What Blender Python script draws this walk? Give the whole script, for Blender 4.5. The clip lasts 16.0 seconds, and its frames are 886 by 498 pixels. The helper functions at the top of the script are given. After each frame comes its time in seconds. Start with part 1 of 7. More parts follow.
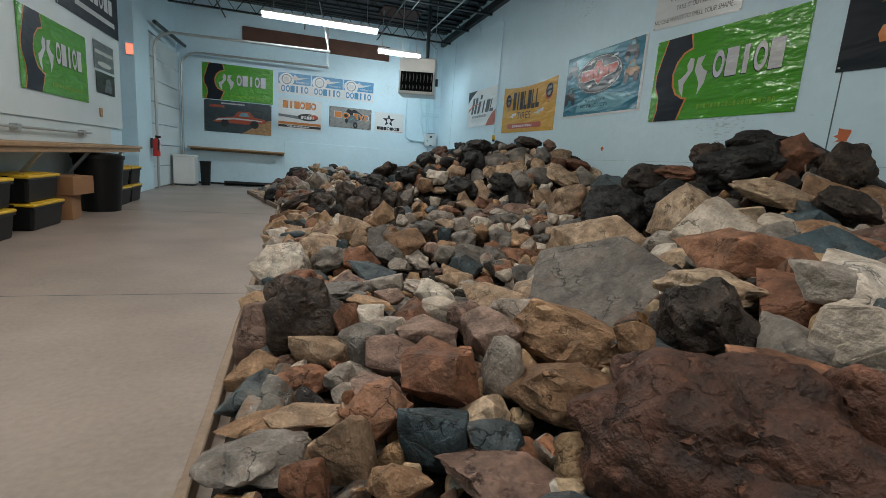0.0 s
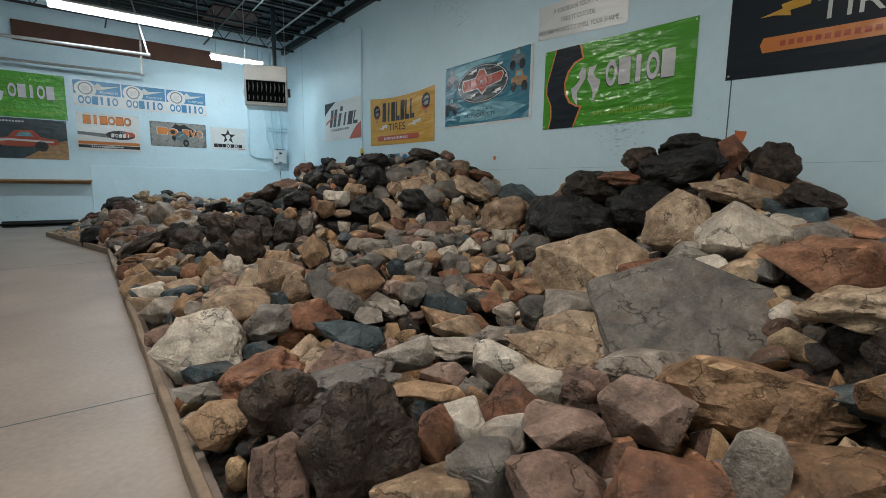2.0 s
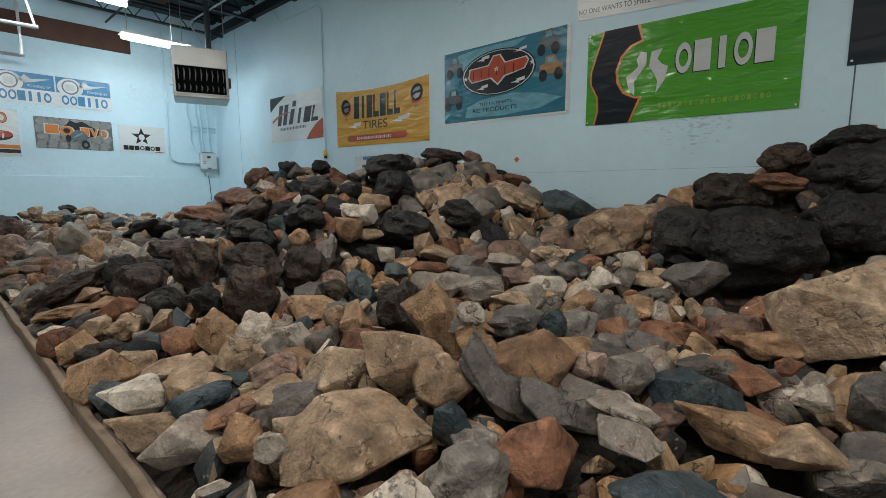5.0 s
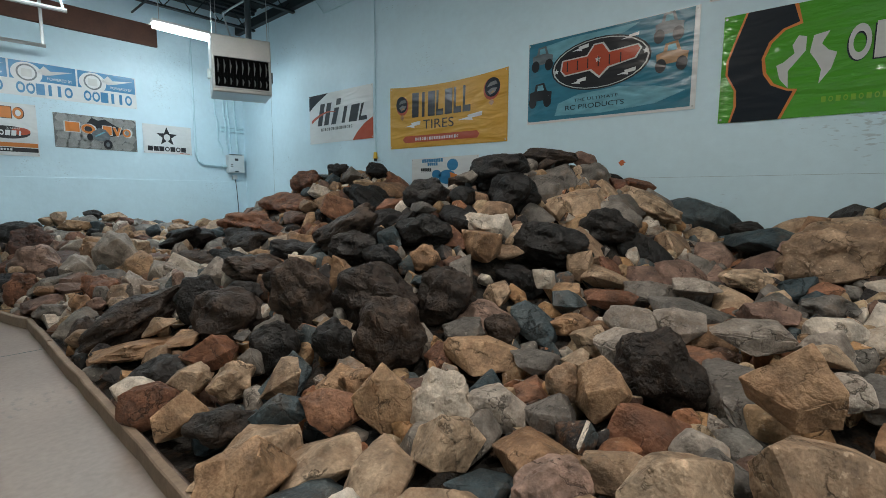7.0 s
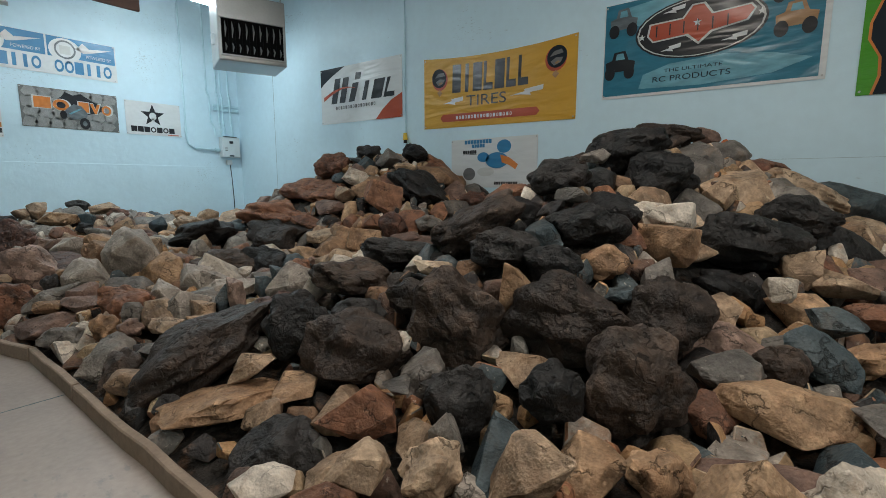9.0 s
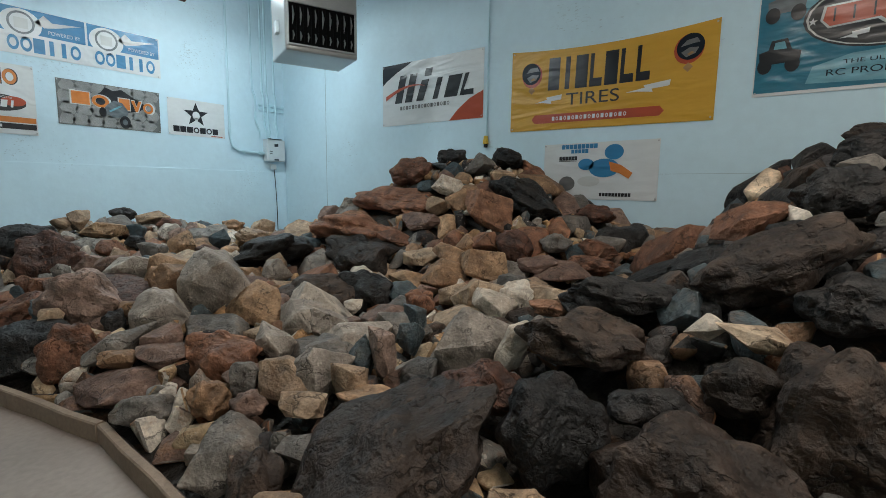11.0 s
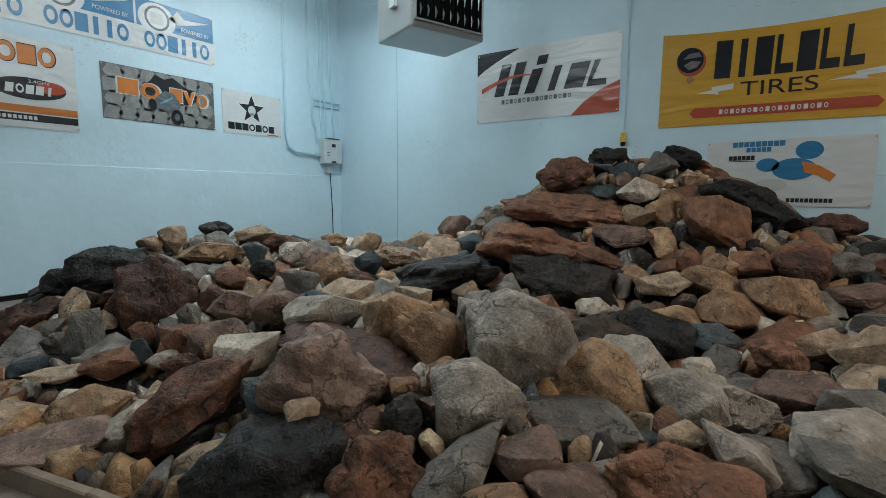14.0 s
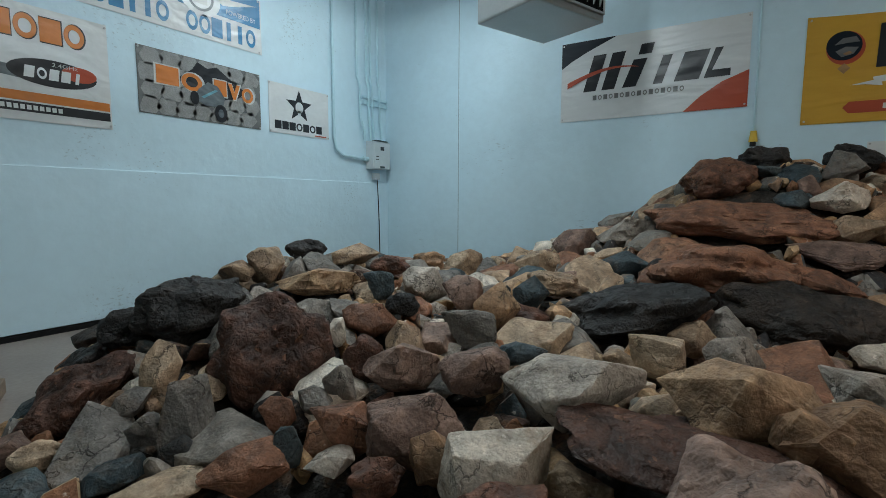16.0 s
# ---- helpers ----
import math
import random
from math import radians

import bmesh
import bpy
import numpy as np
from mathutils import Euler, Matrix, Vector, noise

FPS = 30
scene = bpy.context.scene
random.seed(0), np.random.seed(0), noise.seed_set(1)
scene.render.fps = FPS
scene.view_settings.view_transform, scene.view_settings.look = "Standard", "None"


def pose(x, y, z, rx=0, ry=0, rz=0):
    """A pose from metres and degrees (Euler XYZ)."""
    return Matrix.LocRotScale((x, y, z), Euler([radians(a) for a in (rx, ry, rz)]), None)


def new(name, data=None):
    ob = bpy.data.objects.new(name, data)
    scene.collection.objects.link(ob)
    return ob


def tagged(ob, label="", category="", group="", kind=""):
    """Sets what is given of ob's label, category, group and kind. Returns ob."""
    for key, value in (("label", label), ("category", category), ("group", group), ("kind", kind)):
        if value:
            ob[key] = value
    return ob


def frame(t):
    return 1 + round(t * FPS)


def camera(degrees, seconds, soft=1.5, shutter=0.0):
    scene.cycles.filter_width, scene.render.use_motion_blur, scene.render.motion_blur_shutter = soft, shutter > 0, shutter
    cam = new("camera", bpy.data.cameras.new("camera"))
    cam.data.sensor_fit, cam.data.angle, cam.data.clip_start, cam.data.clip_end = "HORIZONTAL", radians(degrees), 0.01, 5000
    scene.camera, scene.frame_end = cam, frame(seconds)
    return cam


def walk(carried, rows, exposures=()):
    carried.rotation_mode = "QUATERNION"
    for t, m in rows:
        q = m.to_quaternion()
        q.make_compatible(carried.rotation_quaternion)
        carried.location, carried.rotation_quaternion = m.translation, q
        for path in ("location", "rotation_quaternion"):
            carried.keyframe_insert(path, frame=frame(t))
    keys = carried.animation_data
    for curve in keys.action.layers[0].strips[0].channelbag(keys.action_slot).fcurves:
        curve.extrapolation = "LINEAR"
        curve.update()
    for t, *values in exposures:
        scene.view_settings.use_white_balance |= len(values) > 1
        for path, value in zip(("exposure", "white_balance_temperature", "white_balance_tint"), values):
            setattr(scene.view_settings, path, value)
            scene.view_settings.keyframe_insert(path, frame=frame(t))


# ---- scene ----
import collections

cam = camera(87.1, 16.0, soft=0.6)
METRES, EYE, TILT, LEAN, TURN = 12.0, 1.215, 0.0, 0.0, -17.9
ROWS = [
    (0.0, 0.0, 0.0, 0.0, 0.75, -10.43, -4.1),
    (0.5, -0.0213, 0.0167, 0.0006, -4.24, -9.61, -3.46),
    (1.0, -0.0408, 0.0384, 0.0024, -8.64, -8.83, -2.11),
    (1.5, -0.0608, 0.0563, 0.0009, -13.73, -8.24, -1.13),
    (2.0, -0.0783, 0.0761, 0.0001, -19.62, -8.03, -0.75),
    (2.5, -0.0916, 0.1016, 0.0014, -22.68, -7.48, -0.58),
    (3.0, -0.1052, 0.1261, 0.0018, -25.92, -6.9, -0.48),
    (5.5, -0.1599, 0.2669, 0.0034, -30.39, -7.53, 0.22),
    (6.0, -0.1725, 0.2942, 0.002, -30.03, -7.38, -0.09),
    (6.5, -0.1878, 0.324, 0.0034, -31.24, -6.94, -0.04),
    (7.0, -0.1986, 0.355, 0.0028, -30.57, -6.67, -0.23),
    (7.5, -0.212, 0.3829, 0.0017, -30.37, -7.07, -0.54),
    (8.0, -0.2259, 0.4106, 0.0016, -33.09, -7.04, -0.21),
    (8.5, -0.236, 0.4417, 0.0014, -34.43, -7.99, -0.2),
    (9.0, -0.2442, 0.4731, 0.0006, -34.32, -8.18, -0.04),
    (9.5, -0.25, 0.5063, 0.0028, -34.78, -8.13, -0.98),
    (10.0, -0.2524, 0.5388, 0.0028, -32.84, -7.75, -1.03),
    (12.5, -0.3251, 0.6731, 0.0033, -34.41, -6.75, -0.59),
    (13.0, -0.3414, 0.7044, 0.0044, -34.8, -6.84, -0.75),
    (13.5, -0.3573, 0.7346, 0.0043, -35.19, -6.59, -0.58),
    (14.0, -0.3687, 0.7659, 0.0036, -36.54, -6.85, -0.41),
    (14.5, -0.3755, 0.8004, 0.0041, -35.77, -6.83, -0.13),
    (15.0, -0.383, 0.8299, 0.0051, -36.66, -6.32, -0.34),
    (15.5, -0.3942, 0.863, 0.003, -38.56, -6.02, -0.34),
    (16.0, -0.4076, 0.896, 0.004, -38.38, -5.89, -0.16),
]
walk(cam, [(t, pose(0, 0, EYE, TILT, LEAN, TURN) @ pose(METRES * x, METRES * y, METRES * z, 90 + pitch, roll, yaw)) for t, x, y, z, yaw, pitch, roll in ROWS],
     exposures=[(0.0, 0.55), (10.0, 0.63), (13.5, 0.52), (16.0, 0.28)])

# ---- light and exposure ----
LAMP_BACK, LAMP_CORNER, LAMP_FRONT = 39, 27, 80
world = bpy.data.worlds.new("world")
scene.world = world
world.use_nodes = True
world.node_tree.nodes["Background"].inputs[0].default_value = (0.45, 0.62, 0.75, 1)
world.node_tree.nodes["Background"].inputs[1].default_value = 0.005


# ---- materials ----
def nodes_of(name):
    m = bpy.data.materials.new(name)
    m.use_nodes = True
    return m, m.node_tree.nodes, m.node_tree.links, m.node_tree.nodes["Principled BSDF"]


def surface(name, colour, rough=0.6, metal=0.0, vary=0.25, scale=6.0, bump=0.1, bump_scale=40.0, spec=0.5, tint=None, coat=0.0, scuff=0.0):
    """A plain material with variation at two scales and fine relief, laid out in metres."""
    m, n, l, p = nodes_of(name)
    geo = n.new("ShaderNodeNewGeometry")
    big, fine = n.new("ShaderNodeTexNoise"), n.new("ShaderNodeTexNoise")
    big.inputs["Scale"].default_value, big.inputs["Detail"].default_value = scale, 5
    fine.inputs["Scale"].default_value, fine.inputs["Detail"].default_value = bump_scale, 6
    for tex in (big, fine):
        l.new(geo.outputs["Position"], tex.inputs["Vector"])
    ramp = n.new("ShaderNodeValToRGB")
    c = Vector(colour)
    dark = c * (1 - vary) if tint is None else Vector(tint)
    ramp.color_ramp.elements[0].position, ramp.color_ramp.elements[1].position = 0.33, 0.67
    ramp.color_ramp.elements[0].color = (*dark, 1)
    ramp.color_ramp.elements[1].color = (*c, 1)
    mix = n.new("ShaderNodeMath")
    mix.operation = "MULTIPLY_ADD"
    mix.inputs[1].default_value = 0.35
    l.new(fine.outputs["Fac"], mix.inputs[0])
    sub = n.new("ShaderNodeMath")
    sub.operation = "MULTIPLY_ADD"
    sub.inputs[1].default_value, sub.inputs[2].default_value = 0.65, 0.0
    l.new(big.outputs["Fac"], sub.inputs[0])
    l.new(sub.outputs[0], mix.inputs[2])
    l.new(mix.outputs[0], ramp.inputs["Fac"])
    out = ramp.outputs["Color"]
    if scuff:
        # sparse dark scrapes, longer than high
        mark, where, sq = n.new("ShaderNodeTexNoise"), n.new("ShaderNodeTexNoise"), n.new("ShaderNodeMapping")
        sq.inputs["Scale"].default_value = (1.0, 0.45, 1.6)
        l.new(geo.outputs["Position"], sq.inputs["Vector"])
        mark.inputs["Scale"].default_value, mark.inputs["Detail"].default_value = 26.0, 4
        where.inputs["Scale"].default_value = 0.8
        l.new(sq.outputs[0], mark.inputs["Vector"])
        l.new(geo.outputs["Position"], where.inputs["Vector"])
        prod = n.new("ShaderNodeMath")
        prod.operation = "MULTIPLY"
        l.new(mark.outputs["Fac"], prod.inputs[0])
        l.new(where.outputs["Fac"], prod.inputs[1])
        cut = n.new("ShaderNodeMapRange")
        cut.inputs["From Min"].default_value, cut.inputs["From Max"].default_value = 0.39, 0.46
        cut.inputs["To Max"].default_value = scuff
        l.new(prod.outputs[0], cut.inputs["Value"])
        mx = n.new("ShaderNodeMix")
        mx.data_type = "RGBA"
        mx.inputs[7].default_value = (0.13, 0.15, 0.15, 1)
        l.new(cut.outputs[0], mx.inputs[0])
        l.new(out, mx.inputs[6])
        out = mx.outputs[2]
    l.new(out, p.inputs["Base Color"])
    p.inputs["Roughness"].default_value, p.inputs["Metallic"].default_value = rough, metal
    p.inputs["Specular IOR Level"].default_value, p.inputs["Coat Weight"].default_value = spec, coat
    if bump:
        b = n.new("ShaderNodeBump")
        b.inputs["Strength"].default_value, b.inputs["Distance"].default_value = bump, 0.02
        l.new(fine.outputs["Fac"], b.inputs["Height"])
        l.new(b.outputs["Normal"], p.inputs["Normal"])
    return m


def vinyl(name, colour, rough=0.3, wrinkle=0.16, vary=0.06, spec=0.5, creased=0.16):
    """Printed banner vinyl: a little sheen, creases and soft waves."""
    m, n, l, p = nodes_of(name)
    geo = n.new("ShaderNodeNewGeometry")
    wave, crease = n.new("ShaderNodeTexNoise"), n.new("ShaderNodeTexNoise")
    wave.inputs["Scale"].default_value, wave.inputs["Detail"].default_value, wave.inputs["Distortion"].default_value = 2.4, 1.5, 1.2
    crease.inputs["Scale"].default_value, crease.inputs["Detail"].default_value = 9.0, 3
    stretch = n.new("ShaderNodeMapping")
    stretch.inputs["Scale"].default_value = (1.0, 0.55, 1.8)
    l.new(geo.outputs["Position"], stretch.inputs["Vector"])
    l.new(stretch.outputs[0], wave.inputs["Vector"])
    l.new(stretch.outputs[0], crease.inputs["Vector"])
    add = n.new("ShaderNodeMath")
    add.operation = "MULTIPLY_ADD"
    add.inputs[1].default_value = creased
    l.new(crease.outputs["Fac"], add.inputs[0])
    l.new(wave.outputs["Fac"], add.inputs[2])
    b = n.new("ShaderNodeBump")
    b.inputs["Strength"].default_value, b.inputs["Distance"].default_value = wrinkle, 0.12
    l.new(add.outputs[0], b.inputs["Height"])
    l.new(b.outputs["Normal"], p.inputs["Normal"])
    ramp = n.new("ShaderNodeValToRGB")
    c = Vector(colour)
    ramp.color_ramp.elements[0].position, ramp.color_ramp.elements[1].position = 0.3, 0.7
    ramp.color_ramp.elements[0].color = (*(c * (1 - vary)), 1)
    ramp.color_ramp.elements[1].color = (*c, 1)
    l.new(crease.outputs["Fac"], ramp.inputs["Fac"])
    l.new(ramp.outputs["Color"], p.inputs["Base Color"])
    p.inputs["Roughness"].default_value, p.inputs["Specular IOR Level"].default_value = rough, spec
    return m


def lit(name, colour, strength):
    m, n, l, p = nodes_of(name)
    p.inputs["Base Color"].default_value = (*colour, 1)
    p.inputs["Emission Color"].default_value = (*colour, 1)
    p.inputs["Emission Strength"].default_value = strength
    return m


def stone(name, tones, rough=0.7, bump=0.6, grain=70.0, pits=False, speck=0.25, band=0.0, island=False, stain=0.55, stain_tone=(0.17, 0.085, 0.04), wear=0.9, gritty=0.13, flecks=0.35, cracks=0.7):
    """Stone: patches of its tones, veins or bands, fine grain, dust, relief; each piece a little different."""
    m, n, l, p = nodes_of(name)
    geo, coord, info = n.new("ShaderNodeNewGeometry"), n.new("ShaderNodeTexCoord"), n.new("ShaderNodeObjectInfo")
    both, wrap = n.new("ShaderNodeMath"), n.new("ShaderNodeMath")
    both.operation, wrap.operation = "ADD", "FRACT"
    l.new(geo.outputs["Random Per Island"], both.inputs[0])
    l.new(info.outputs["Random"], both.inputs[1])
    l.new(both.outputs[0], wrap.inputs[0])
    pick = wrap.outputs[0]
    shift = n.new("ShaderNodeVectorMath")
    shift.operation = "MULTIPLY_ADD"
    shift.inputs[1].default_value = (37.0, 19.0, 53.0)
    comb = n.new("ShaderNodeCombineXYZ")
    for k in range(3):
        l.new(pick, comb.inputs[k])
    l.new(comb.outputs[0], shift.inputs[0])
    l.new(geo.outputs["Position"], shift.inputs[2])
    spot = shift.outputs[0]
    patch, fine, mid = (n.new("ShaderNodeTexNoise") for _ in range(3))
    patch.inputs["Scale"].default_value, patch.inputs["Detail"].default_value, patch.inputs["Distortion"].default_value = 4.5, 4, 0.6
    mid.inputs["Scale"].default_value, mid.inputs["Detail"].default_value, mid.inputs["Roughness"].default_value = 11.0, 5, 0.55
    fine.inputs["Scale"].default_value, fine.inputs["Detail"].default_value = grain, 8
    for tex in (patch, fine, mid):
        l.new(spot, tex.inputs["Vector"])
    ramp = n.new("ShaderNodeValToRGB")
    e = ramp.color_ramp.elements
    while len(e) < len(tones):
        e.new(0.5)
    for k, tone in enumerate(tones):
        e[k].position = 0.25 + 0.5 * k / (len(tones) - 1)
        e[k].color = (*tone, 1)
    if island:
        ramp.color_ramp.interpolation = "CONSTANT"
        for k in range(len(tones)):
            e[k].position = k / len(tones)
        l.new(pick, ramp.inputs["Fac"])
    else:
        mixf = n.new("ShaderNodeMath")
        mixf.operation = "MULTIPLY_ADD"
        mixf.inputs[1].default_value = 0.5
        half = n.new("ShaderNodeMath")
        half.operation = "MULTIPLY_ADD"
        half.inputs[1].default_value, half.inputs[2].default_value = 0.3, 0.1
        l.new(pick, half.inputs[0])
        l.new(patch.outputs["Fac"], mixf.inputs[0])
        l.new(half.outputs[0], mixf.inputs[2])
        l.new(mixf.outputs[0], ramp.inputs["Fac"])
    # mottling multiplies the tone
    mott = n.new("ShaderNodeMapRange")
    mott.inputs["From Min"].default_value, mott.inputs["From Max"].default_value = 0.3, 0.7
    mott.inputs["To Min"].default_value, mott.inputs["To Max"].default_value = 1 - speck * 1.5, 1 + speck
    l.new(mid.outputs["Fac"], mott.inputs["Value"])
    mul = n.new("ShaderNodeVectorMath")
    mul.operation = "SCALE"
    l.new(ramp.outputs["Color"], mul.inputs[0])
    l.new(mott.outputs[0], mul.inputs["Scale"])
    colour = mul.outputs[0]
    if band:
        wave = n.new("ShaderNodeTexWave")
        wave.inputs["Scale"].default_value, wave.inputs["Distortion"].default_value, wave.inputs["Detail"].default_value = 3.5, 9.0, 4
        l.new(coord.outputs["Object"], wave.inputs["Vector"])
        rng = n.new("ShaderNodeMapRange")
        rng.inputs["To Min"].default_value, rng.inputs["To Max"].default_value = 1 - band, 1.0
        rng.inputs["From Max"].default_value = 0.35
        l.new(wave.outputs["Fac"], rng.inputs["Value"])
        mul2 = n.new("ShaderNodeVectorMath")
        mul2.operation = "SCALE"
        l.new(colour, mul2.inputs[0])
        l.new(rng.outputs[0], mul2.inputs["Scale"])
        colour = mul2.outputs[0]
    # grain and pale mineral flecks
    grit = n.new("ShaderNodeMapRange")
    grit.inputs["From Min"].default_value, grit.inputs["From Max"].default_value = 0.36, 0.64
    grit.inputs["To Min"].default_value, grit.inputs["To Max"].default_value = 1 - gritty, 1 + gritty
    l.new(fine.outputs["Fac"], grit.inputs["Value"])
    mul3 = n.new("ShaderNodeVectorMath")
    mul3.operation = "SCALE"
    l.new(colour, mul3.inputs[0])
    l.new(grit.outputs[0], mul3.inputs["Scale"])
    fleck, few = n.new("ShaderNodeTexNoise"), n.new("ShaderNodeMapRange")
    fleck.inputs["Scale"].default_value, fleck.inputs["Detail"].default_value, fleck.inputs["Roughness"].default_value = 30.0, 3, 0.6
    l.new(spot, fleck.inputs["Vector"])
    few.inputs["From Min"].default_value, few.inputs["From Max"].default_value = 0.64, 0.70
    few.inputs["To Max"].default_value = flecks
    l.new(fleck.outputs["Fac"], few.inputs["Value"])
    pale = n.new("ShaderNodeMix")
    pale.data_type = "RGBA"
    pale.inputs[7].default_value = (*(Vector(tones[-1]) * 1.5), 1)
    l.new(few.outputs[0], pale.inputs[0])
    l.new(mul3.outputs[0], pale.inputs[6])
    colour = pale.outputs[2]
    # a few dark cracks
    split, where, part_of = n.new("ShaderNodeTexVoronoi"), n.new("ShaderNodeMapRange"), n.new("ShaderNodeMapRange")
    split.feature = "DISTANCE_TO_EDGE"
    split.inputs["Scale"].default_value = 4.2
    bent = n.new("ShaderNodeVectorMath")
    bent.operation = "MULTIPLY_ADD"
    bent.inputs[1].default_value = (0.22, 0.22, 0.22)
    l.new(mid.outputs["Color"], bent.inputs[0])
    l.new(spot, bent.inputs[2])
    l.new(bent.outputs[0], split.inputs["Vector"])
    where.inputs["From Max"].default_value = 0.028
    where.inputs["To Min"].default_value, where.inputs["To Max"].default_value = cracks, 0.0
    l.new(split.outputs["Distance"], where.inputs["Value"])
    part_of.inputs["From Min"].default_value, part_of.inputs["From Max"].default_value = 0.46, 0.56
    l.new(patch.outputs["Fac"], part_of.inputs["Value"])
    crack = n.new("ShaderNodeMath")
    crack.operation = "MULTIPLY"
    l.new(where.outputs[0], crack.inputs[0])
    l.new(part_of.outputs[0], crack.inputs[1])
    keep, mul4 = n.new("ShaderNodeMath"), n.new("ShaderNodeVectorMath")
    keep.operation, mul4.operation = "SUBTRACT", "SCALE"
    keep.inputs[0].default_value = 1.0
    l.new(crack.outputs[0], keep.inputs[1])
    l.new(colour, mul4.inputs[0])
    l.new(keep.outputs[0], mul4.inputs["Scale"])
    colour = mul4.outputs[0]
    # rusty or earthy stain in patches, and paler chipped edges
    blot, cover = n.new("ShaderNodeTexNoise"), n.new("ShaderNodeMapRange")
    blot.inputs["Scale"].default_value, blot.inputs["Detail"].default_value, blot.inputs["Roughness"].default_value = 6.5, 7, 0.7
    l.new(spot, blot.inputs["Vector"])
    cover.inputs["From Min"].default_value, cover.inputs["From Max"].default_value = 0.53, 0.64
    cover.inputs["To Max"].default_value = stain
    l.new(blot.outputs["Fac"], cover.inputs["Value"])
    tinge = n.new("ShaderNodeMix")
    tinge.data_type = "RGBA"
    tinge.inputs[7].default_value = (*stain_tone, 1)
    l.new(cover.outputs[0], tinge.inputs[0])
    l.new(colour, tinge.inputs[6])
    worn = n.new("ShaderNodeMapRange")
    worn.inputs["From Min"].default_value, worn.inputs["From Max"].default_value = 0.515, 0.60
    worn.inputs["To Min"].default_value, worn.inputs["To Max"].default_value = 1.0, 1.0 + wear
    l.new(geo.outputs["Pointiness"], worn.inputs["Value"])
    lift = n.new("ShaderNodeVectorMath")
    lift.operation = "SCALE"
    l.new(tinge.outputs[2], lift.inputs[0])
    l.new(worn.outputs[0], lift.inputs["Scale"])
    l.new(lift.outputs[0], p.inputs["Base Color"])
    rr = n.new("ShaderNodeMapRange")
    rr.inputs["To Min"].default_value, rr.inputs["To Max"].default_value = rough - 0.2, min(1.0, rough + 0.15)
    l.new(mid.outputs["Fac"], rr.inputs["Value"])
    l.new(rr.outputs[0], p.inputs["Roughness"])
    p.inputs["Specular IOR Level"].default_value = 0.4
    add = n.new("ShaderNodeMath")
    add.operation = "MULTIPLY_ADD"
    add.inputs[1].default_value = 0.35
    l.new(fine.outputs["Fac"], add.inputs[0])
    l.new(mid.outputs["Fac"], add.inputs[2])
    # broken facets
    chip, warp, plus = n.new("ShaderNodeTexVoronoi"), n.new("ShaderNodeVectorMath"), n.new("ShaderNodeMath")
    chip.inputs["Scale"].default_value = 7.0
    warp.operation = "MULTIPLY_ADD"
    warp.inputs[1].default_value = (0.25, 0.25, 0.25)
    l.new(patch.outputs["Color"], warp.inputs[0])
    l.new(spot, warp.inputs[2])
    l.new(warp.outputs[0], chip.inputs["Vector"])
    plus.operation = "MULTIPLY_ADD"
    plus.inputs[1].default_value = -1.1
    l.new(chip.outputs["Distance"], plus.inputs[0])
    l.new(add.outputs[0], plus.inputs[2])
    deep = n.new("ShaderNodeMath")
    deep.operation = "MULTIPLY_ADD"
    deep.inputs[1].default_value = -0.8
    l.new(crack.outputs[0], deep.inputs[0])
    l.new(plus.outputs[0], deep.inputs[2])
    height = deep.outputs[0]
    if pits:
        vor = n.new("ShaderNodeTexVoronoi")
        vor.inputs["Scale"].default_value = 19.0
        bend = n.new("ShaderNodeVectorMath")
        bend.operation = "MULTIPLY_ADD"
        bend.inputs[1].default_value = (0.12, 0.12, 0.12)
        l.new(mid.outputs["Color"], bend.inputs[0])
        l.new(spot, bend.inputs[2])
        l.new(bend.outputs[0], vor.inputs["Vector"])
        pr = n.new("ShaderNodeMapRange")
        pr.inputs["From Max"].default_value = 0.30
        pr.inputs["To Max"].default_value = 0.6
        l.new(vor.outputs["Distance"], pr.inputs["Value"])
        add2 = n.new("ShaderNodeMath")
        add2.operation = "ADD"
        l.new(height, add2.inputs[0])
        l.new(pr.outputs[0], add2.inputs[1])
        height = add2.outputs[0]
    b = n.new("ShaderNodeBump")
    b.inputs["Strength"].default_value, b.inputs["Distance"].default_value = bump, 0.04
    l.new(height, b.inputs["Height"])
    l.new(b.outputs["Normal"], p.inputs["Normal"])
    return m


WALL_BLUE = surface("blue_wall_paint", (0.60, 0.79, 0.885), 0.55, vary=0.10, scale=0.9, bump=0.22, bump_scale=9.0, scuff=0.35)
WALL_WHITE = surface("white_panel_paint", (0.62, 0.70, 0.72), 0.6, vary=0.08, scale=1.5, bump=0.1)
CONCRETE = surface("sealed_concrete", (0.375, 0.308, 0.268), 0.42, vary=0.38, scale=1.1, bump=0.06, bump_scale=30, scuff=0.45)
DECK = surface("dark_steel_deck", (0.014, 0.022, 0.027), 0.5, vary=0.4, scale=3)
STEEL_DARK = surface("painted_dark_steel", (0.03, 0.05, 0.06), 0.45, vary=0.3)
BROWN_BOARD = surface("brown_roof_board", (0.10, 0.038, 0.022), 0.7, vary=0.4, scale=2.5)
GALV = surface("galvanised_steel", (0.50, 0.52, 0.52), 0.38, 0.7, vary=0.2, scale=5, bump=0.05)
HEATER = surface("grey_heater_steel", (0.42, 0.44, 0.44), 0.32, 0.45, vary=0.15, scale=3, bump=0.03)
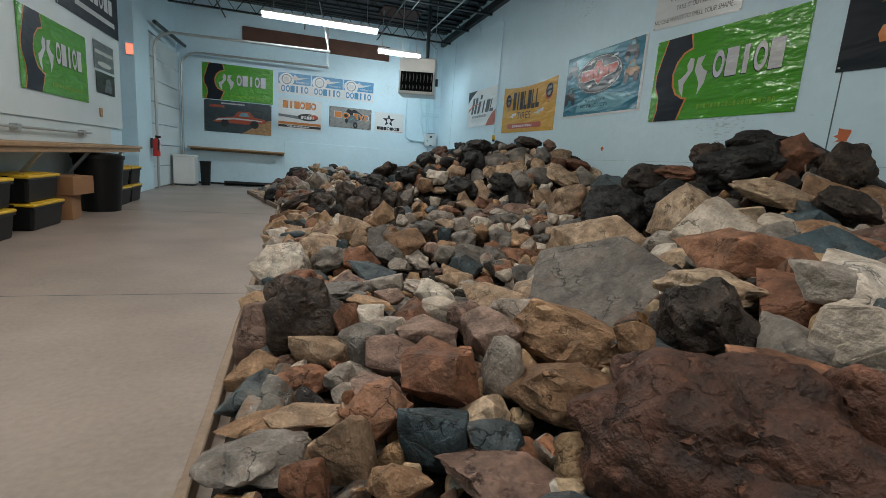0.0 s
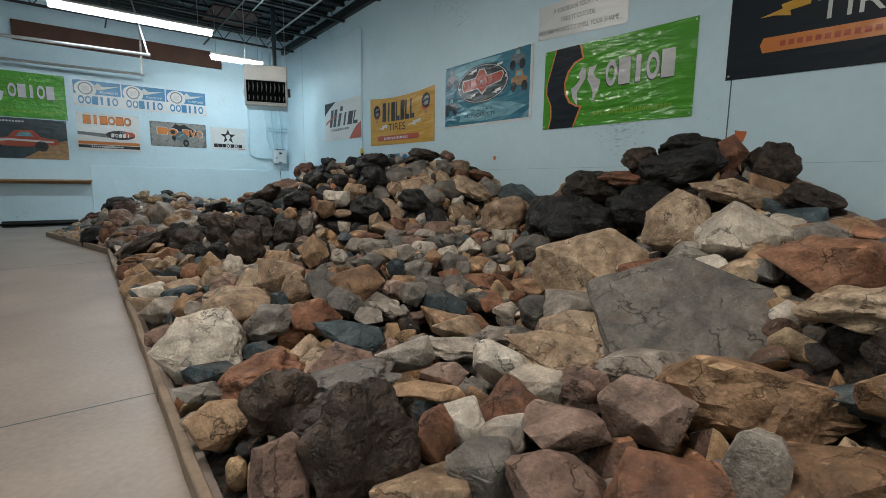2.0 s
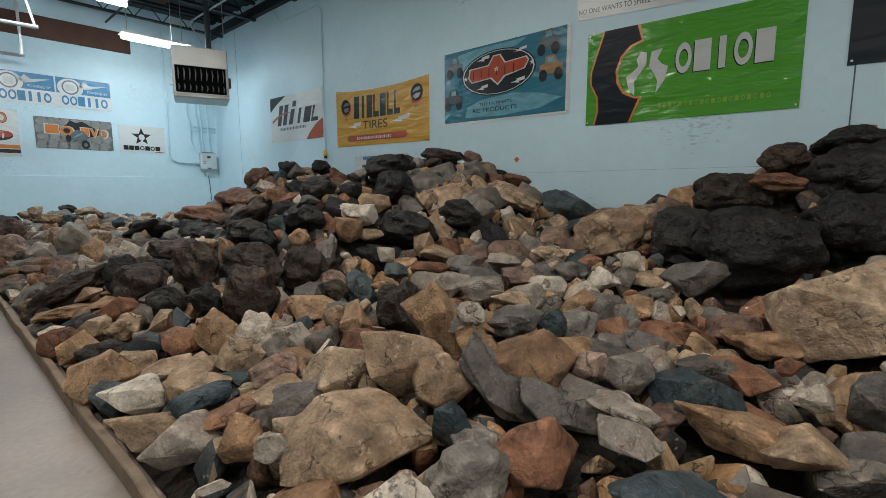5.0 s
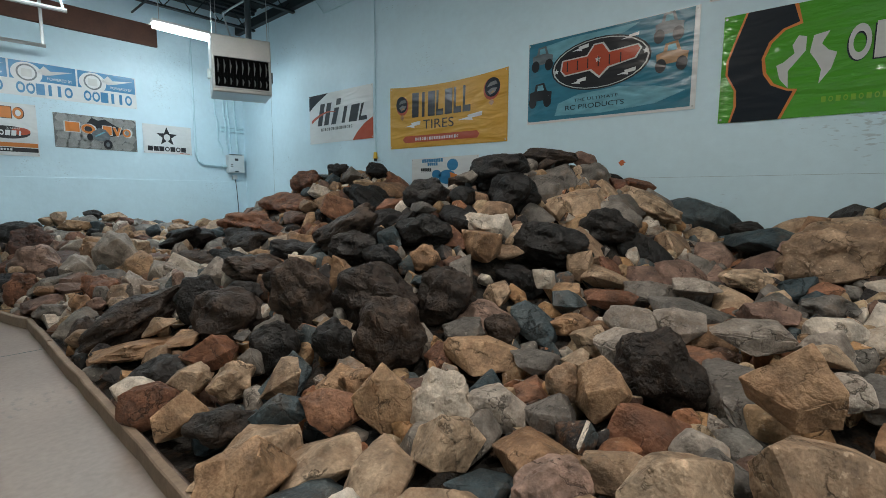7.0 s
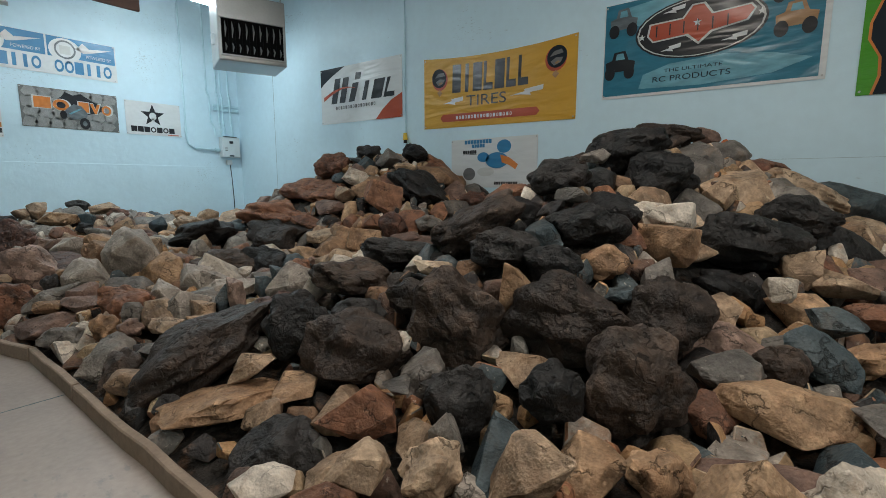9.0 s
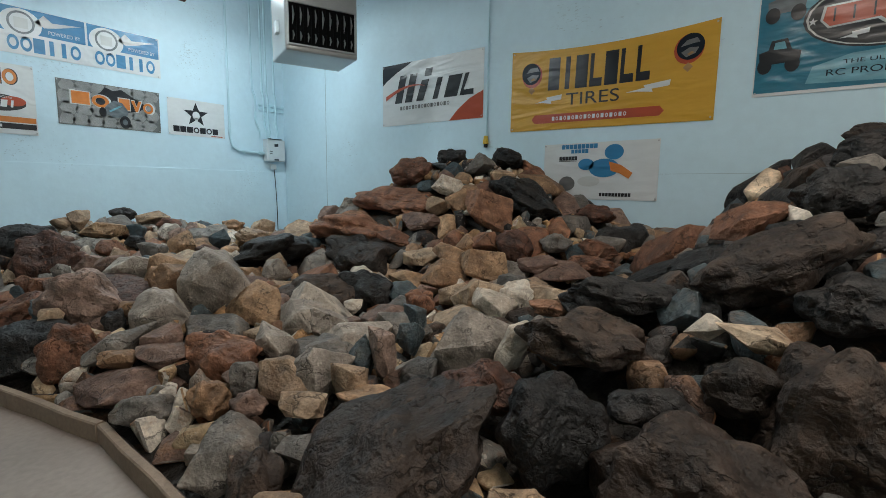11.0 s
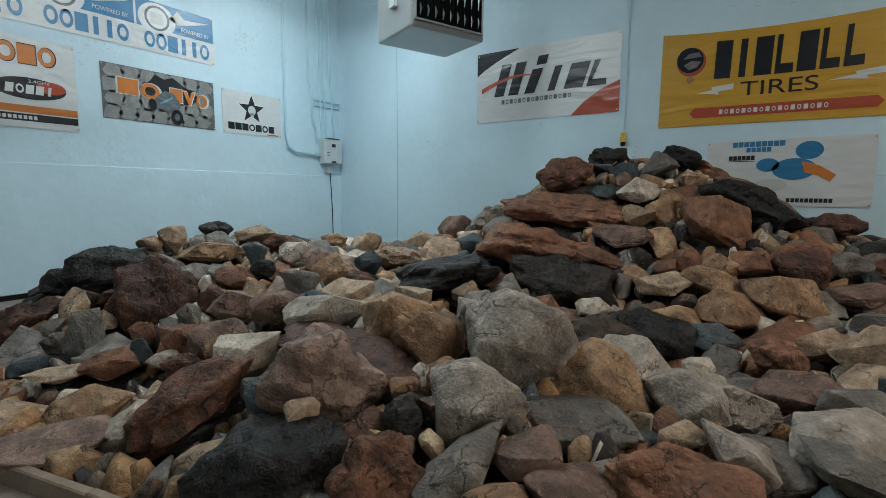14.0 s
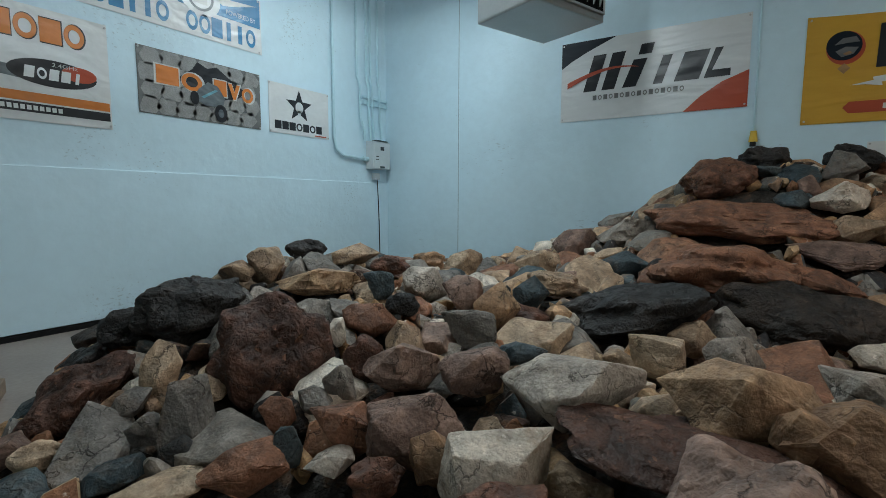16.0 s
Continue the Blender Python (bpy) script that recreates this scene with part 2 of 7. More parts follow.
BLACK = surface("black_plastic", (0.006, 0.007, 0.008), 0.42, vary=0.3, bump=0.05, spec=0.3)
YELLOW = surface("yellow_plastic", (0.75, 0.48, 0.03), 0.45, vary=0.12)
WOOD = surface("bench_plywood", (0.42, 0.26, 0.13), 0.5, vary=0.3, scale=8)
CURB = surface("dusty_lumber", (0.33, 0.245, 0.18), 0.8, vary=0.35, scale=7, bump=0.3)
CARD = surface("brown_cardboard", (0.33, 0.17, 0.08), 0.8, vary=0.15)
RED = surface("red_enamel", (0.55, 0.03, 0.02), 0.35, vary=0.1)
WHITE = surface("white_plastic", (0.74, 0.76, 0.75), 0.45, vary=0.08)
CONDUIT = surface("painted_conduit", (0.52, 0.74, 0.82), 0.45, vary=0.12)
GREY_BOX = surface("grey_switch_box", (0.62, 0.68, 0.70), 0.45, vary=0.1)
TUBE = lit("fluorescent_tube", (0.88, 0.97, 1.0), 24.0)
TUBE_WARM = lit("warm_fluorescent_tube", (1.0, 0.93, 0.84), 9.0)
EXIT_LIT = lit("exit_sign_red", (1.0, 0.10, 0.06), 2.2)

ROCK = {
    "tan": stone("tan_sandstone", [(0.185, 0.120, 0.078), (0.371, 0.259, 0.170), (0.530, 0.411, 0.294)], speck=0.35, stain=0.45, band=0.08),
    "gold": stone("golden_sandstone", [(0.150, 0.084, 0.048), (0.327, 0.196, 0.112), (0.447, 0.301, 0.182)], speck=0.35, stain=0.55, band=0.08),
    "rust": stone("rust_brown_stone", [(0.107, 0.051, 0.032), (0.240, 0.109, 0.062), (0.323, 0.174, 0.105)], speck=0.35, stain=0.5, stain_tone=(0.07, 0.045, 0.038)),
    "grey": stone("grey_slate_stone", [(0.082, 0.077, 0.071), (0.159, 0.144, 0.129), (0.270, 0.241, 0.207)], speck=0.28, rough=0.65, stain=0.35, stain_tone=(0.17, 0.11, 0.07), band=0.08),
    "blue": stone("blue_grey_stone", [(0.020, 0.033, 0.039), (0.043, 0.065, 0.076), (0.111, 0.131, 0.135)], speck=0.3, rough=0.55, stain=0.25, stain_tone=(0.17, 0.115, 0.075)),
    "dark": stone("black_basalt", [(0.005, 0.005, 0.006), (0.014, 0.014, 0.014), (0.037, 0.033, 0.031)], speck=0.45, rough=0.6, bump=0.7, pits=True, stain=0.3, stain_tone=(0.045, 0.03, 0.024), flecks=0.3),
    "umber": stone("dark_umber_lava_stone", [(0.009, 0.008, 0.006), (0.044, 0.030, 0.023), (0.095, 0.064, 0.045)], speck=0.5, rough=0.62, bump=0.7, pits=True, stain=0.5, stain_tone=(0.016, 0.015, 0.015), flecks=0.35),
    "lava": stone("red_brown_lava_stone", [(0.032, 0.017, 0.013), (0.123, 0.054, 0.034), (0.230, 0.108, 0.062)], speck=0.45, rough=0.62, bump=0.7, pits=True, stain=0.5, stain_tone=(0.026, 0.020, 0.018), flecks=0.35),
    "white": stone("pale_quartz_stone", [(0.399, 0.332, 0.266), (0.609, 0.532, 0.443), (0.731, 0.665, 0.588)], speck=0.25, stain=0.5, stain_tone=(0.32, 0.215, 0.13), wear=0.2, gritty=0.1, band=0.08),
    "ash": stone("pale_ash_grey_stone", [(0.198, 0.172, 0.146), (0.333, 0.286, 0.244), (0.468, 0.410, 0.349)], speck=0.28, rough=0.7, stain=0.35, stain_tone=(0.20, 0.135, 0.09), band=0.08),
    "pink": stone("dusty_pink_stone", [(0.126, 0.075, 0.058), (0.226, 0.143, 0.111), (0.328, 0.231, 0.183)], speck=0.35, stain=0.5, stain_tone=(0.10, 0.07, 0.058)),
}
# rubble tones taken down a fifth, adding the gaps' shade to the stone colour
RUBBLE = stone("mixed_rubble_stone", [(0.224, 0.148, 0.084), (0.120, 0.112, 0.100), (0.176, 0.080, 0.042), (0.044, 0.056, 0.060), (0.280, 0.208, 0.132), (0.088, 0.052, 0.038),
                                      (0.192, 0.168, 0.144), (0.020, 0.018, 0.018), (0.240, 0.140, 0.068), (0.360, 0.320, 0.272)], speck=0.35, island=True)
DARK_RUBBLE = stone("dark_rubble_stone", [(0.024, 0.022, 0.022), (0.080, 0.040, 0.028), (0.014, 0.014, 0.014), (0.152, 0.092, 0.056), (0.040, 0.036, 0.034), (0.048, 0.060, 0.064)],
                    speck=0.4, island=True, pits=True, stain=0.3)
# filler bed, near-black to put the shade between rocks into its colour
BED = stone("gap_shade_bed", [(0.012, 0.011, 0.010), (0.035, 0.030, 0.025)], speck=0.4, bump=1.0)


# ---- mesh helpers ----
def part(name, bm, material, parent=None, label="", smooth=False):
    me = bpy.data.meshes.new(name)
    bm.normal_update()
    bm.to_mesh(me)
    bm.free()
    if smooth:
        me.polygons.foreach_set("use_smooth", [True] * len(me.polygons))
        me.set_sharp_from_angle(angle=radians(38))
    me.materials.append(material)
    ob = new(name, me)
    if parent is not None:
        ob.parent = parent
    if label:
        ob["label"] = label
    return ob


def thing(name, label, category, at=(0, 0, 0), rz=0.0, group="", kind=""):
    ob = new(name)
    ob.empty_display_size = 0.1
    ob.matrix_basis = pose(*at, 0, 0, rz)
    return tagged(ob, label, category, group, kind)


def box(lo, hi, bevel=0.0, bm=None):
    bm = bm or bmesh.new()
    made = bmesh.ops.create_cube(bm, size=1.0)["verts"]
    for v in made:
        v.co = Vector([lo[k] + (v.co[k] + 0.5) * (hi[k] - lo[k]) for k in range(3)])
    if bevel:
        edges = list({e for v in made for e in v.link_edges})
        bmesh.ops.bevel(bm, geom=edges, offset=bevel, segments=2, affect="EDGES", profile=0.5)
    return bm


def rod(a, b, r, bm=None, sides=10, r2=None):
    bm = bm or bmesh.new()
    a, b = Vector(a), Vector(b)
    made = bmesh.ops.create_cone(bm, cap_ends=True, segments=sides, radius1=r, radius2=r if r2 is None else r2, depth=(b - a).length)["verts"]
    turn = (b - a).to_track_quat("Z", "Y").to_matrix().to_4x4()
    bmesh.ops.transform(bm, matrix=Matrix.Translation((a + b) / 2) @ turn, verts=made)
    return bm


def beam(a, b, w, h, bm=None):
    """A straight bar of section w by h from a to b."""
    bm = bm or bmesh.new()
    a, b = Vector(a), Vector(b)
    made = bmesh.ops.create_cube(bm, size=1.0)["verts"]
    turn = (b - a).to_track_quat("Y", "Z").to_matrix().to_4x4()
    bmesh.ops.transform(bm, matrix=Matrix.Translation((a + b) / 2) @ turn @ Matrix.Diagonal((w, (b - a).length, h, 1)), verts=made)
    return bm


def pipe(points, r, bm=None):
    for a, b in zip(points, points[1:]):
        bm = rod(a, b, r, bm, 8)
    return bm


# ---- the hall ----
X_RIGHT, X_LEFT, Y_BACK, Y_FRONT, Z_TOP = 5.03, -3.62, 17.2, -5.0, 5.75
tagged(part("floor", box((X_LEFT - 1.6, Y_FRONT - 0.2, -0.2), (X_RIGHT + 0.2, Y_BACK + 0.2, 0)), CONCRETE), "smooth worn tan concrete floor with faint stains", "floor", kind="structure")
tagged(part("wall_east", box((X_RIGHT, Y_FRONT, 0), (X_RIGHT + 0.25, Y_BACK, Z_TOP)), WALL_BLUE), "pale blue painted concrete wall with hanging banners", "wall", kind="structure")
tagged(part("wall_north", box((X_LEFT - 1.6, Y_BACK, 0), (X_RIGHT + 0.25, Y_BACK + 0.25, Z_TOP)), WALL_BLUE), "pale blue painted end wall", "wall", kind="structure")
tagged(part("wall_south", box((X_LEFT - 1.6, Y_FRONT - 0.25, 0), (X_RIGHT + 0.25, Y_FRONT, Z_TOP)), WALL_BLUE), "pale blue painted wall", "wall", kind="structure")

# side wall in lengths: the bench bay, a door recess, a pier, and the overhead door's opening
def wall_piece(name, lo, hi, label="pale blue painted side wall"):
    tagged(part(name, box(lo, hi), WALL_BLUE), label, "wall", kind="structure")


wall_piece("wall_west", (X_LEFT - 0.25, Y_FRONT, 0), (X_LEFT, 12.0, Z_TOP))
wall_piece("wall_west_recess", (X_LEFT - 0.95, 12.0, 0), (X_LEFT - 0.70, 13.1, Z_TOP))
wall_piece("wall_west_return", (X_LEFT - 0.70, 11.88, 0), (X_LEFT - 0.25, 12.0, Z_TOP))
wall_piece("wall_west_pier", (X_LEFT - 0.95, 13.1, 0), (X_LEFT, 14.3, Z_TOP), "pale blue painted pier beside the overhead door")
wall_piece("wall_west_lintel", (X_LEFT - 0.25, 14.3, 4.0), (X_LEFT, Y_BACK, Z_TOP))
wall_piece("wall_west_jamb", (X_LEFT - 0.25, 17.02, 0), (X_LEFT + 0.1, Y_BACK, 4.0))
tagged(part("wall_ledge", box((-0.4, Y_BACK - 0.025, 0.06), (X_RIGHT, Y_BACK, 1.57), 0.006), WALL_BLUE), "thicker painted lower band of the end wall", "wall", kind="structure")
tagged(part("baseboard", box((X_LEFT, Y_BACK - 0.035, 0.0), (X_RIGHT, Y_BACK - 0.002, 0.055)), BLACK), "black rubber strip at the foot of the wall", "baseboard", kind="structure")
GROOVE = surface("dark_joint", (0.10, 0.15, 0.17), 0.9, vary=0.3)
FAINT = surface("faint_joint", (0.33, 0.45, 0.50), 0.8, vary=0.3)
for y, shade in ((15.7, FAINT), (3.42, GROOVE), (-2.0, GROOVE)):
    tagged(part("trim_joint", box((X_RIGHT - 0.003, y - 0.006, 0), (X_RIGHT + 0.01, y + 0.006, Z_TOP)), shade), "thin dark joint between wall panels", "trim", kind="structure")
tagged(part("trim_joint", box((X_RIGHT - 0.003, 2.0, 1.46), (X_RIGHT + 0.01, 10.2, 1.463)), FAINT), "faint level joint across the wall", "trim", kind="structure")
for y in (4.17, 9.6, -1.2):
    tagged(part("trim_floor_joint", box((X_LEFT, y - 0.004, -0.001), (-0.37, y + 0.004, 0.0012)), GROOVE), "saw-cut joint in the concrete floor", "trim", kind="structure")

# overhead door of flat panels, closed, with its tracks
door = thing("door_overhead", "closed pale sectional overhead door with steel tracks", "door", (X_LEFT + 0.12, 15.65, 0), rz=-2.5, kind="structure")
for k in range(7):
    part("panel", box((-0.14, -1.34, 0.02 + k * 0.565), (-0.08, 1.34, 0.57 + k * 0.565), 0.008), WALL_WHITE, door)
for s in (-1, 1):
    part("track", pipe([(0.02, s * 1.25, 0), (0.02, s * 1.25, 3.6), (0.08, s * 1.25, 3.8), (0.22, s * 1.25, 3.95), (0.45, s * 1.25, 4.02), (4.42, s * 1.25, 4.05)], 0.035), GALV, door, "galvanised steel track")
    part("hanger", beam((4.38, s * 1.25, 4.05), (4.1 if s < 0 else 4.38, s * 1.25, 5.3), 0.05, 0.03), GALV, door, "pale steel hanger strap")
part("spring_bar", rod((0.1, -1.4, 4.2), (0.1, 1.4, 4.2), 0.05), STEEL_DARK, door)

# roof: deck ribs, joists and purlins in one ceiling
roof = box((X_LEFT - 1.6, Y_FRONT - 0.2, Z_TOP), (X_RIGHT + 0.25, Y_BACK + 0.25, Z_TOP + 0.2))
for k in range(44):
    y = Y_FRONT + 0.25 + k * 0.5
    box((X_LEFT - 0.9, y, Z_TOP - 0.05), (X_RIGHT, y + 0.22, Z_TOP + 0.01), bm=roof)
for k in range(12):
    y = 16.4 - 1.83 * k
    box((X_LEFT - 0.9, y - 0.05, 5.26), (X_RIGHT, y + 0.05, 5.30), bm=roof)
    box((X_LEFT - 0.9, y - 0.05, 5.64), (X_RIGHT, y + 0.05, 5.70), bm=roof)
    for j in range(15):
        x = X_LEFT + j * 0.6
        beam((x, y, 5.28), (x + 0.3, y, 5.67), 0.02, 0.02, roof)
        beam((x + 0.3, y, 5.67), (x + 0.6, y, 5.28), 0.02, 0.02, roof)
for x in (-2.2, 0.2, 2.6):
    beam((x, Y_FRONT, 5.24), (x, Y_BACK, 5.24), 0.03, 0.03, roof)
box((X_RIGHT - 0.12, Y_FRONT, 5.32), (X_RIGHT, Y_BACK, 5.52), bm=roof)
tagged(part("ceiling", roof, DECK), "dark corrugated steel roof deck on open-web joists", "ceiling", kind="structure")
boards = box((-1.7, Y_BACK - 0.09, 4.58), (3.05, Y_BACK - 0.002, 5.05), 0.01)
for lo, hi in (((-3.2, 12.8), (2.2, 14.5)), ((-1.0, 9.2), (2.4, 10.8)), ((1.0, 5.2), (3.9, 7.2)), ((-2.6, 1.8), (0.4, 3.5)), ((2.4, 14.8), (3.6, 16.2))):
    box((lo[0], lo[1], Z_TOP - 0.09), (hi[0], hi[1], Z_TOP - 0.055), bm=boards)
tagged(part("trim_roof_boards", boards, BROWN_BOARD), "stained brown boards below the roof deck", "trim", kind="structure")
pp = thing("conduit_pipe", "thin galvanised pipe run under the roof joists", "pipe", (0, 0, 0))
part("run", pipe([(3.9, 2.0, 5.2), (3.9, 15.6, 5.2), (4.75, 17.1, 5.2)], 0.02), GALV, pp)
part("branch", pipe([(3.9, 12.0, 5.2), (2.9, 12.0, 5.2), (2.9, 13.2, 5.2)], 0.015), GALV, pp)


def fixture(x, y, z, length, watts, colour, shades=2, glow=TUBE):
    f = thing("fluorescent_light", "long bright fluorescent tube light hung from the roof", "ceiling light", (x, y, z), group="fluorescent lights")
    part("housing", box((-length / 2, -0.08, 0.075), (length / 2, 0.08, 0.13), 0.015), WHITE, f)
    part("reflector", box((-length / 2, -0.17, 0.055), (length / 2, 0.17, 0.068), 0.004), WHITE, f, "white reflector plate")
    for k in range(shades):
        a = -length / 2 + k * length / shades
        part("tube", rod((a + 0.02, 0, 0), (a + length / shades - 0.02, 0, 0), 0.05, sides=14), glow, f, "glowing white tube", True)
    for s in (-0.4, 0.4):
        part("hanger", rod((s * length, 0, 0.13), (s * length, 0, 5.7 - z), 0.008, sides=6), GALV, f)
    la = bpy.data.lights.new("tube_light", "AREA")
    la.shape, la.size, la.size_y, la.energy, la.color = "RECTANGLE", length, 0.12, watts, colour
    lo = new("tube_light", la)
    lo.matrix_basis = pose(x, y, z - 0.06)


WARM, COOL = (1.0, 0.93, 0.84), (0.80, 0.95, 1.0)
fixture(0.58, 13.5, 4.57, 2.95, LAMP_BACK, COOL)
fixture(3.02, 15.2, 4.45, 1.35, LAMP_CORNER, COOL, 1)
for x, y in ((0.6, 7.6), (-1.2, 3.0), (0.6, -1.8)):
    fixture(x, y, 5.0, 2.95, LAMP_FRONT * (0.75 if y > 5 else 1.0), WARM, 2, TUBE_WARM)

# unit heater in the corner
LOUVRE = surface("louvre_steel", (0.15, 0.16, 0.16), 0.35, 0.5, vary=0.2)
# flat black that carries the shade inside the heater's outlet
VOID = surface("outlet_shade_black", (0.004, 0.0045, 0.005), 0.8, vary=0.2, spec=0.1)
h = thing("unit_heater", "grey steel unit heater with a louvred outlet hung from the roof", "heater", (3.3, 13.66, 3.05), rz=-20)
part("case", box((-0.5, -0.4, 0), (0.5, 0.4, 0.98), 0.02), HEATER, h)
# thin plate on the closed case; the opening's inner shade is its colour
part("outlet", box((-0.45, -0.408, 0.09), (0.45, -0.396, 0.60)), VOID, h, "outlet opening, its shaded inside painted black")
for k in range(9):
    x = -0.4 + k * 0.1
    for z0, z1 in ((0.33, 0.56), (0.13, 0.25)):
        zm = z0 + 0.55 * (z1 - z0)
        fin = rod((x, -0.416, z0), (x + 0.012, -0.416, zm), 0.004, sides=6, r2=0.015)
        part("louvre", rod((x + 0.012, -0.416, zm), (x, -0.416, z1), 0.015, fin, 6, 0.004), LOUVRE, h, smooth=True)
    part("divider", box((x + 0.047, -0.418, 0.09), (x + 0.053, -0.408, 0.60)), VOID, h)
for z0 in (0.065, 0.60):
    part("rail", box((-0.47, -0.43, z0), (0.47, -0.401, z0 + 0.024), 0.004), HEATER, h)
for x in (-0.47, 0.45):
    part("rail", box((x, -0.43, 0.09), (x + 0.02, -0.401, 0.60), 0.004), HEATER, h)
part("junction_box", box((-0.55, -0.1, 0.28), (-0.50, 0.02, 0.44), 0.008), GREY_BOX, h, "small grey junction box")
part("gas_valve", box((0.5, -0.1, 0.3), (0.57, 0.0, 0.5), 0.01), STEEL_DARK, h)
part("flue", rod((0.2, 0.2, 0.98), (0.2, 0.2, 2.65), 0.055, sides=16), STEEL_DARK, h, "dark flue pipe", True)
for x in (-0.46, 0.46):
    part("hanger_rod", rod((x, -0.3, 0.98), (x, -0.3, 2.65), 0.008, sides=6), GALV, h)


# ---- banners ----
BLUE_INK = vinyl("banner_blue", (0.03, 0.20, 0.40))
TEAL = vinyl("banner_teal", (0.03, 0.19, 0.28), vary=0.2, wrinkle=0.3)
PALE_TEAL = vinyl("banner_pale_teal", (0.17, 0.42, 0.52), vary=0.35)
GREEN = vinyl("banner_green", (0.085, 0.34, 0.035), rough=0.10, wrinkle=0.38, creased=0.5)
LIME = vinyl("banner_lime", (0.20, 0.42, 0.04), rough=0.2)
NAVY = vinyl("banner_navy", (0.008, 0.014, 0.022), rough=0.42, wrinkle=0.12, spec=0.2)
INK = vinyl("banner_black", (0.012, 0.014, 0.018))
PAPER = vinyl("banner_white", (0.66, 0.69, 0.70))
SILVER = vinyl("banner_light_grey", (0.55, 0.57, 0.56))
GREY_INK = vinyl("banner_grey", (0.17, 0.175, 0.175), vary=0.3)
MID_GREY = vinyl("banner_mid_grey", (0.16, 0.19, 0.21), vary=0.5)
AMBER = vinyl("banner_yellow", (0.60, 0.33, 0.03), rough=0.42, wrinkle=0.3)
ORANGE = vinyl("banner_orange", (0.62, 0.20, 0.04))
BRICK = vinyl("banner_brick_red", (0.42, 0.07, 0.03))
SAND = vinyl("banner_sand", (0.42, 0.24, 0.11), vary=0.4)


class Banner:
    """A hung sheet between four corners, with printed pieces laid on it in its own 0 to 1 coordinates."""

    def __init__(self, name, label, material, tl, tr, bl, br, out, sag=0.0, category="banner"):
        self.c = [Vector(v) for v in (tl, tr, bl, br)]
        base = (self.c[2] + self.c[3]) / 2
        self.out, self.sag, self.n = Vector(out), sag, 0
        self.thing = thing(name, label, category, base)
        self.base = base
        bm = bmesh.new()
        nu, nv = 20, 10
        front = [[bm.verts.new(self.at(i / nu, j / nv, 0.010)) for i in range(nu + 1)] for j in range(nv + 1)]
        back = [[bm.verts.new(self.at(i / nu, j / nv, 0.004)) for i in range(nu + 1)] for j in range(nv + 1)]
        for j in range(nv):
            for i in range(nu):
                bm.faces.new((front[j][i], front[j][i + 1], front[j + 1][i + 1], front[j + 1][i]))
                bm.faces.new((back[j][i], back[j + 1][i], back[j + 1][i + 1], back[j][i + 1]))
        for i in range(nu):
            bm.faces.new((front[0][i], back[0][i], back[0][i + 1], front[0][i + 1]))
            bm.faces.new((front[nv][i], front[nv][i + 1], back[nv][i + 1], back[nv][i]))
        for j in range(nv):
            bm.faces.new((front[j][0], front[j + 1][0], back[j + 1][0], back[j][0]))
            bm.faces.new((front[j][nu], back[j][nu], back[j + 1][nu], front[j + 1][nu]))
        bmesh.ops.recalc_face_normals(bm, faces=bm.faces)
        part("sheet", bm, material, self.thing, smooth=True)
        for u, v in ((0.012, 0.03), (0.988, 0.03), (0.012, 0.97), (0.988, 0.97)):
            p = self.at(u, v, 0.012)
            part("grommet", rod(p, p + self.out * 0.006, 0.011, sides=8), GALV, self.thing)

    def at(self, u, v, w):
        tl, tr, bl, br = self.c
        p = bl.lerp(br, u).lerp(tl.lerp(tr, u), v)
        p.z -= self.sag * v * 4 * u * (1 - u)
        return p - self.base + self.out * w

    def poly(self, name, points, material, level=1):
        """A printed piece: an outline in the sheet's coordinates, cut fine enough to follow it."""
        bm = bmesh.new()
        w = 0.010 + 0.0022 * level
        bm.faces.new([bm.verts.new(self.at(u, v, w)) for u, v in points])
        got = bmesh.ops.extrude_face_region(bm, geom=bm.faces[:])
        for g in got["geom"]:
            if isinstance(g, bmesh.types.BMVert):
                g.co = g.co - self.out * 0.0012
        bmesh.ops.recalc_face_normals(bm, faces=bm.faces)
        return part(name, bm, material, self.thing)

    def rect(self, name, u0, v0, u1, v1, material, level=1, slant=0.0):
        return self.poly(name, [(u0, v0), (u1, v0), (u1 + slant, v1), (u0 + slant, v1)], material, level)

    def oval(self, name, u, v, ru, rv, material, level=1, turn=0.0, a0=0, a1=360, n=28):
        ca, sa = math.cos(radians(turn)), math.sin(radians(turn))
        pts = []
        for k in range(n + (a1 - a0 < 360)):
            a = radians(a0 + (a1 - a0) * k / n)
            x, y = math.cos(a), math.sin(a)
            pts.append((u + ru * (x * ca - y * sa), v + rv * (x * sa + y * ca)))
        return self.poly(name, pts, material, level)

    def ring(self, name, u, v, ru, rv, thick, material, level=1):
        """A closed band, laid as two half bands."""
        for a0 in (0, 180):
            outer = [(u + ru * math.cos(radians(a0 + 15 * k)), v + rv * math.sin(radians(a0 + 15 * k))) for k in range(13)]
            inner = [(u + ru * (1 - thick) * math.cos(radians(a0 + 15 * k)), v + rv * (1 - thick) * math.sin(radians(a0 + 15 * k))) for k in range(12, -1, -1)]
            self.poly(name, outer + inner, material, level)

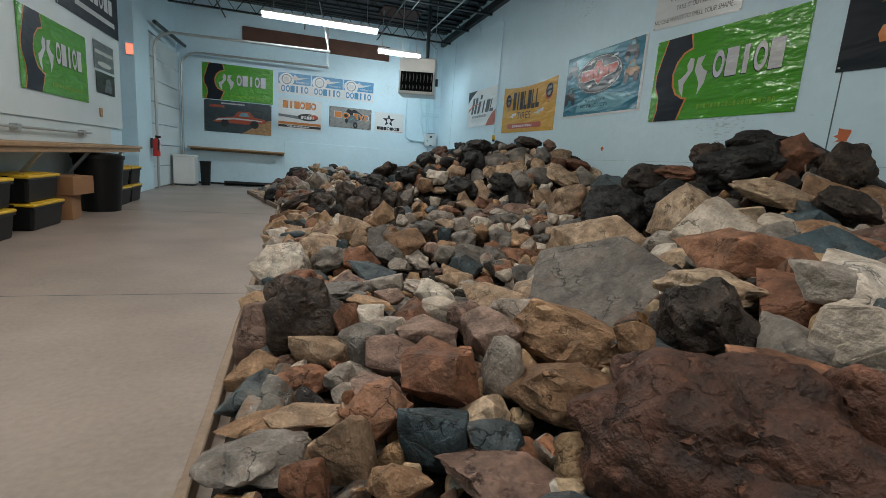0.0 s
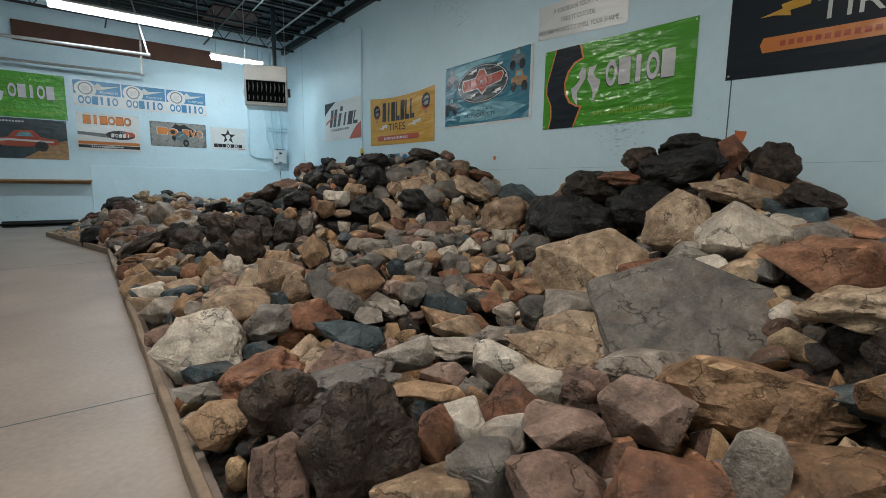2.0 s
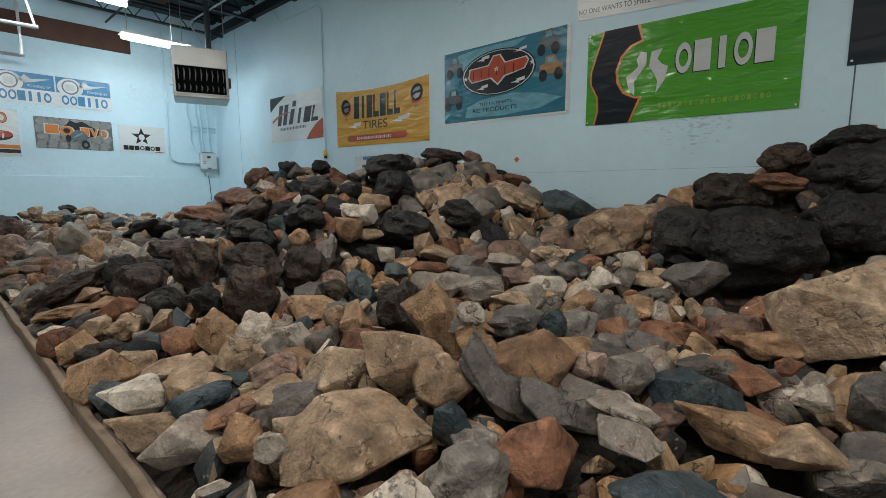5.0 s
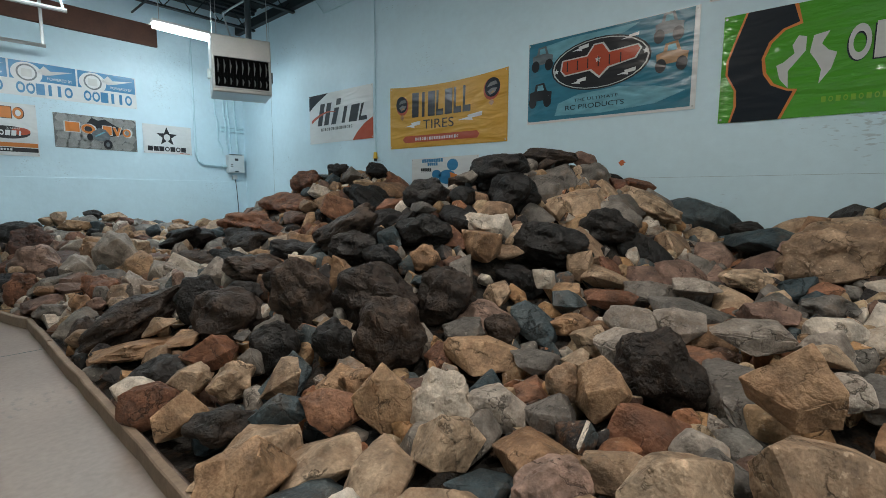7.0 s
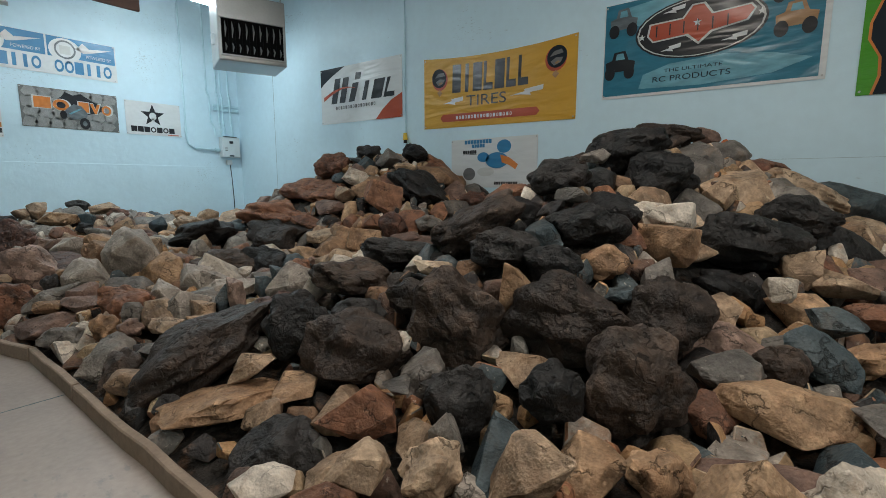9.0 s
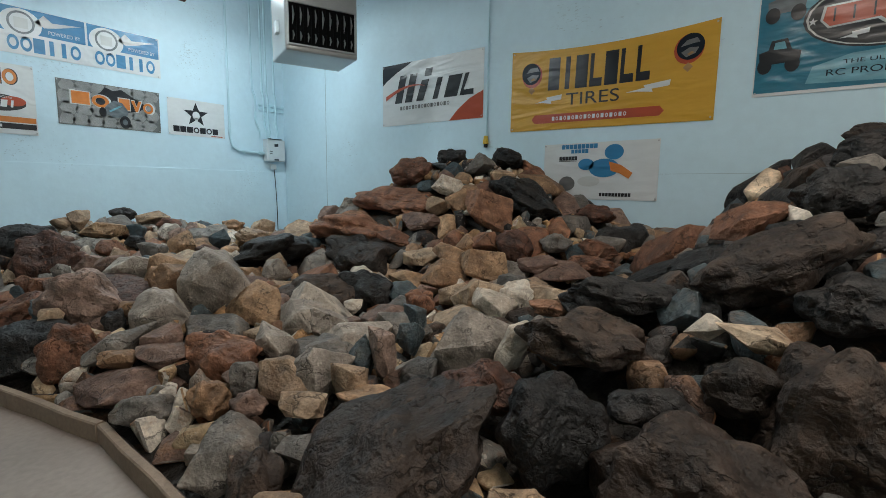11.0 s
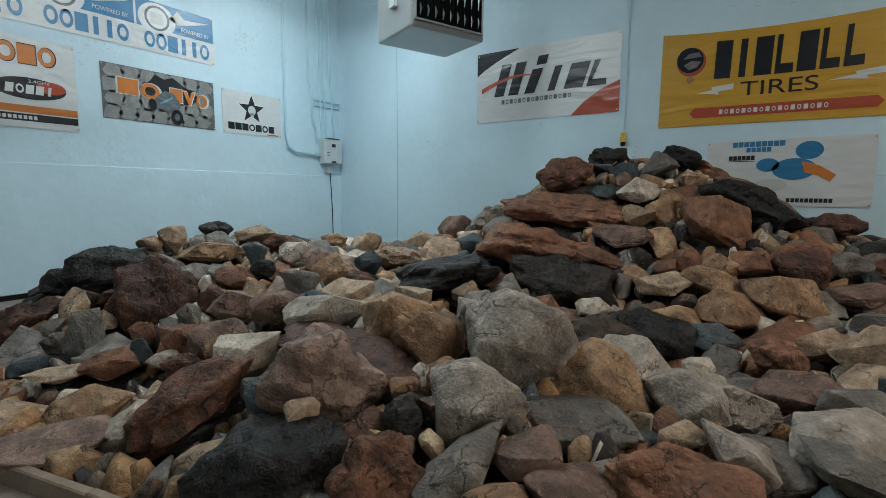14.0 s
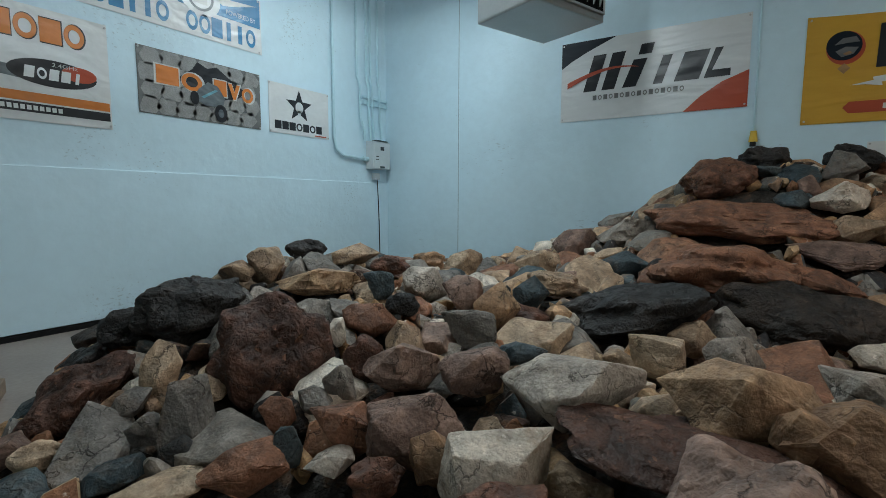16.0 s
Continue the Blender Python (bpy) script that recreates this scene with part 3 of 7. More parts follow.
    def marks(self, u0, v0, u1, v1, count, material, level=2, slant=0.0, gap=0.22, rise=0.0, shapes="b"):
        """A row of plain blocks, bands and posts in place of a brand's lettering."""
        step = (u1 - u0) / count
        for k in range(count):
            a, b = u0 + k * step, u0 + (k + 1 - gap) * step
            lift = rise * (k + 0.5) / count
            s = shapes[k % len(shapes)]
            if s == "o":
                self.ring("mark", (a + b) / 2 + slant / 2, (v0 + v1) / 2 + lift, (b - a) / 2, (v1 - v0) / 2, 0.42, material, level)
            elif s == "i":
                self.rect("mark", a + 0.3 * (b - a), v0 + lift, b - 0.3 * (b - a), v1 + lift, material, level, slant)
            elif s == "l":
                t = 0.3 * (b - a)
                self.poly("mark", [(a, v0 + lift), (b, v0 + lift), (b, v0 + lift + 0.25 * (v1 - v0)), (a + t, v0 + lift + 0.25 * (v1 - v0)), (a + t + slant, v1 + lift), (a + slant, v1 + lift)], material, level)
            elif s == "v":
                self.poly("mark", [(a, v1 + lift), ((a + b) / 2 - 0.1 * (b - a), v0 + lift), ((a + b) / 2 + 0.1 * (b - a), v0 + lift), (b, v1 + lift), (b - 0.3 * (b - a), v1 + lift), ((a + b) / 2, v0 + 0.45 * (v1 - v0) + lift), (a + 0.3 * (b - a), v1 + lift)], material, level)
            else:
                self.rect("mark", a, v0 + lift, b, v1 + lift, material, level, slant)

    def words(self, text, u, v, height, material, level=2, width=None, align="CENTER", shear=0.0):
        """Readable words, in the built-in font, flat on the sheet."""
        cu = bpy.data.curves.new("lettering", "FONT")
        cu.body, cu.align_x, cu.size, cu.shear = text, align, 1.0, shear
        tmp = new("lettering", cu)
        me = bpy.data.meshes.new_from_object(tmp.evaluated_get(bpy.context.evaluated_depsgraph_get()))
        bpy.data.objects.remove(tmp)
        xs = [p.co.x for p in me.vertices]
        span = max(xs) - min(xs)
        across = (self.c[3] - self.c[2]).length
        tall = (self.c[0] - self.c[2]).length
        k = height * tall / 0.72
        kx = k if width is None else width * across / span
        place = [self.at(u + p.co.x * kx / across, v + p.co.y * k / tall, 0.010 + 0.0022 * level) for p in me.vertices]
        lead = list(range(len(place)))

        def root(i):
            while lead[i] != i:
                i = lead[i]
            return i

        for f in me.polygons:
            for i in f.vertices[1:]:
                lead[root(i)] = root(f.vertices[0])
        pieces = collections.defaultdict(list)
        for f in me.polygons:
            pieces[root(f.vertices[0])].append(f)
        spans = sorted((min(xs[i] for f in fs for i in f.vertices), max(xs[i] for f in fs for i in f.vertices), r) for r, fs in pieces.items())
        letters = []
        for lo, hi, r in spans:
            if letters and lo < letters[-1][0] - 0.01:
                letters[-1] = (max(hi, letters[-1][0]), letters[-1][1] + pieces[r])
            else:
                letters.append((hi, list(pieces[r])))
        for _, fs in letters:
            bm, made = bmesh.new(), {}
            for f in fs:
                for i in f.vertices:
                    if i not in made:
                        made[i] = bm.verts.new(place[i])
                bm.faces.new([made[i] for i in f.vertices])
            part("letter", bm, material, self.thing)
        bpy.data.meshes.remove(me)

    def star(self, u, v, r, material, level=2, stretch=1.0):
        pts = []
        for k in range(10):
            a, q = radians(90 + 36 * k), r if k % 2 == 0 else r * 0.42
            pts.append((u + q * stretch * math.cos(a), v + q * math.sin(a)))
        self.poly("star", pts, material, level)

    def bolt(self, u, v, w, hgt, material, level=2):
        pts = [(0, 0.35), (0.45, 0.6), (0.42, 0.8), (1, 1), (0.98, 0.55), (0.6, 0.45), (0.63, 0.2), (0.3, 0.35)]
        self.poly("bolt", [(u + w * x, v + hgt * y) for x, y in pts], material, level)


def on_east(name, label, material, y0, y1, tl, tr, bl, br, sag=0.0):
    return Banner(name, label, material, (X_RIGHT, y0, tl), (X_RIGHT, y1, tr), (X_RIGHT, y0, bl), (X_RIGHT, y1, br), (-1, 0, 0), sag)


def on_north(name, label, material, x0, x1, z0, z1, category="banner", tilt=0.0):
    return Banner(name, label, material, (x0, Y_BACK, z1), (x1, Y_BACK, z1 + tilt), (x0, Y_BACK, z0), (x1, Y_BACK, z0 + tilt), (0, -1, 0), 0.0, category)


def on_west(name, label, material, y0, y1, z0, z1, category="banner"):
    x = X_LEFT + 0.05
    return Banner(name, label, material, (x, y0, z1), (x, y1, z1), (x, y0, z0), (x, y1, z0), (1, 0, 0), 0.0, category)


def green_art(b):
    """Dark swirl, orange seam, pale claw and pale blocks on green."""
    swirl = [(0.10, 1.0), (0.275, 1.0), (0.30, 0.84), (0.24, 0.80), (0.19, 0.70), (0.165, 0.56), (0.175, 0.42), (0.21, 0.31), (0.27, 0.25), (0.295, 0.24), (0.245, 0.0), (0.055, 0.0), (0.075, 0.15), (0.07, 0.30), (0.03, 0.45), (0.03, 0.58)]
    b.poly("seam", [(0.09, 1.0), (0.29, 1.0), (0.312, 0.82), (0.25, 0.785), (0.202, 0.69), (0.178, 0.56), (0.188, 0.43), (0.22, 0.325), (0.275, 0.265), (0.312, 0.255), (0.257, 0.0), (0.045, 0.0), (0.064, 0.15), (0.06, 0.30), (0.02, 0.45), (0.02, 0.58)], ORANGE, 1)
    b.poly("swirl", swirl, NAVY, 2)
    b.poly("claw", [(0.30, 0.72), (0.33, 0.70), (0.33, 0.58), (0.30, 0.50), (0.27, 0.42), (0.275, 0.27), (0.24, 0.36), (0.225, 0.48), (0.25, 0.50), (0.29, 0.57), (0.28, 0.64)], SILVER, 2)
    b.poly("claw", [(0.355, 0.70), (0.41, 0.72), (0.385, 0.62), (0.41, 0.56), (0.44, 0.53), (0.425, 0.40), (0.385, 0.28), (0.39, 0.40), (0.37, 0.48), (0.345, 0.56)], SILVER, 2)
    b.marks(0.47, 0.43, 0.90, 0.72, 5, NAVY, 2, gap=0.10, shapes="obiob")
    b.marks(0.475, 0.44, 0.905, 0.735, 5, SILVER, 3, gap=0.14, shapes="obiob")
    b.marks(0.40, 0.115, 0.90, 0.165, 20, LIME, 2, gap=0.35, shapes="bo")


b = on_east("banner", "glossy green vinyl banner with a dark swirl, hung on the wall", GREEN, 6.02, 3.81, 3.16, 3.12, 2.04, 2.02)
green_art(b)

b = on_east("banner", "yellow vinyl banner with black blocks and a red stripe, sagging", AMBER, 11.39, 8.80, 3.18, 3.13, 2.08, 2.05, 0.07)
b.marks(0.22, 0.50, 0.74, 0.90, 7, INK, 2, slant=0.004, gap=0.16, shapes="biblbll")
b.words("TIRES", 0.46, 0.30, 0.155, INK, 2, width=0.27)
b.poly("stripe", [(0.13, 0.14), (0.15, 0.085), (0.78, 0.085), (0.80, 0.14), (0.78, 0.195), (0.15, 0.195)], BRICK, 1)
b.marks(0.25, 0.115, 0.64, 0.165, 18, PAPER, 2, gap=0.35, shapes="bo")
for u, v, s in ((0.125, 0.70, -1), (0.885, 0.76, 1)):
    b.oval("emblem", u, v, 0.06, 0.155, BRICK, 1, 12 * s)
    b.oval("emblem", u + 0.005 * s, v + 0.02, 0.055, 0.135, NAVY, 2, 12 * s)
    b.poly("emblem", [(u - 0.035, v + 0.03), (u - 0.01, v + 0.09), (u + 0.03, v + 0.10), (u + 0.042, v + 0.05), (u + 0.01, v + 0.045)], GREY_INK, 3)
    b.poly("emblem", [(u - 0.03, v - 0.03), (u + 0.0, v + 0.01), (u + 0.04, v + 0.0), (u + 0.025, v - 0.06), (u - 0.01, v - 0.085)], GREY_INK, 3)
    b.poly("emblem", [(u - 0.008, v - 0.055), (u + 0.012, v - 0.03), (u + 0.022, v - 0.05), (u + 0.004, v - 0.07)], SAND, 4)
    b.poly("tag", [(u, v - 0.24), (u + 0.02, v - 0.19), (u, v - 0.14), (u - 0.02, v - 0.19)], SAND, 2)
b.bolt(0.15, 0.30, 0.15, 0.14, PAPER)
b.bolt(0.62, 0.33, 0.20, 0.14, PAPER)

b = on_east("banner", "white vinyl banner with slanted black blocks and red corner", PAPER, 14.04, 11.88, 3.37, 3.35, 2.34, 2.33)
b.poly("corner", [(0, 1), (0.33, 1), (0.16, 0.86), (0.06, 0.76), (0, 0.68)], NAVY, 1)
b.poly("corner", [(1, 0), (1, 0.40), (0.88, 0.30), (0.78, 0.16), (0.70, 0)], BRICK, 1)
for u in (0.14, 0.25, 0.37):
    b.rect("mark", u, 0.36, u + 0.075, 0.80 if u < 0.3 else 0.68, INK, 2, 0.06)
b.rect("mark", 0.455, 0.73, 0.525, 0.85, INK, 2, 0.015)
b.marks(0.50, 0.36, 0.94, 0.68, 3, INK, 2, slant=0.05, gap=0.16, shapes="ibl")
arc = [(0.04 + 0.42 * k / 10, 0.36 + 0.25 * math.sin(math.pi * (0.08 + 0.55 * k / 10))) for k in range(11)]
b.poly("arc", arc + [(u, v + 0.07 * (1 - k / 11)) for k, (u, v) in reversed(list(enumerate(arc)))], BRICK, 3)
b.marks(0.20, 0.245, 0.71, 0.305, 16, GREY_INK, 2, gap=0.3, shapes="bo")

b = on_east("banner", "teal vinyl banner with a dark oval badge and vehicle pictures", PAPER, 8.46, 6.26, 3.36, 3.36, 2.25, 2.23)
b.rect("print", 0.005, 0.03, 0.975, 0.995, TEAL, 1)
b.poly("cloud", [(0.2, 0.08), (0.5, 0.06), (0.8, 0.1), (0.95, 0.2), (0.8, 0.28), (0.6, 0.33), (0.35, 0.3), (0.22, 0.22)], PALE_TEAL, 2)
b.poly("cloud", [(0.05, 0.8), (0.2, 0.72), (0.4, 0.86), (0.62, 0.9), (0.7, 0.97), (0.3, 0.97), (0.1, 0.93)], PALE_TEAL, 2)
b.oval("badge", 0.47, 0.62, 0.30, 0.29, INK, 3, 4)
b.ring("badge_line", 0.47, 0.62, 0.29, 0.275, 0.03, SILVER, 4)
b.poly("plate", [(0.23, 0.60), (0.24, 0.72), (0.40, 0.73), (0.44, 0.84), (0.50, 0.84), (0.54, 0.73), (0.70, 0.75), (0.72, 0.70), (0.69, 0.60), (0.54, 0.55), (0.48, 0.45), (0.42, 0.55), (0.26, 0.53)], SILVER, 4)
b.poly("plate", [(0.24, 0.60), (0.25, 0.705), (0.405, 0.715), (0.447, 0.825), (0.493, 0.825), (0.533, 0.715), (0.695, 0.735), (0.71, 0.695), (0.68, 0.61), (0.53, 0.565), (0.48, 0.475), (0.43, 0.565), (0.265, 0.545)], BRICK, 5)
b.marks(0.27, 0.58, 0.66, 0.69, 6, INK, 6, gap=0.75, shapes="i")
b.star(0.205, 0.60, 0.035, PAPER, 4, 0.5), b.star(0.74, 0.66, 0.035, PAPER, 4, 0.5), b.star(0.47, 0.66, 0.04, PAPER, 6, 0.5)
b.bolt(0.30, 0.77, 0.11, 0.09, PAPER, 4), b.bolt(0.58, 0.42, 0.11, 0.09, PAPER, 4), b.bolt(0.30, 0.40, 0.10, 0.09, PAPER, 4), b.bolt(0.60, 0.80, 0.1, 0.07, PAPER, 4)
b.words("THE ULTIMATE", 0.46, 0.22, 0.035, NAVY, 3, width=0.27)
b.words("RC PRODUCTS", 0.45, 0.13, 0.055, NAVY, 3, width=0.36)
for u, v, s, m in ((0.10, 0.80, 0.9, MID_GREY), (0.09, 0.36, 1.0, INK), (0.85, 0.86, 0.9, MID_GREY), (0.87, 0.56, 1.0, SAND)):
    b.poly("vehicle", [(u - 0.07 * s, v - 0.08), (u - 0.075 * s, v + 0.03), (u - 0.04 * s, v + 0.05), (u - 0.03 * s, v + 0.13), (u + 0.03 * s, v + 0.14), (u + 0.05 * s, v + 0.04), (u + 0.085 * s, v + 0.02), (u + 0.08 * s, v - 0.07)], m, 3)
    b.poly("vehicle", [(u - 0.02 * s, v + 0.05), (u - 0.015 * s, v + 0.11), (u + 0.02 * s, v + 0.115), (u + 0.03 * s, v + 0.05)], PALE_TEAL, 4)
    b.oval("vehicle_wheel", u - 0.05 * s, v - 0.09, 0.028, 0.07, INK, 4), b.oval("vehicle_wheel", u + 0.055 * s, v - 0.09, 0.028, 0.07, INK, 4)

b = on_east("poster", "cream vinyl poster with blue shapes and dark bars", PAPER, 10.83, 9.33, 1.87, 1.88, 1.14, 1.14)
b.marks(0.17, 0.90, 0.50, 0.98, 9, BLUE_INK, 1, gap=0.12), b.marks(0.26, 0.82, 0.42, 0.89, 5, BLUE_INK, 1, gap=0.15)
b.rect("underline", 0.15, 0.68, 0.32, 0.69, INK, 1), b.marks(0.15, 0.70, 0.32, 0.77, 6, INK, 1, gap=0.12)
b.oval("shape", 0.56, 0.55, 0.13, 0.16, BLUE_INK, 2, 25), b.oval("shape", 0.64, 0.82, 0.08, 0.13, BLUE_INK, 2)
b.oval("shape", 0.40, 0.62, 0.07, 0.10, BLUE_INK, 2, 30), b.oval("shape", 0.23, 0.28, 0.075, 0.13, GREY_INK, 2), b.oval("shape", 0.43, 0.32, 0.10, 0.09, SILVER, 2, 15)
b.poly("shape", [(0.60, 0.66), (0.70, 0.60), (0.80, 0.46), (0.77, 0.36), (0.70, 0.45), (0.62, 0.50)], ORANGE, 3)
b.marks(0.53, 0.06, 0.80, 0.12, 10, INK, 1, gap=0.2)

b = on_east("sign", "white paper sign with dark lettering above the green banner", PAPER, 6.18, 4.70, 3.82, 3.80, 3.36, 3.26)
b.words("IF YOU BURN YOUR MOTOR,", 0.50, 0.70, 0.13, INK, 1, width=0.62)
b.words("TAKE IT OUTSIDE,", 0.48, 0.42, 0.13, INK, 1, width=0.40)
b.words("NO ONE WANTS TO SMELL YOUR SHAME...", 0.48, 0.14, 0.13, INK, 1, width=0.93)

b = on_east("banner", "black vinyl banner with white blocks and an orange stripe", NAVY, 3.48, 0.95, 3.62, 3.58, 2.36, 2.27)
b.marks(0.22, 0.58, 0.80, 0.94, 7, PAPER, 2, gap=0.16, shapes="biblbll")
b.words("TIRES", 0.46, 0.355, 0.17, SILVER, 2, width=0.32)
b.poly("stripe", [(0.12, 0.24), (0.13, 0.18), (0.82, 0.18), (0.83, 0.24), (0.82, 0.295), (0.13, 0.295)], ORANGE, 1)
b.marks(0.19, 0.215, 0.70, 0.255, 18, BRICK, 2, gap=0.35)
b.bolt(0.11, 0.40, 0.17, 0.16, AMBER)

b = on_north("banner", "green vinyl banner with a dark swirl on the end wall", GREEN, -2.9, -0.775, 2.72, 3.83)
green_art(b)
b = on_north("poster", "dark vinyl poster with a red racing vehicle and dust", MID_GREY, -2.86, -0.82, 1.70, 2.70, "poster")
b.rect("print", 0.0, 0.0, 1.0, 1.0, vinyl("poster_dark_teal", (0.02, 0.05, 0.065), vary=0.4), 1)
b.poly("dust", [(0.55, 0.0), (1.0, 0.0), (1.0, 0.5), (0.85, 0.42), (0.72, 0.22)], SAND, 2)
b.poly("vehicle", [(0.12, 0.32), (0.2, 0.45), (0.42, 0.52), (0.5, 0.7), (0.66, 0.72), (0.74, 0.55), (0.9, 0.5), (0.92, 0.38), (0.6, 0.3)], BRICK, 3)
b.poly("vehicle_window", [(0.5, 0.55), (0.54, 0.66), (0.63, 0.67), (0.67, 0.56)], PALE_TEAL, 4)
b.poly("vehicle_stripe", [(0.16, 0.36), (0.44, 0.44), (0.86, 0.42), (0.86, 0.46), (0.44, 0.49), (0.2, 0.43)], PAPER, 4)
b.oval("vehicle_wheel", 0.30, 0.30, 0.06, 0.12, INK, 4), b.oval("vehicle_wheel", 0.74, 0.32, 0.065, 0.13, INK, 4)
b.marks(0.08, 0.78, 0.30, 0.86, 7, BRICK, 2, gap=0.2), b.marks(0.25, 0.9, 0.6, 0.94, 12, SILVER, 2, gap=0.3)

b = on_north("banner", "white and blue vinyl banner with repeated pale shapes", PAPER, -0.62, 2.57, 3.14, 3.81)
for k in range(3):
    u = k / 3
    b.rect("field", u + 0.004, 0.47, u + 0.328, 0.99, BLUE_INK, 1)
    b.oval("disc", u + 0.085, 0.66, 0.075, 0.31, PAPER, 2)
    b.ring("crest", u + 0.085, 0.68, 0.05, 0.24, 0.18, MID_GREY, 3)
    b.poly("crest", [(u + 0.06, 0.56), (u + 0.11, 0.56), (u + 0.11, 0.78), (u + 0.06, 0.78)], SILVER, 3)
    b.poly("ray", [(u + 0.135, 0.74), (u + 0.17, 0.93), (u + 0.20, 0.80), (u + 0.315, 0.86), (u + 0.21, 0.70), (u + 0.17, 0.66)], SILVER, 2)
    b.words("POWERED BY", u + 0.245, 0.54, 0.085, PAPER, 2, width=0.125)
    b.marks(u + 0.03, 0.08, u + 0.31, 0.40, 6, BLUE_INK, 2, gap=0.10, shapes="oobiio")
b = on_north("banner", "white vinyl banner with orange blocks and dark stripes", PAPER, -0.6, 0.80, 1.97, 2.98)
b.marks(0.10, 0.70, 0.88, 0.93, 6, INK, 1, gap=0.06, shapes="bibobo"), b.marks(0.105, 0.71, 0.875, 0.92, 6, ORANGE, 2, gap=0.10, shapes="bibobo")
b.poly("swoosh", [(0.0, 0.42), (0.0, 0.50), (0.5, 0.46), (0.6, 0.40), (0.5, 0.36)], MID_GREY, 1)
b.oval("badge", 0.68, 0.44, 0.24, 0.12, INK, 2), b.oval("badge", 0.82, 0.47, 0.10, 0.07, BRICK, 3)
b.marks(0.52, 0.38, 0.84, 0.48, 5, PAPER, 4, gap=0.2, slant=0.01, shapes="bobbi")
b.words("2.4GHz", 0.74, 0.505, 0.035, SILVER, 4, width=0.14)
b.rect("stripe", 0.0, 0.17, 0.99, 0.25, ORANGE, 1), b.rect("stripe", 0.0, 0.075, 0.99, 0.155, INK, 1)
b.marks(0.2, 0.095, 0.72, 0.135, 16, PAPER, 2, gap=0.3)

CRACKED = stone("printed_cracked_stone", [(0.24, 0.245, 0.24), (0.30, 0.305, 0.30)], speck=0.12, bump=0.0, rough=0.4, stain=0.0, wear=0.0, flecks=0.0, cracks=0.0)
CRACK_GREY = vinyl("banner_crack_grey", (0.13, 0.135, 0.135))
b = on_north("poster", "grey stone-patterned poster with orange blocks and a buggy", CRACK_GREY, 1.06, 2.52, 2.19, 2.885, "poster", -0.005)
pick = random.Random(9)
for i in range(7):
    for j in range(4):
        u, v = (i + 0.5 + 0.25 * (j % 2)) / 7.4, (j + 0.5) / 4
        pts = []
        for k in range(6):
            a = radians(60 * k + pick.uniform(-14, 14))
            pts.append((min(0.995, max(0.005, u + 0.086 * math.cos(a))), min(0.99, max(0.01, v + 0.166 * math.sin(a)))))
        b.poly("stone_print", pts, CRACKED, 1)
b.poly("hole", [(0.28, 0.62), (0.40, 0.82), (0.44, 0.95), (0.52, 0.88), (0.60, 0.94), (0.72, 0.78), (0.86, 0.62), (0.78, 0.48), (0.6, 0.38), (0.4, 0.42)], INK, 2)
b.marks(0.11, 0.48, 0.50, 0.80, 2, SILVER, 3, gap=0.03, shapes="bo", rise=-0.05), b.marks(0.125, 0.50, 0.49, 0.78, 2, ORANGE, 4, gap=0.10, shapes="bo", rise=-0.05)
b.marks(0.56, 0.46, 0.95, 0.76, 3, SILVER, 3, gap=0.03, shapes="bvo", rise=-0.05), b.marks(0.57, 0.48, 0.94, 0.74, 3, ORANGE, 4, gap=0.12, shapes="bvo", rise=-0.05)
b.poly("buggy", [(0.40, 0.36), (0.44, 0.52), (0.52, 0.66), (0.60, 0.62), (0.66, 0.44), (0.64, 0.28), (0.5, 0.26)], MID_GREY, 5)
b.oval("buggy_wheel", 0.405, 0.36, 0.035, 0.11, INK, 6), b.oval("buggy_wheel", 0.62, 0.17, 0.055, 0.15, INK, 6), b.oval("buggy_wheel", 0.62, 0.17, 0.025, 0.07, MID_GREY, 7)
b.poly("buggy_bar", [(0.46, 0.40), (0.58, 0.56), (0.60, 0.54), (0.48, 0.38)], PALE_TEAL, 6)

b = on_north("poster", "white poster with a black star and a row of black blocks", PAPER, 2.65, 3.69, 2.18, 2.845, "poster")
b.star(0.48, 0.60, 0.34, INK, 1, 0.66)
b.oval("star_disc", 0.48, 0.58, 0.065, 0.115, PAPER, 2), b.rect("star_disc", 0.455, 0.43, 0.505, 0.52, PAPER, 2)
b.marks(0.08, 0.09, 0.88, 0.255, 7, INK, 1, gap=0.10, shapes="bbbobob")
b.rect("bar", 0.74, 0.03, 0.95, 0.055, BRICK, 1)

tagged(part("wall_panel", box((X_LEFT, 5.4, 1.44), (X_LEFT + 0.045, 11.93, 4.55), 0.006), WALL_WHITE), "white painted backing board above the bench", "wall", kind="structure")
b = on_west("banner", "green vinyl banner with a dark swirl above the bench", GREEN, 8.02, 10.2, 1.82, 2.92)
green_art(b)
b = on_west("banner", "black vinyl banner with pale bars above the bench", NAVY, 9.2, 11.9, 3.22, 4.1)
b.marks(0.3, 0.45, 0.9, 0.75, 7, PAPER, 1, gap=0.2, shapes="bob"), b.rect("bar", 0.25, 0.2, 0.92, 0.3, SILVER, 1)
b = on_west("poster", "small dark poster with pale bars", MID_GREY, 10.55, 11.53, 2.50, 2.99, "poster")
b.rect("bar", 0.05, 0.55, 0.95, 0.68, SILVER, 1), b.oval("bar", 0.5, 0.2, 0.35, 0.1, SILVER, 1)
b = on_west("poster", "small dark picture poster above the bench", INK, 10.6, 11.53, 2.06, 2.45, "poster")
b.poly("shape", [(0.4, 0.1), (0.5, 0.7), (0.7, 0.8), (0.85, 0.4), (0.8, 0.1)], MID_GREY, 1)

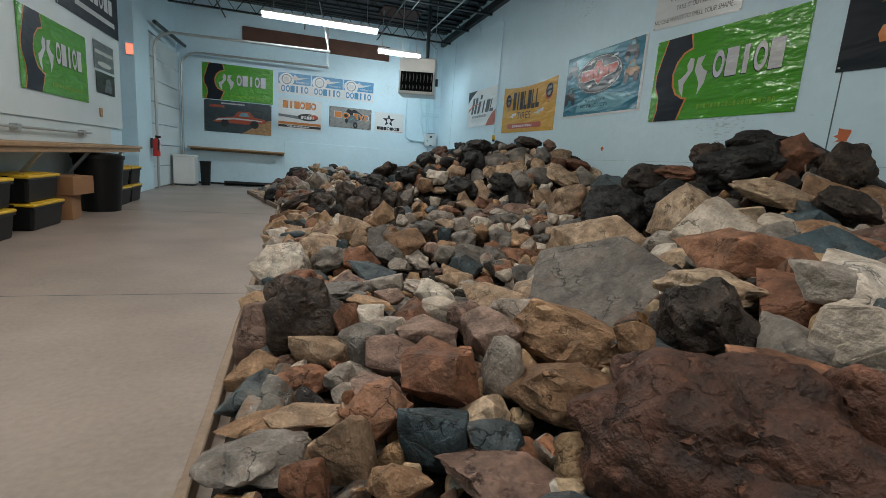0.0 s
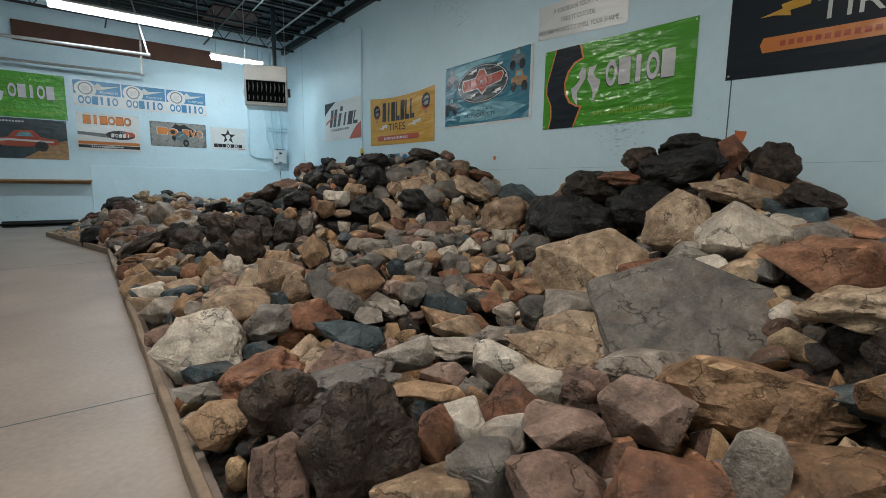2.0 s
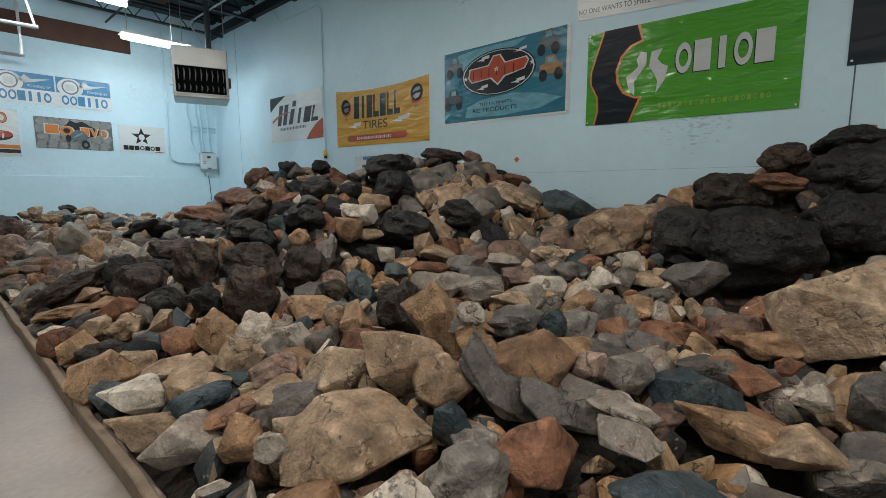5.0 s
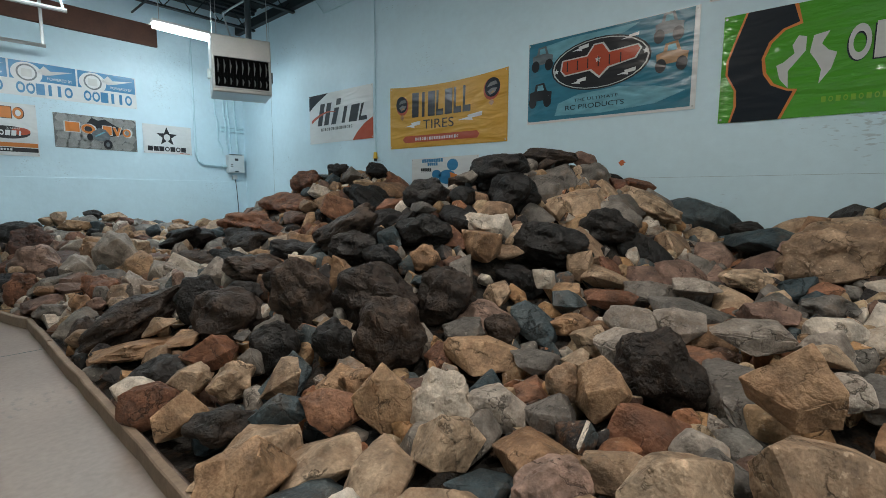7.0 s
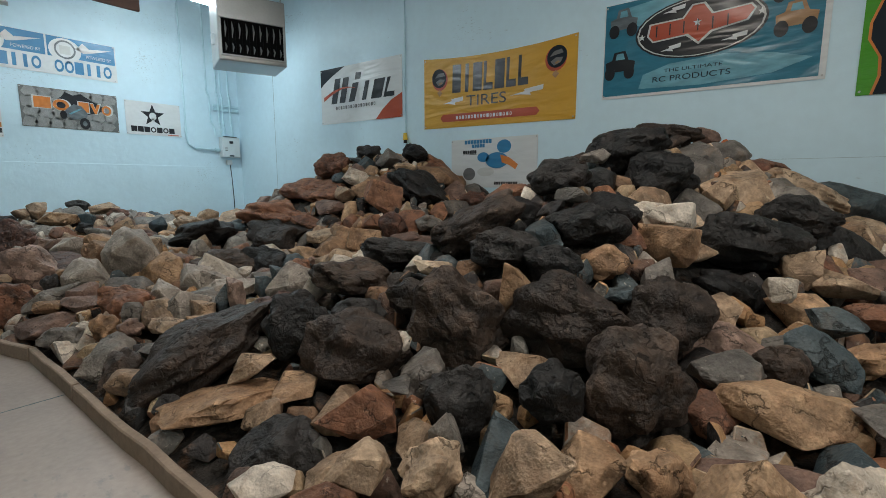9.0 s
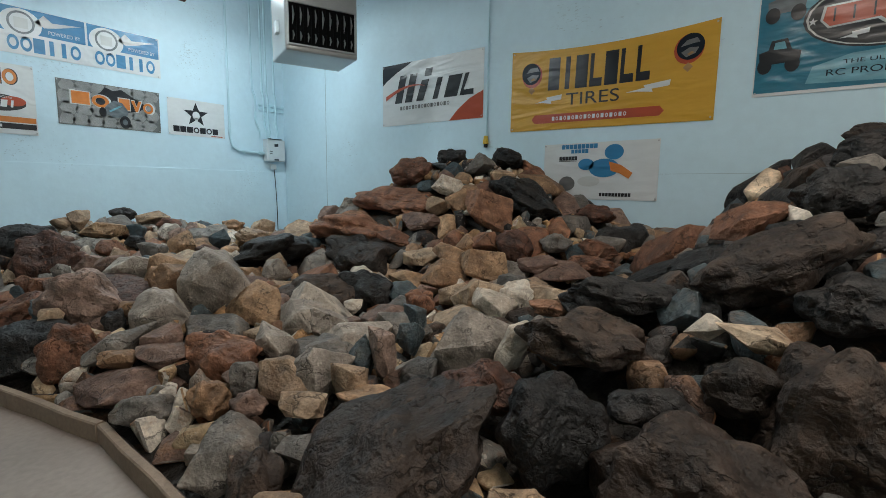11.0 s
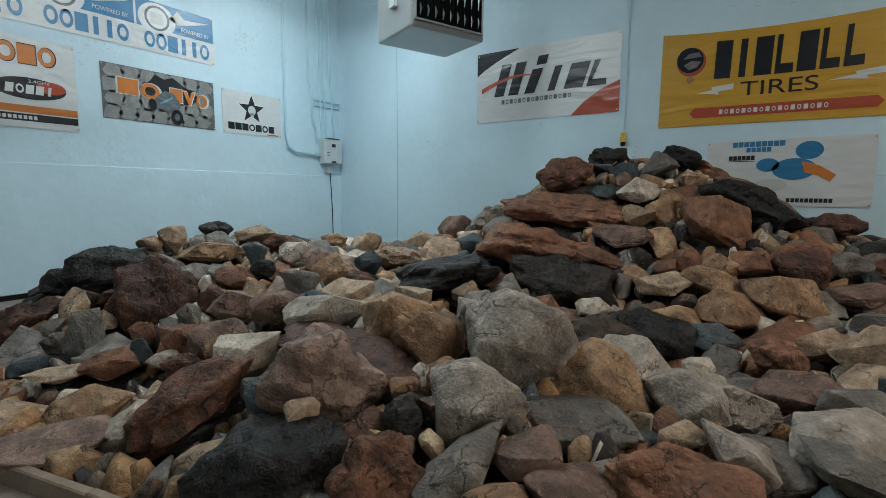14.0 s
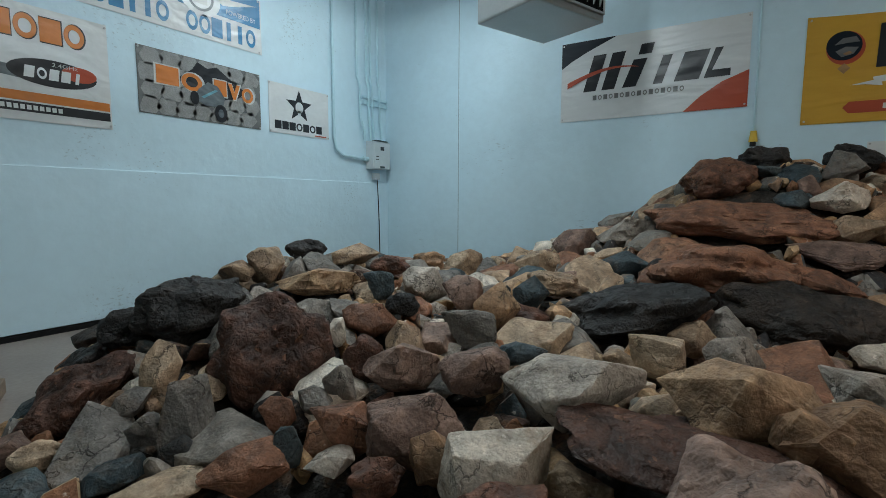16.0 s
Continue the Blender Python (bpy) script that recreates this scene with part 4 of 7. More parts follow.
# ---- wall fittings ----
SMEAR = surface("orange_paint", (0.62, 0.16, 0.05), 0.6, vary=0.3)
for y, z, w, hgt in ((3.28, 1.74, 0.10, 0.09), (7.07, 1.66, 0.05, 0.04)):
    bm = bmesh.new()
    rng = random.Random(int(y * 10))
    bm.faces.new([bm.verts.new((X_RIGHT - 0.002, y - w * math.cos(a) * rng.uniform(0.4, 1.2), z + hgt * math.sin(a) * rng.uniform(0.4, 1.2))) for a in [radians(24 * k) for k in range(15)]])
    tagged(part("trim_paint_smear", bm, SMEAR), "orange paint smear on the wall", "trim", kind="structure")
sw = thing("switch_plate", "small tan outlet plate on the white board", "outlet", (X_LEFT + 0.045, 10.75, 1.62))
part("plate", box((0, -0.06, 0), (0.02, 0.06, 0.16), 0.006), SAND, sw)
ex = thing("exit_sign", "small lit red exit sign beside the doorway", "sign", (X_LEFT + 0.02, 13.06, 3.15))
part("case", box((-0.17, -0.04, 0), (-0.01, 0.03, 0.26), 0.01), WHITE, ex)
part("face", box((-0.16, -0.048, 0.02), (-0.02, -0.041, 0.24)), EXIT_LIT, ex, "glowing red face")
fe = thing("fire_extinguisher", "red fire extinguisher hung on the pier", "fire extinguisher", (X_LEFT + 0.13, 14.12, 0.86))
part("cylinder", rod((0, 0, 0), (0, 0, 0.40), 0.085, sides=18), RED, fe, smooth=True)
part("shoulder", rod((0, 0, 0.40), (0, 0, 0.47), 0.085, sides=18, r2=0.03), RED, fe, smooth=True)
part("handle", box((-0.02, -0.02, 0.47), (0.11, 0.02, 0.53), 0.008), BLACK, fe)
part("hose", pipe([(0.03, -0.03, 0.5), (0.07, -0.09, 0.42), (0.06, -0.1, 0.15)], 0.014), BLACK, fe)
part("tag", box((0.082, -0.05, 0.14), (0.088, 0.05, 0.30)), WHITE, fe, "white label")
part("bracket", box((-0.13, -0.03, 0.2), (-0.07, 0.03, 0.46)), STEEL_DARK, fe)

eb = thing("electrical_box", "pale painted electrical disconnect box on the end wall", "electrical box", (4.72, Y_BACK, 1.79))
part("case", box((-0.21, -0.17, 0), (0.21, 0, 0.46), 0.012), GREY_BOX, eb)
part("cover", box((-0.20, -0.185, 0.01), (0.20, -0.171, 0.44), 0.004), GREY_BOX, eb)
part("label", box((-0.05, -0.189, 0.31), (0.04, -0.186, 0.37)), INK, eb), part("label", box((-0.16, -0.189, 0.2), (-0.10, -0.186, 0.215)), INK, eb), part("label", box((-0.16, -0.189, 0.15), (-0.10, -0.186, 0.165)), INK, eb)
part("hinge_strip", box((-0.16, -0.19, 0.46), (0.14, -0.1, 0.475)), STEEL_DARK, eb), part("latch", box((-0.06, -0.2, 0.02), (0.04, -0.186, 0.05)), STEEL_DARK, eb)
part("outlet", box((-0.07, -0.08, -0.17), (0.05, 0, -0.06), 0.01), GREY_BOX, eb, "small outlet box")
part("cord", pipe([(0.0, -0.06, -0.16), (0.03, -0.05, -0.45), (0.05, -0.05, -0.9), (0.05, -0.06, -1.5)], 0.008), BLACK, eb, "thin black cord")
cd = thing("conduit_run", "painted conduits running up the end wall", "conduit", (0, Y_BACK, 0))
part("conduit", pipe([(3.78, -0.03, 5.3), (3.78, -0.03, 2.22), (3.82, -0.04, 2.05), (3.95, -0.05, 1.97), (4.51, -0.05, 1.95)], 0.022), CONDUIT, cd)
for x, k in ((4.28, 0.13), (4.50, 0.06), (4.60, 0.04), (4.78, 0.04)):
    part("conduit", pipe([(x, -0.04, 5.3), (x, -0.04, 3.25), (x + k * 0.3, -0.07, 3.1), (x + k * 0.3, -0.07, 2.6), (x + k, -0.07, 2.4), (x + k, -0.07, 2.25)], 0.017), CONDUIT, cd)
part("strut", box((4.42, -0.045, 2.84), (5.02, -0.003, 2.90), 0.004), CONDUIT, cd), part("strut", box((4.42, -0.045, 2.94), (5.02, -0.003, 2.98), 0.004), CONDUIT, cd)
part("coupling", rod((3.78, -0.03, 2.28), (3.78, -0.03, 2.38), 0.03), CONDUIT, cd), part("coupling", rod((4.40, -0.05, 1.95), (4.50, -0.05, 1.95), 0.04), CONDUIT, cd)
pg = thing("drop_cord", "pale conduit down the wall to a yellow plug", "conduit", (X_RIGHT, 11.80, 0))
part("conduit", pipe([(-0.02, 0, 2.06), (-0.02, 0, 4.85), (-0.02, 0.12, 4.98), (-0.02, 1.6, 4.98), (-0.02, 1.9, 5.3)], 0.011), CONDUIT, pg)
part("plug", rod((-0.035, 0, 1.93), (-0.035, 0, 2.05), 0.045, sides=12, r2=0.03), YELLOW, pg, "yellow plug", True)
part("socket", rod((-0.035, 0, 1.88), (-0.035, 0, 1.93), 0.03, sides=12), BLACK, pg)

sh = thing("wall_shelf", "long wooden shelf along the end wall", "shelf", (-1.84, Y_BACK, 1.12))
part("board", box((-1.46, -0.38, 0.02), (1.46, 0, 0.065), 0.004), WOOD, sh)
part("cleat", box((-1.44, -0.04, -0.05), (1.44, 0, 0.019)), WOOD, sh)

# ---- bench side ----
be = thing("workbench", "long plywood wall bench on diagonal braces", "workbench", (X_LEFT, 7.35, 0))
part("top", box((0.005, -4.0, 1.06), (0.57, 3.95, 1.11), 0.006), WOOD, be)
part("apron", box((0.50, -3.95, 0.99), (0.54, 3.9, 1.058)), WOOD, be)
for y in (-3.2, -1.6, 0.1, 1.6, 3.1):
    part("brace", beam((0.02, y, 0.45), (0.5, y, 1.05), 0.05, 0.04), GALV, be)
part("upstand", box((0.005, -4.0, 1.112), (0.02, 3.95, 1.43)), WALL_WHITE, be)
ra = thing("wall_rail", "thin steel rail on the wall above the bench", "rail", (X_LEFT, 8.8, 1.29))
part("bar", rod((0.10, -1.6, 0), (0.10, 1.3, 0), 0.018), GALV, ra)
for y in (-1.05, 1.0):
    part("clip", box((0.02, y - 0.05, -0.05), (0.12, y + 0.05, 0.04), 0.01), GALV, ra)


def tote(x, y, z, length=0.82, rz=0.0, lid=True):
    t = thing("storage_tote", "black plastic storage tote with a yellow lid under the bench", "tote", (x, y, z), rz, group="totes under the bench")
    bm = box((-0.21, -length / 2 + 0.03, 0), (0.21, length / 2 - 0.03, 0.30), 0.03)
    for v in bm.verts:
        if v.co.z > 0.15:
            v.co.x *= 1.12
            v.co.y *= 1.05
    part("tub", bm, BLACK, t)
    part("rim", box((-0.25, -length / 2, 0.27), (0.25, length / 2, 0.305), 0.012), BLACK, t)
    if lid:
        part("lid", box((-0.255, -length / 2 - 0.005, 0.305), (0.255, length / 2 + 0.005, 0.345), 0.015), YELLOW, t, "yellow lid")
        part("lid_panel", box((-0.18, -length / 2 + 0.08, 0.345), (0.18, length / 2 - 0.08, 0.355), 0.004), YELLOW, t)
    for s in (-1, 1):
        part("latch", box((-0.05, s * (length / 2 + 0.012) - 0.012, 0.22), (0.05, s * (length / 2 + 0.012) + 0.012, 0.33), 0.005), BLACK, t)
    return t


tote(-3.36, 7.45, 0), tote(-3.38, 7.42, 0.356), tote(-3.34, 6.2, 0), tote(-3.34, 6.2, 0.356)
tote(-3.33, 10.35, 0, 0.62), tote(-3.34, 10.33, 0.356, 0.62), tote(-3.35, 11.05, 0, 0.62), tote(-3.35, 11.06, 0.356, 0.62)


def carton(x, y, z, a, b_, c, rz):
    t = thing("cardboard_box", "brown cardboard box stacked under the bench", "box", (x, y, z), rz, group="cartons under the bench")
    part("carton", box((-a, -b_, 0), (a, b_, c), 0.006), CARD, t)
    part("flap", box((-a + 0.005, -b_ + 0.005, c), (-0.004, b_ - 0.005, c + 0.006)), CARD, t), part("flap", box((0.004, -b_ + 0.005, c), (a - 0.005, b_ - 0.005, c + 0.006)), CARD, t)
    part("tape", box((-0.03, -b_ + 0.004, c + 0.007), (0.03, b_ - 0.004, c + 0.009)), SAND, t)


carton(-3.3, 8.3, 0, 0.16, 0.2, 0.36, 5), carton(-3.26, 8.36, 0.37, 0.22, 0.28, 0.26, -6)
ca = thing("trash_can", "tall black plastic trash can under the bench", "trash can", (-3.2, 9.4, 0))
part("drum", rod((0, 0, 0), (0, 0, 0.9), 0.29, sides=28, r2=0.36), BLACK, ca, smooth=True)
part("rim", rod((0, 0, 0.88), (0, 0, 0.94), 0.38, sides=28), BLACK, ca, smooth=True)
part("bag", rod((0, 0, 0.93), (0, 0, 0.97), 0.37, sides=20, r2=0.31), BLACK, ca, smooth=True)
wc = thing("white_cabinet", "white plastic cabinet standing by the overhead door", "cabinet", (-3.2, 16.05, 0))
part("body", box((-0.29, -0.3, 0.05), (0.29, 0.3, 0.86), 0.03), WHITE, wc)
part("lid", box((-0.30, -0.31, 0.861), (0.30, 0.31, 0.91), 0.012), WHITE, wc), part("base", box((-0.26, -0.26, 0), (0.26, 0.26, 0.05)), STEEL_DARK, wc)
bb = thing("black_bin", "black plastic bin behind the white cabinet", "bin", (-2.72, 16.4, 0))
part("drum", rod((0, 0, 0), (0, 0, 0.72), 0.13, sides=20, r2=0.16), BLACK, bb, smooth=True), part("rim", rod((0, 0, 0.7), (0, 0, 0.75), 0.17, sides=20), BLACK, bb, smooth=True)
mt = thing("rolled_mat", "low black rolled mat on the floor by the wall", "mat", (-1.5, 16.9, 0))
part("roll", rod((-0.75, 0, 0.07), (0.75, 0, 0.07), 0.07, sides=14), BLACK, mt, smooth=True), part("flap", box((-0.72, -0.3, 0.001), (0.72, -0.03, 0.015), 0.004), BLACK, mt)

# ---- kerb boards ----
def kerb(a, b_):
    d = Vector((b_[0] - a[0], b_[1] - a[1], 0))
    k = thing("kerb_board", "dusty timber board set on edge along the rocks", "kerb", (a[0], a[1], 0), math.degrees(math.atan2(d.y, d.x)), group="kerb boards")
    bm = bmesh.new()
    n = max(2, int(d.length / 0.25))
    rng = random.Random(int(a[1] * 10) + 3)
    rows = []
    for i in range(n + 1):
        x = 0.004 + (d.length - 0.008) * i / n
        w, t_ = rng.gauss(0, 0.003), rng.gauss(0, 0.003)
        rows.append([bm.verts.new(p) for p in ((x, -0.022 + w, 0), (x, 0.022 + w, 0), (x, 0.022 + w, 0.088 + t_), (x, 0.016 + w, 0.095 + t_), (x, -0.016 + w, 0.095 + t_), (x, -0.022 + w, 0.088 + t_))])
    for r0, r1 in zip(rows, rows[1:]):
        for i in range(6):
            bm.faces.new((r0[i], r0[(i + 1) % 6], r1[(i + 1) % 6], r1[i]))
    bm.faces.new(rows[0]), bm.faces.new(list(reversed(rows[-1])))
    bmesh.ops.recalc_face_normals(bm, faces=bm.faces)
    part("board", bm, CURB, k)


for y0, y1 in ((-4.4, -0.8), (-0.8, 1.6), (1.6, 4.02), (4.02, 6.45), (6.45, 9.45), (9.45, 10.42)):
    kerb((-0.345, y0), (-0.345, y1))
kerb((-0.35, 10.42), (-0.80, 12.2)), kerb((-0.80, 12.2), (-1.27, 14.0)), kerb((-1.27, 14.0), (-0.50, 15.8))


# ---- the rock course ----
MOUNDS = []


def mound(x, y, sx, sy, h):
    MOUNDS.append((x, y, sx, sy, h))


mound(5.0, 3.2, 1.22, 1.22, 0.70)
mound(5.0, 7.5, 1.22, 1.22, 0.80)
mound(4.9, 11.8, 1.35, 1.22, 0.99)
mound(3.4, 7.4, 1.22, 1.08, 1.24)
mound(2.0, 7.7, 1.08, 1.22, 0.77)
mound(3.6, 11.3, 1.22, 1.22, 0.85)
mound(3.0, 2.2, 1.22, 1.22, 0.69)
mound(4.2, 3.4, 1.08, 1.08, 0.93)
mound(0.5, 8.8, 0.94, 1.08, 0.21)
mound(0.4, 11.3, 0.94, 1.22, 0.41)
mound(0.7, 14.6, 1.22, 1.22, 0.64)
mound(2.5, 15.2, 1.35, 1.35, 0.42)
mound(4.4, 15.3, 1.22, 1.35, 0.25)
mound(2.4, 12.8, 1.22, 1.22, 0.46)
mound(1.8, 9.6, 1.22, 1.08, 0.21)
mound(4.6, 9.6, 1.22, 1.08, 0.58)
mound(4.6, 5.4, 1.22, 1.08, 0.50)
mound(1.0, 5.0, 1.35, 1.22, 0.30)
mound(2.6, 4.8, 1.22, 1.08, 0.41)
mound(4.5, 0.6, 1.49, 1.49, 0.62)
mound(2.2, -0.4, 1.49, 1.49, 0.81)
mound(2.0, 1.2, 0.94, 0.94, 0.35)
mound(0.5, 2.4, 1.08, 1.22, 0.24)
mound(0.3, 6.6, 0.94, 1.22, 0.07)
mound(0.4, 0.0, 1.08, 1.35, 0.02)
mound(4.4, 13.4, 1.22, 1.08, 0.67)
mound(-0.7, 13.3, 0.68, 0.94, -0.08)
mound(2.0, 6.3, 1.08, 0.94, 0.09)
mound(3.2, 9.9, 1.08, 1.08, 0.37)
mound(1.6, 11.3, 0.94, 1.08, 0.05)
mound(1.0, 13.0, 0.94, 0.81, 0.23)
mound(4.1, 4.6, 1.00, 0.80, 0.52)
mound(3.2, 6.3, 0.80, 0.60, 0.35)
mound(2.9, 8.9, 0.80, 0.70, -0.14)
mound(1.1, 7.9, 0.70, 0.80, 0.21)
mound(3.1, 12.3, 0.80, 0.70, 0.05)
mound(2.2, 2.6, 0.80, 0.70, 0.14)
mound(4.2, -1.2, 1.50, 1.50, 0.37)
mound(0.9, 16.2, 0.90, 0.70, -0.10)
mound(4.6, 12.9, 0.80, 0.70, -0.18)
mound(3.8, 12.3, 0.90, 0.80, 0.20)
mound(4.7, 10.7, 0.80, 0.70, 0.36)
mound(4.5, 6.6, 0.70, 0.70, 0.38)
mound(4.6, 8.5, 0.70, 0.80, 0.11)
mound(4.4, 4.3, 0.60, 0.60, -0.16)
mound(3.4, 8.2, 0.60, 0.60, 0.23)
mound(2.6, 7.0, 0.60, 0.60, -0.22)
mound(4.0, 12.6, 0.60, 0.60, -0.01)
mound(0.0, 14.4, 0.70, 0.70, 0.06)
mound(1.8, 14.4, 0.70, 0.70, 0.09)
mound(3.6, 3.0, 0.60, 0.60, -0.08)
mound(4.8, 14.2, 0.70, 0.70, -0.13)
MOUND_ARRAY = np.array(MOUNDS)


def edge(y):
    """The pile's open edge, along the kerb boards."""
    if y < 10.4:
        return -0.30
    if y < 14.0:
        return -0.30 - 0.93 * (y - 10.4) / 3.6
    return -1.23 + 1.75 * (y - 14.0) / 2.8


def ground_height(x, y):
    m = MOUND_ARRAY
    h = 0.10 + float(np.sum(m[:, 4] * np.exp(-((x - m[:, 0]) / m[:, 2]) ** 2 - ((y - m[:, 1]) / m[:, 3]) ** 2)))
    return max(0.04, min(h, 0.10 + 1.1 * max(0.0, x - edge(y))))


def slope(x, y):
    e = 0.15
    return Vector((ground_height(x - e, y) - ground_height(x + e, y), ground_height(x, y - e) - ground_height(x, y + e), 2 * e)).normalized()


# added filler surface under the stones, dark so that gaps read as shaded
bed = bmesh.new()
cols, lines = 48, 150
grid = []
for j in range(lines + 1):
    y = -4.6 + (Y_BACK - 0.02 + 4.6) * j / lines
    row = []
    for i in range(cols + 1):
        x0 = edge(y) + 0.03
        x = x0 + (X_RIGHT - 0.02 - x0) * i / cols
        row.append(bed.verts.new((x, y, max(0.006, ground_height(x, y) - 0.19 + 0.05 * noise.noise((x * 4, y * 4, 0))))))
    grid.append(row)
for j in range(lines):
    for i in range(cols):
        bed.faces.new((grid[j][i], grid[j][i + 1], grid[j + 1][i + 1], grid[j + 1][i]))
tagged(part("ground", bed, BED, smooth=True), "gravel-like bed added under the rocks, near-black for the shade in gaps", "ground", kind="structure")


def rock_shape(seed, sub, planes, rough, low=0.60, high=0.92, lumps=0.12, hollows=7):
    """A unit lava lump: a ball cut by chance planes, swollen, hollowed and roughened."""
    rng = random.Random(seed)
    bm = bmesh.new()
    bmesh.ops.create_icosphere(bm, subdivisions=sub, radius=1.0)
    co = np.array([v.co for v in bm.verts])
    for _ in range(planes):
        nrm = np.array([rng.gauss(0, 1) for _ in range(3)])
        nrm /= np.linalg.norm(nrm)
        d = rng.uniform(low, high)
        over = co @ nrm - d
        co -= np.where(over > 0, over, 0)[:, None] * nrm * 0.9
    for _ in range(hollows):
        at = np.array([rng.gauss(0, 1) for _ in range(3)])
        at /= np.linalg.norm(at)
        width, depth = rng.uniform(0.12, 0.34), rng.uniform(0.05, 0.15)
        near = np.linalg.norm(co / np.linalg.norm(co, axis=1)[:, None] - at, axis=1)
        co *= (1 - depth * np.exp(-(near / width) ** 2))[:, None]
    o = Vector((seed * 7.3, seed * 3.1, seed))
    for v, c in zip(bm.verts, co):
        c = Vector(c)
        u = c.normalized()
        pit = max(0.0, noise.noise(c * 6.5 + o * 1.3) - 0.12) + 0.6 * max(0.0, noise.noise(c * 14 + o) - 0.15)
        v.co = c * (1 + lumps * noise.noise(c * 1.7 + o)) + u * rough * (noise.noise(c * 4.5 + o) + 0.5 * noise.noise(c * 11 + o) + 0.3 * noise.noise(c * 23 + o) - 2.0 * pit)
    ext = [max(abs(v.co[k]) for v in bm.verts) for k in range(3)]
    for v in bm.verts:
        v.co = Vector([v.co[k] / ext[k] for k in range(3)])
    return bm


def hull_shape(seed, points, bevel, segments, cuts, rough, layers=0.0):
    """A unit broken stone: flat faces between blunt edges, chipped and roughened."""
    rng = random.Random(seed)
    bm = bmesh.new()
    for k in range(points):
        z = 1 - 2 * (k + 0.5) / points
        a = 2.39996 * k + rng.uniform(-0.5, 0.5)
        q = math.sqrt(1 - z * z)
        v = Vector((q * math.cos(a), q * math.sin(a), z)) + Vector([rng.gauss(0, 0.21) for _ in range(3)])
        bm.verts.new(v)
    made = bmesh.ops.convex_hull(bm, input=bm.verts[:])
    bmesh.ops.delete(bm, geom=list({g for g in made["geom_interior"] + made["geom_unused"] if isinstance(g, bmesh.types.BMVert)}), context="VERTS")
    bmesh.ops.dissolve_limit(bm, angle_limit=radians(17), verts=bm.verts[:], edges=bm.edges[:])
    if bevel:
        bmesh.ops.bevel(bm, geom=bm.edges[:], offset=bevel, segments=segments, affect="EDGES", profile=0.6, clamp_overlap=True)
    bmesh.ops.triangulate(bm, faces=bm.faces[:])
    for _ in range(cuts):
        long = [e for e in bm.edges if e.calc_length() > 0.10]
        bmesh.ops.subdivide_edges(bm, edges=long, cuts=1)
        bmesh.ops.triangulate(bm, faces=bm.faces[:])
    bmesh.ops.remove_doubles(bm, verts=bm.verts[:], dist=0.012)
    bm.normal_update()
    o = Vector((seed * 7.3, seed * 3.1, seed))
    moved = []
    for v in bm.verts:
        c, nrm = v.co, v.normal
        d = rough * (1.3 * noise.noise(c * 2.2 + o) + noise.noise(c * 5 + o) + 0.6 * noise.noise(c * 12 + o))
        if layers:
            t = c.z * 5 + 0.5 * noise.noise(c * 2 + o)
            d += layers * ((t - math.floor(t)) - 0.5) * (1 - abs(nrm.z))
        moved.append(c + nrm * d)
    for v, c in zip(bm.verts, moved):
        v.co = c
    for k in range(3):
        lo, hi = min(v.co[k] for v in bm.verts), max(v.co[k] for v in bm.verts)
        for v in bm.verts:
            v.co[k] = (v.co[k] - (lo + hi) / 2) * 2 / (hi - lo)
    return bm


def rock_mesh(name, bm):
    me = bpy.data.meshes.new(name)
    bm.to_mesh(me)
    bm.free()
    me.polygons.foreach_set("use_smooth", [True] * len(me.polygons))
    me.set_sharp_from_angle(angle=radians(30))
    me.materials.append(ROCK["tan"])
    return me


BIG_ANGULAR = [rock_mesh("rock", hull_shape(10 + k, 15 + k % 5 * 3, 0.045 + 0.03 * (k % 3), 2, 3, 0.030, 0.05 if k % 3 == 0 else 0.0)) for k in range(14)]
BIG_ROUND = [rock_mesh("rock", rock_shape(40 + k, 5, 6, 0.05, low=0.74, high=0.95, lumps=0.34)) for k in range(7)]
MID_ANGULAR = [rock_mesh("rock", hull_shape(70 + k, 13 + k % 6 * 2, 0.05 + 0.03 * (k % 3), 2, 2, 0.032, 0.05 if k % 4 == 0 else 0.0)) for k in range(26)]
MID_ROUND = [rock_mesh("rock", rock_shape(110 + k, 4, 6, 0.05, low=0.70, high=0.95, lumps=0.3, hollows=5)) for k in range(9)]
LOOK = {"tan": "rough tan sandstone rock", "gold": "golden brown sandstone rock", "rust": "rusty orange-brown rock", "grey": "grey slaty rock with flat faces", "blue": "dark blue-grey angular rock",
        "dark": "pitted black basalt rock", "lava": "porous red-brown lava rock", "umber": "pitted dark umber lava rock", "white": "pale whitish quartz rock", "pink": "dusty pinkish grey rock", "ash": "pale ash-grey rock"}
PLACED = []
rocks = random.Random(5)


def set_stone(name, kind, x, y, r, m, big=False):
    """One loose stone: a shared mesh in its own stone colour, at the pose and half-sizes m."""
    soft = kind in ("dark", "lava", "umber") or rocks.random() < 0.14
    me = rocks.choice((BIG_ROUND if big else MID_ROUND) if soft else (BIG_ANGULAR if big else MID_ANGULAR))
    ob = new(name, me)
    ob.material_slots[0].link = "OBJECT"
    ob.material_slots[0].material = ROCK[kind]
    ob.matrix_basis = m
    size = {"boulder": "large ", "rock": "", "stone": "small "}[name]
    tagged(ob, size + LOOK[kind].replace("rock", name) + " lying in the heap", name, group=name + "s of the heaped course")
    PLACED.append((x, y, r))


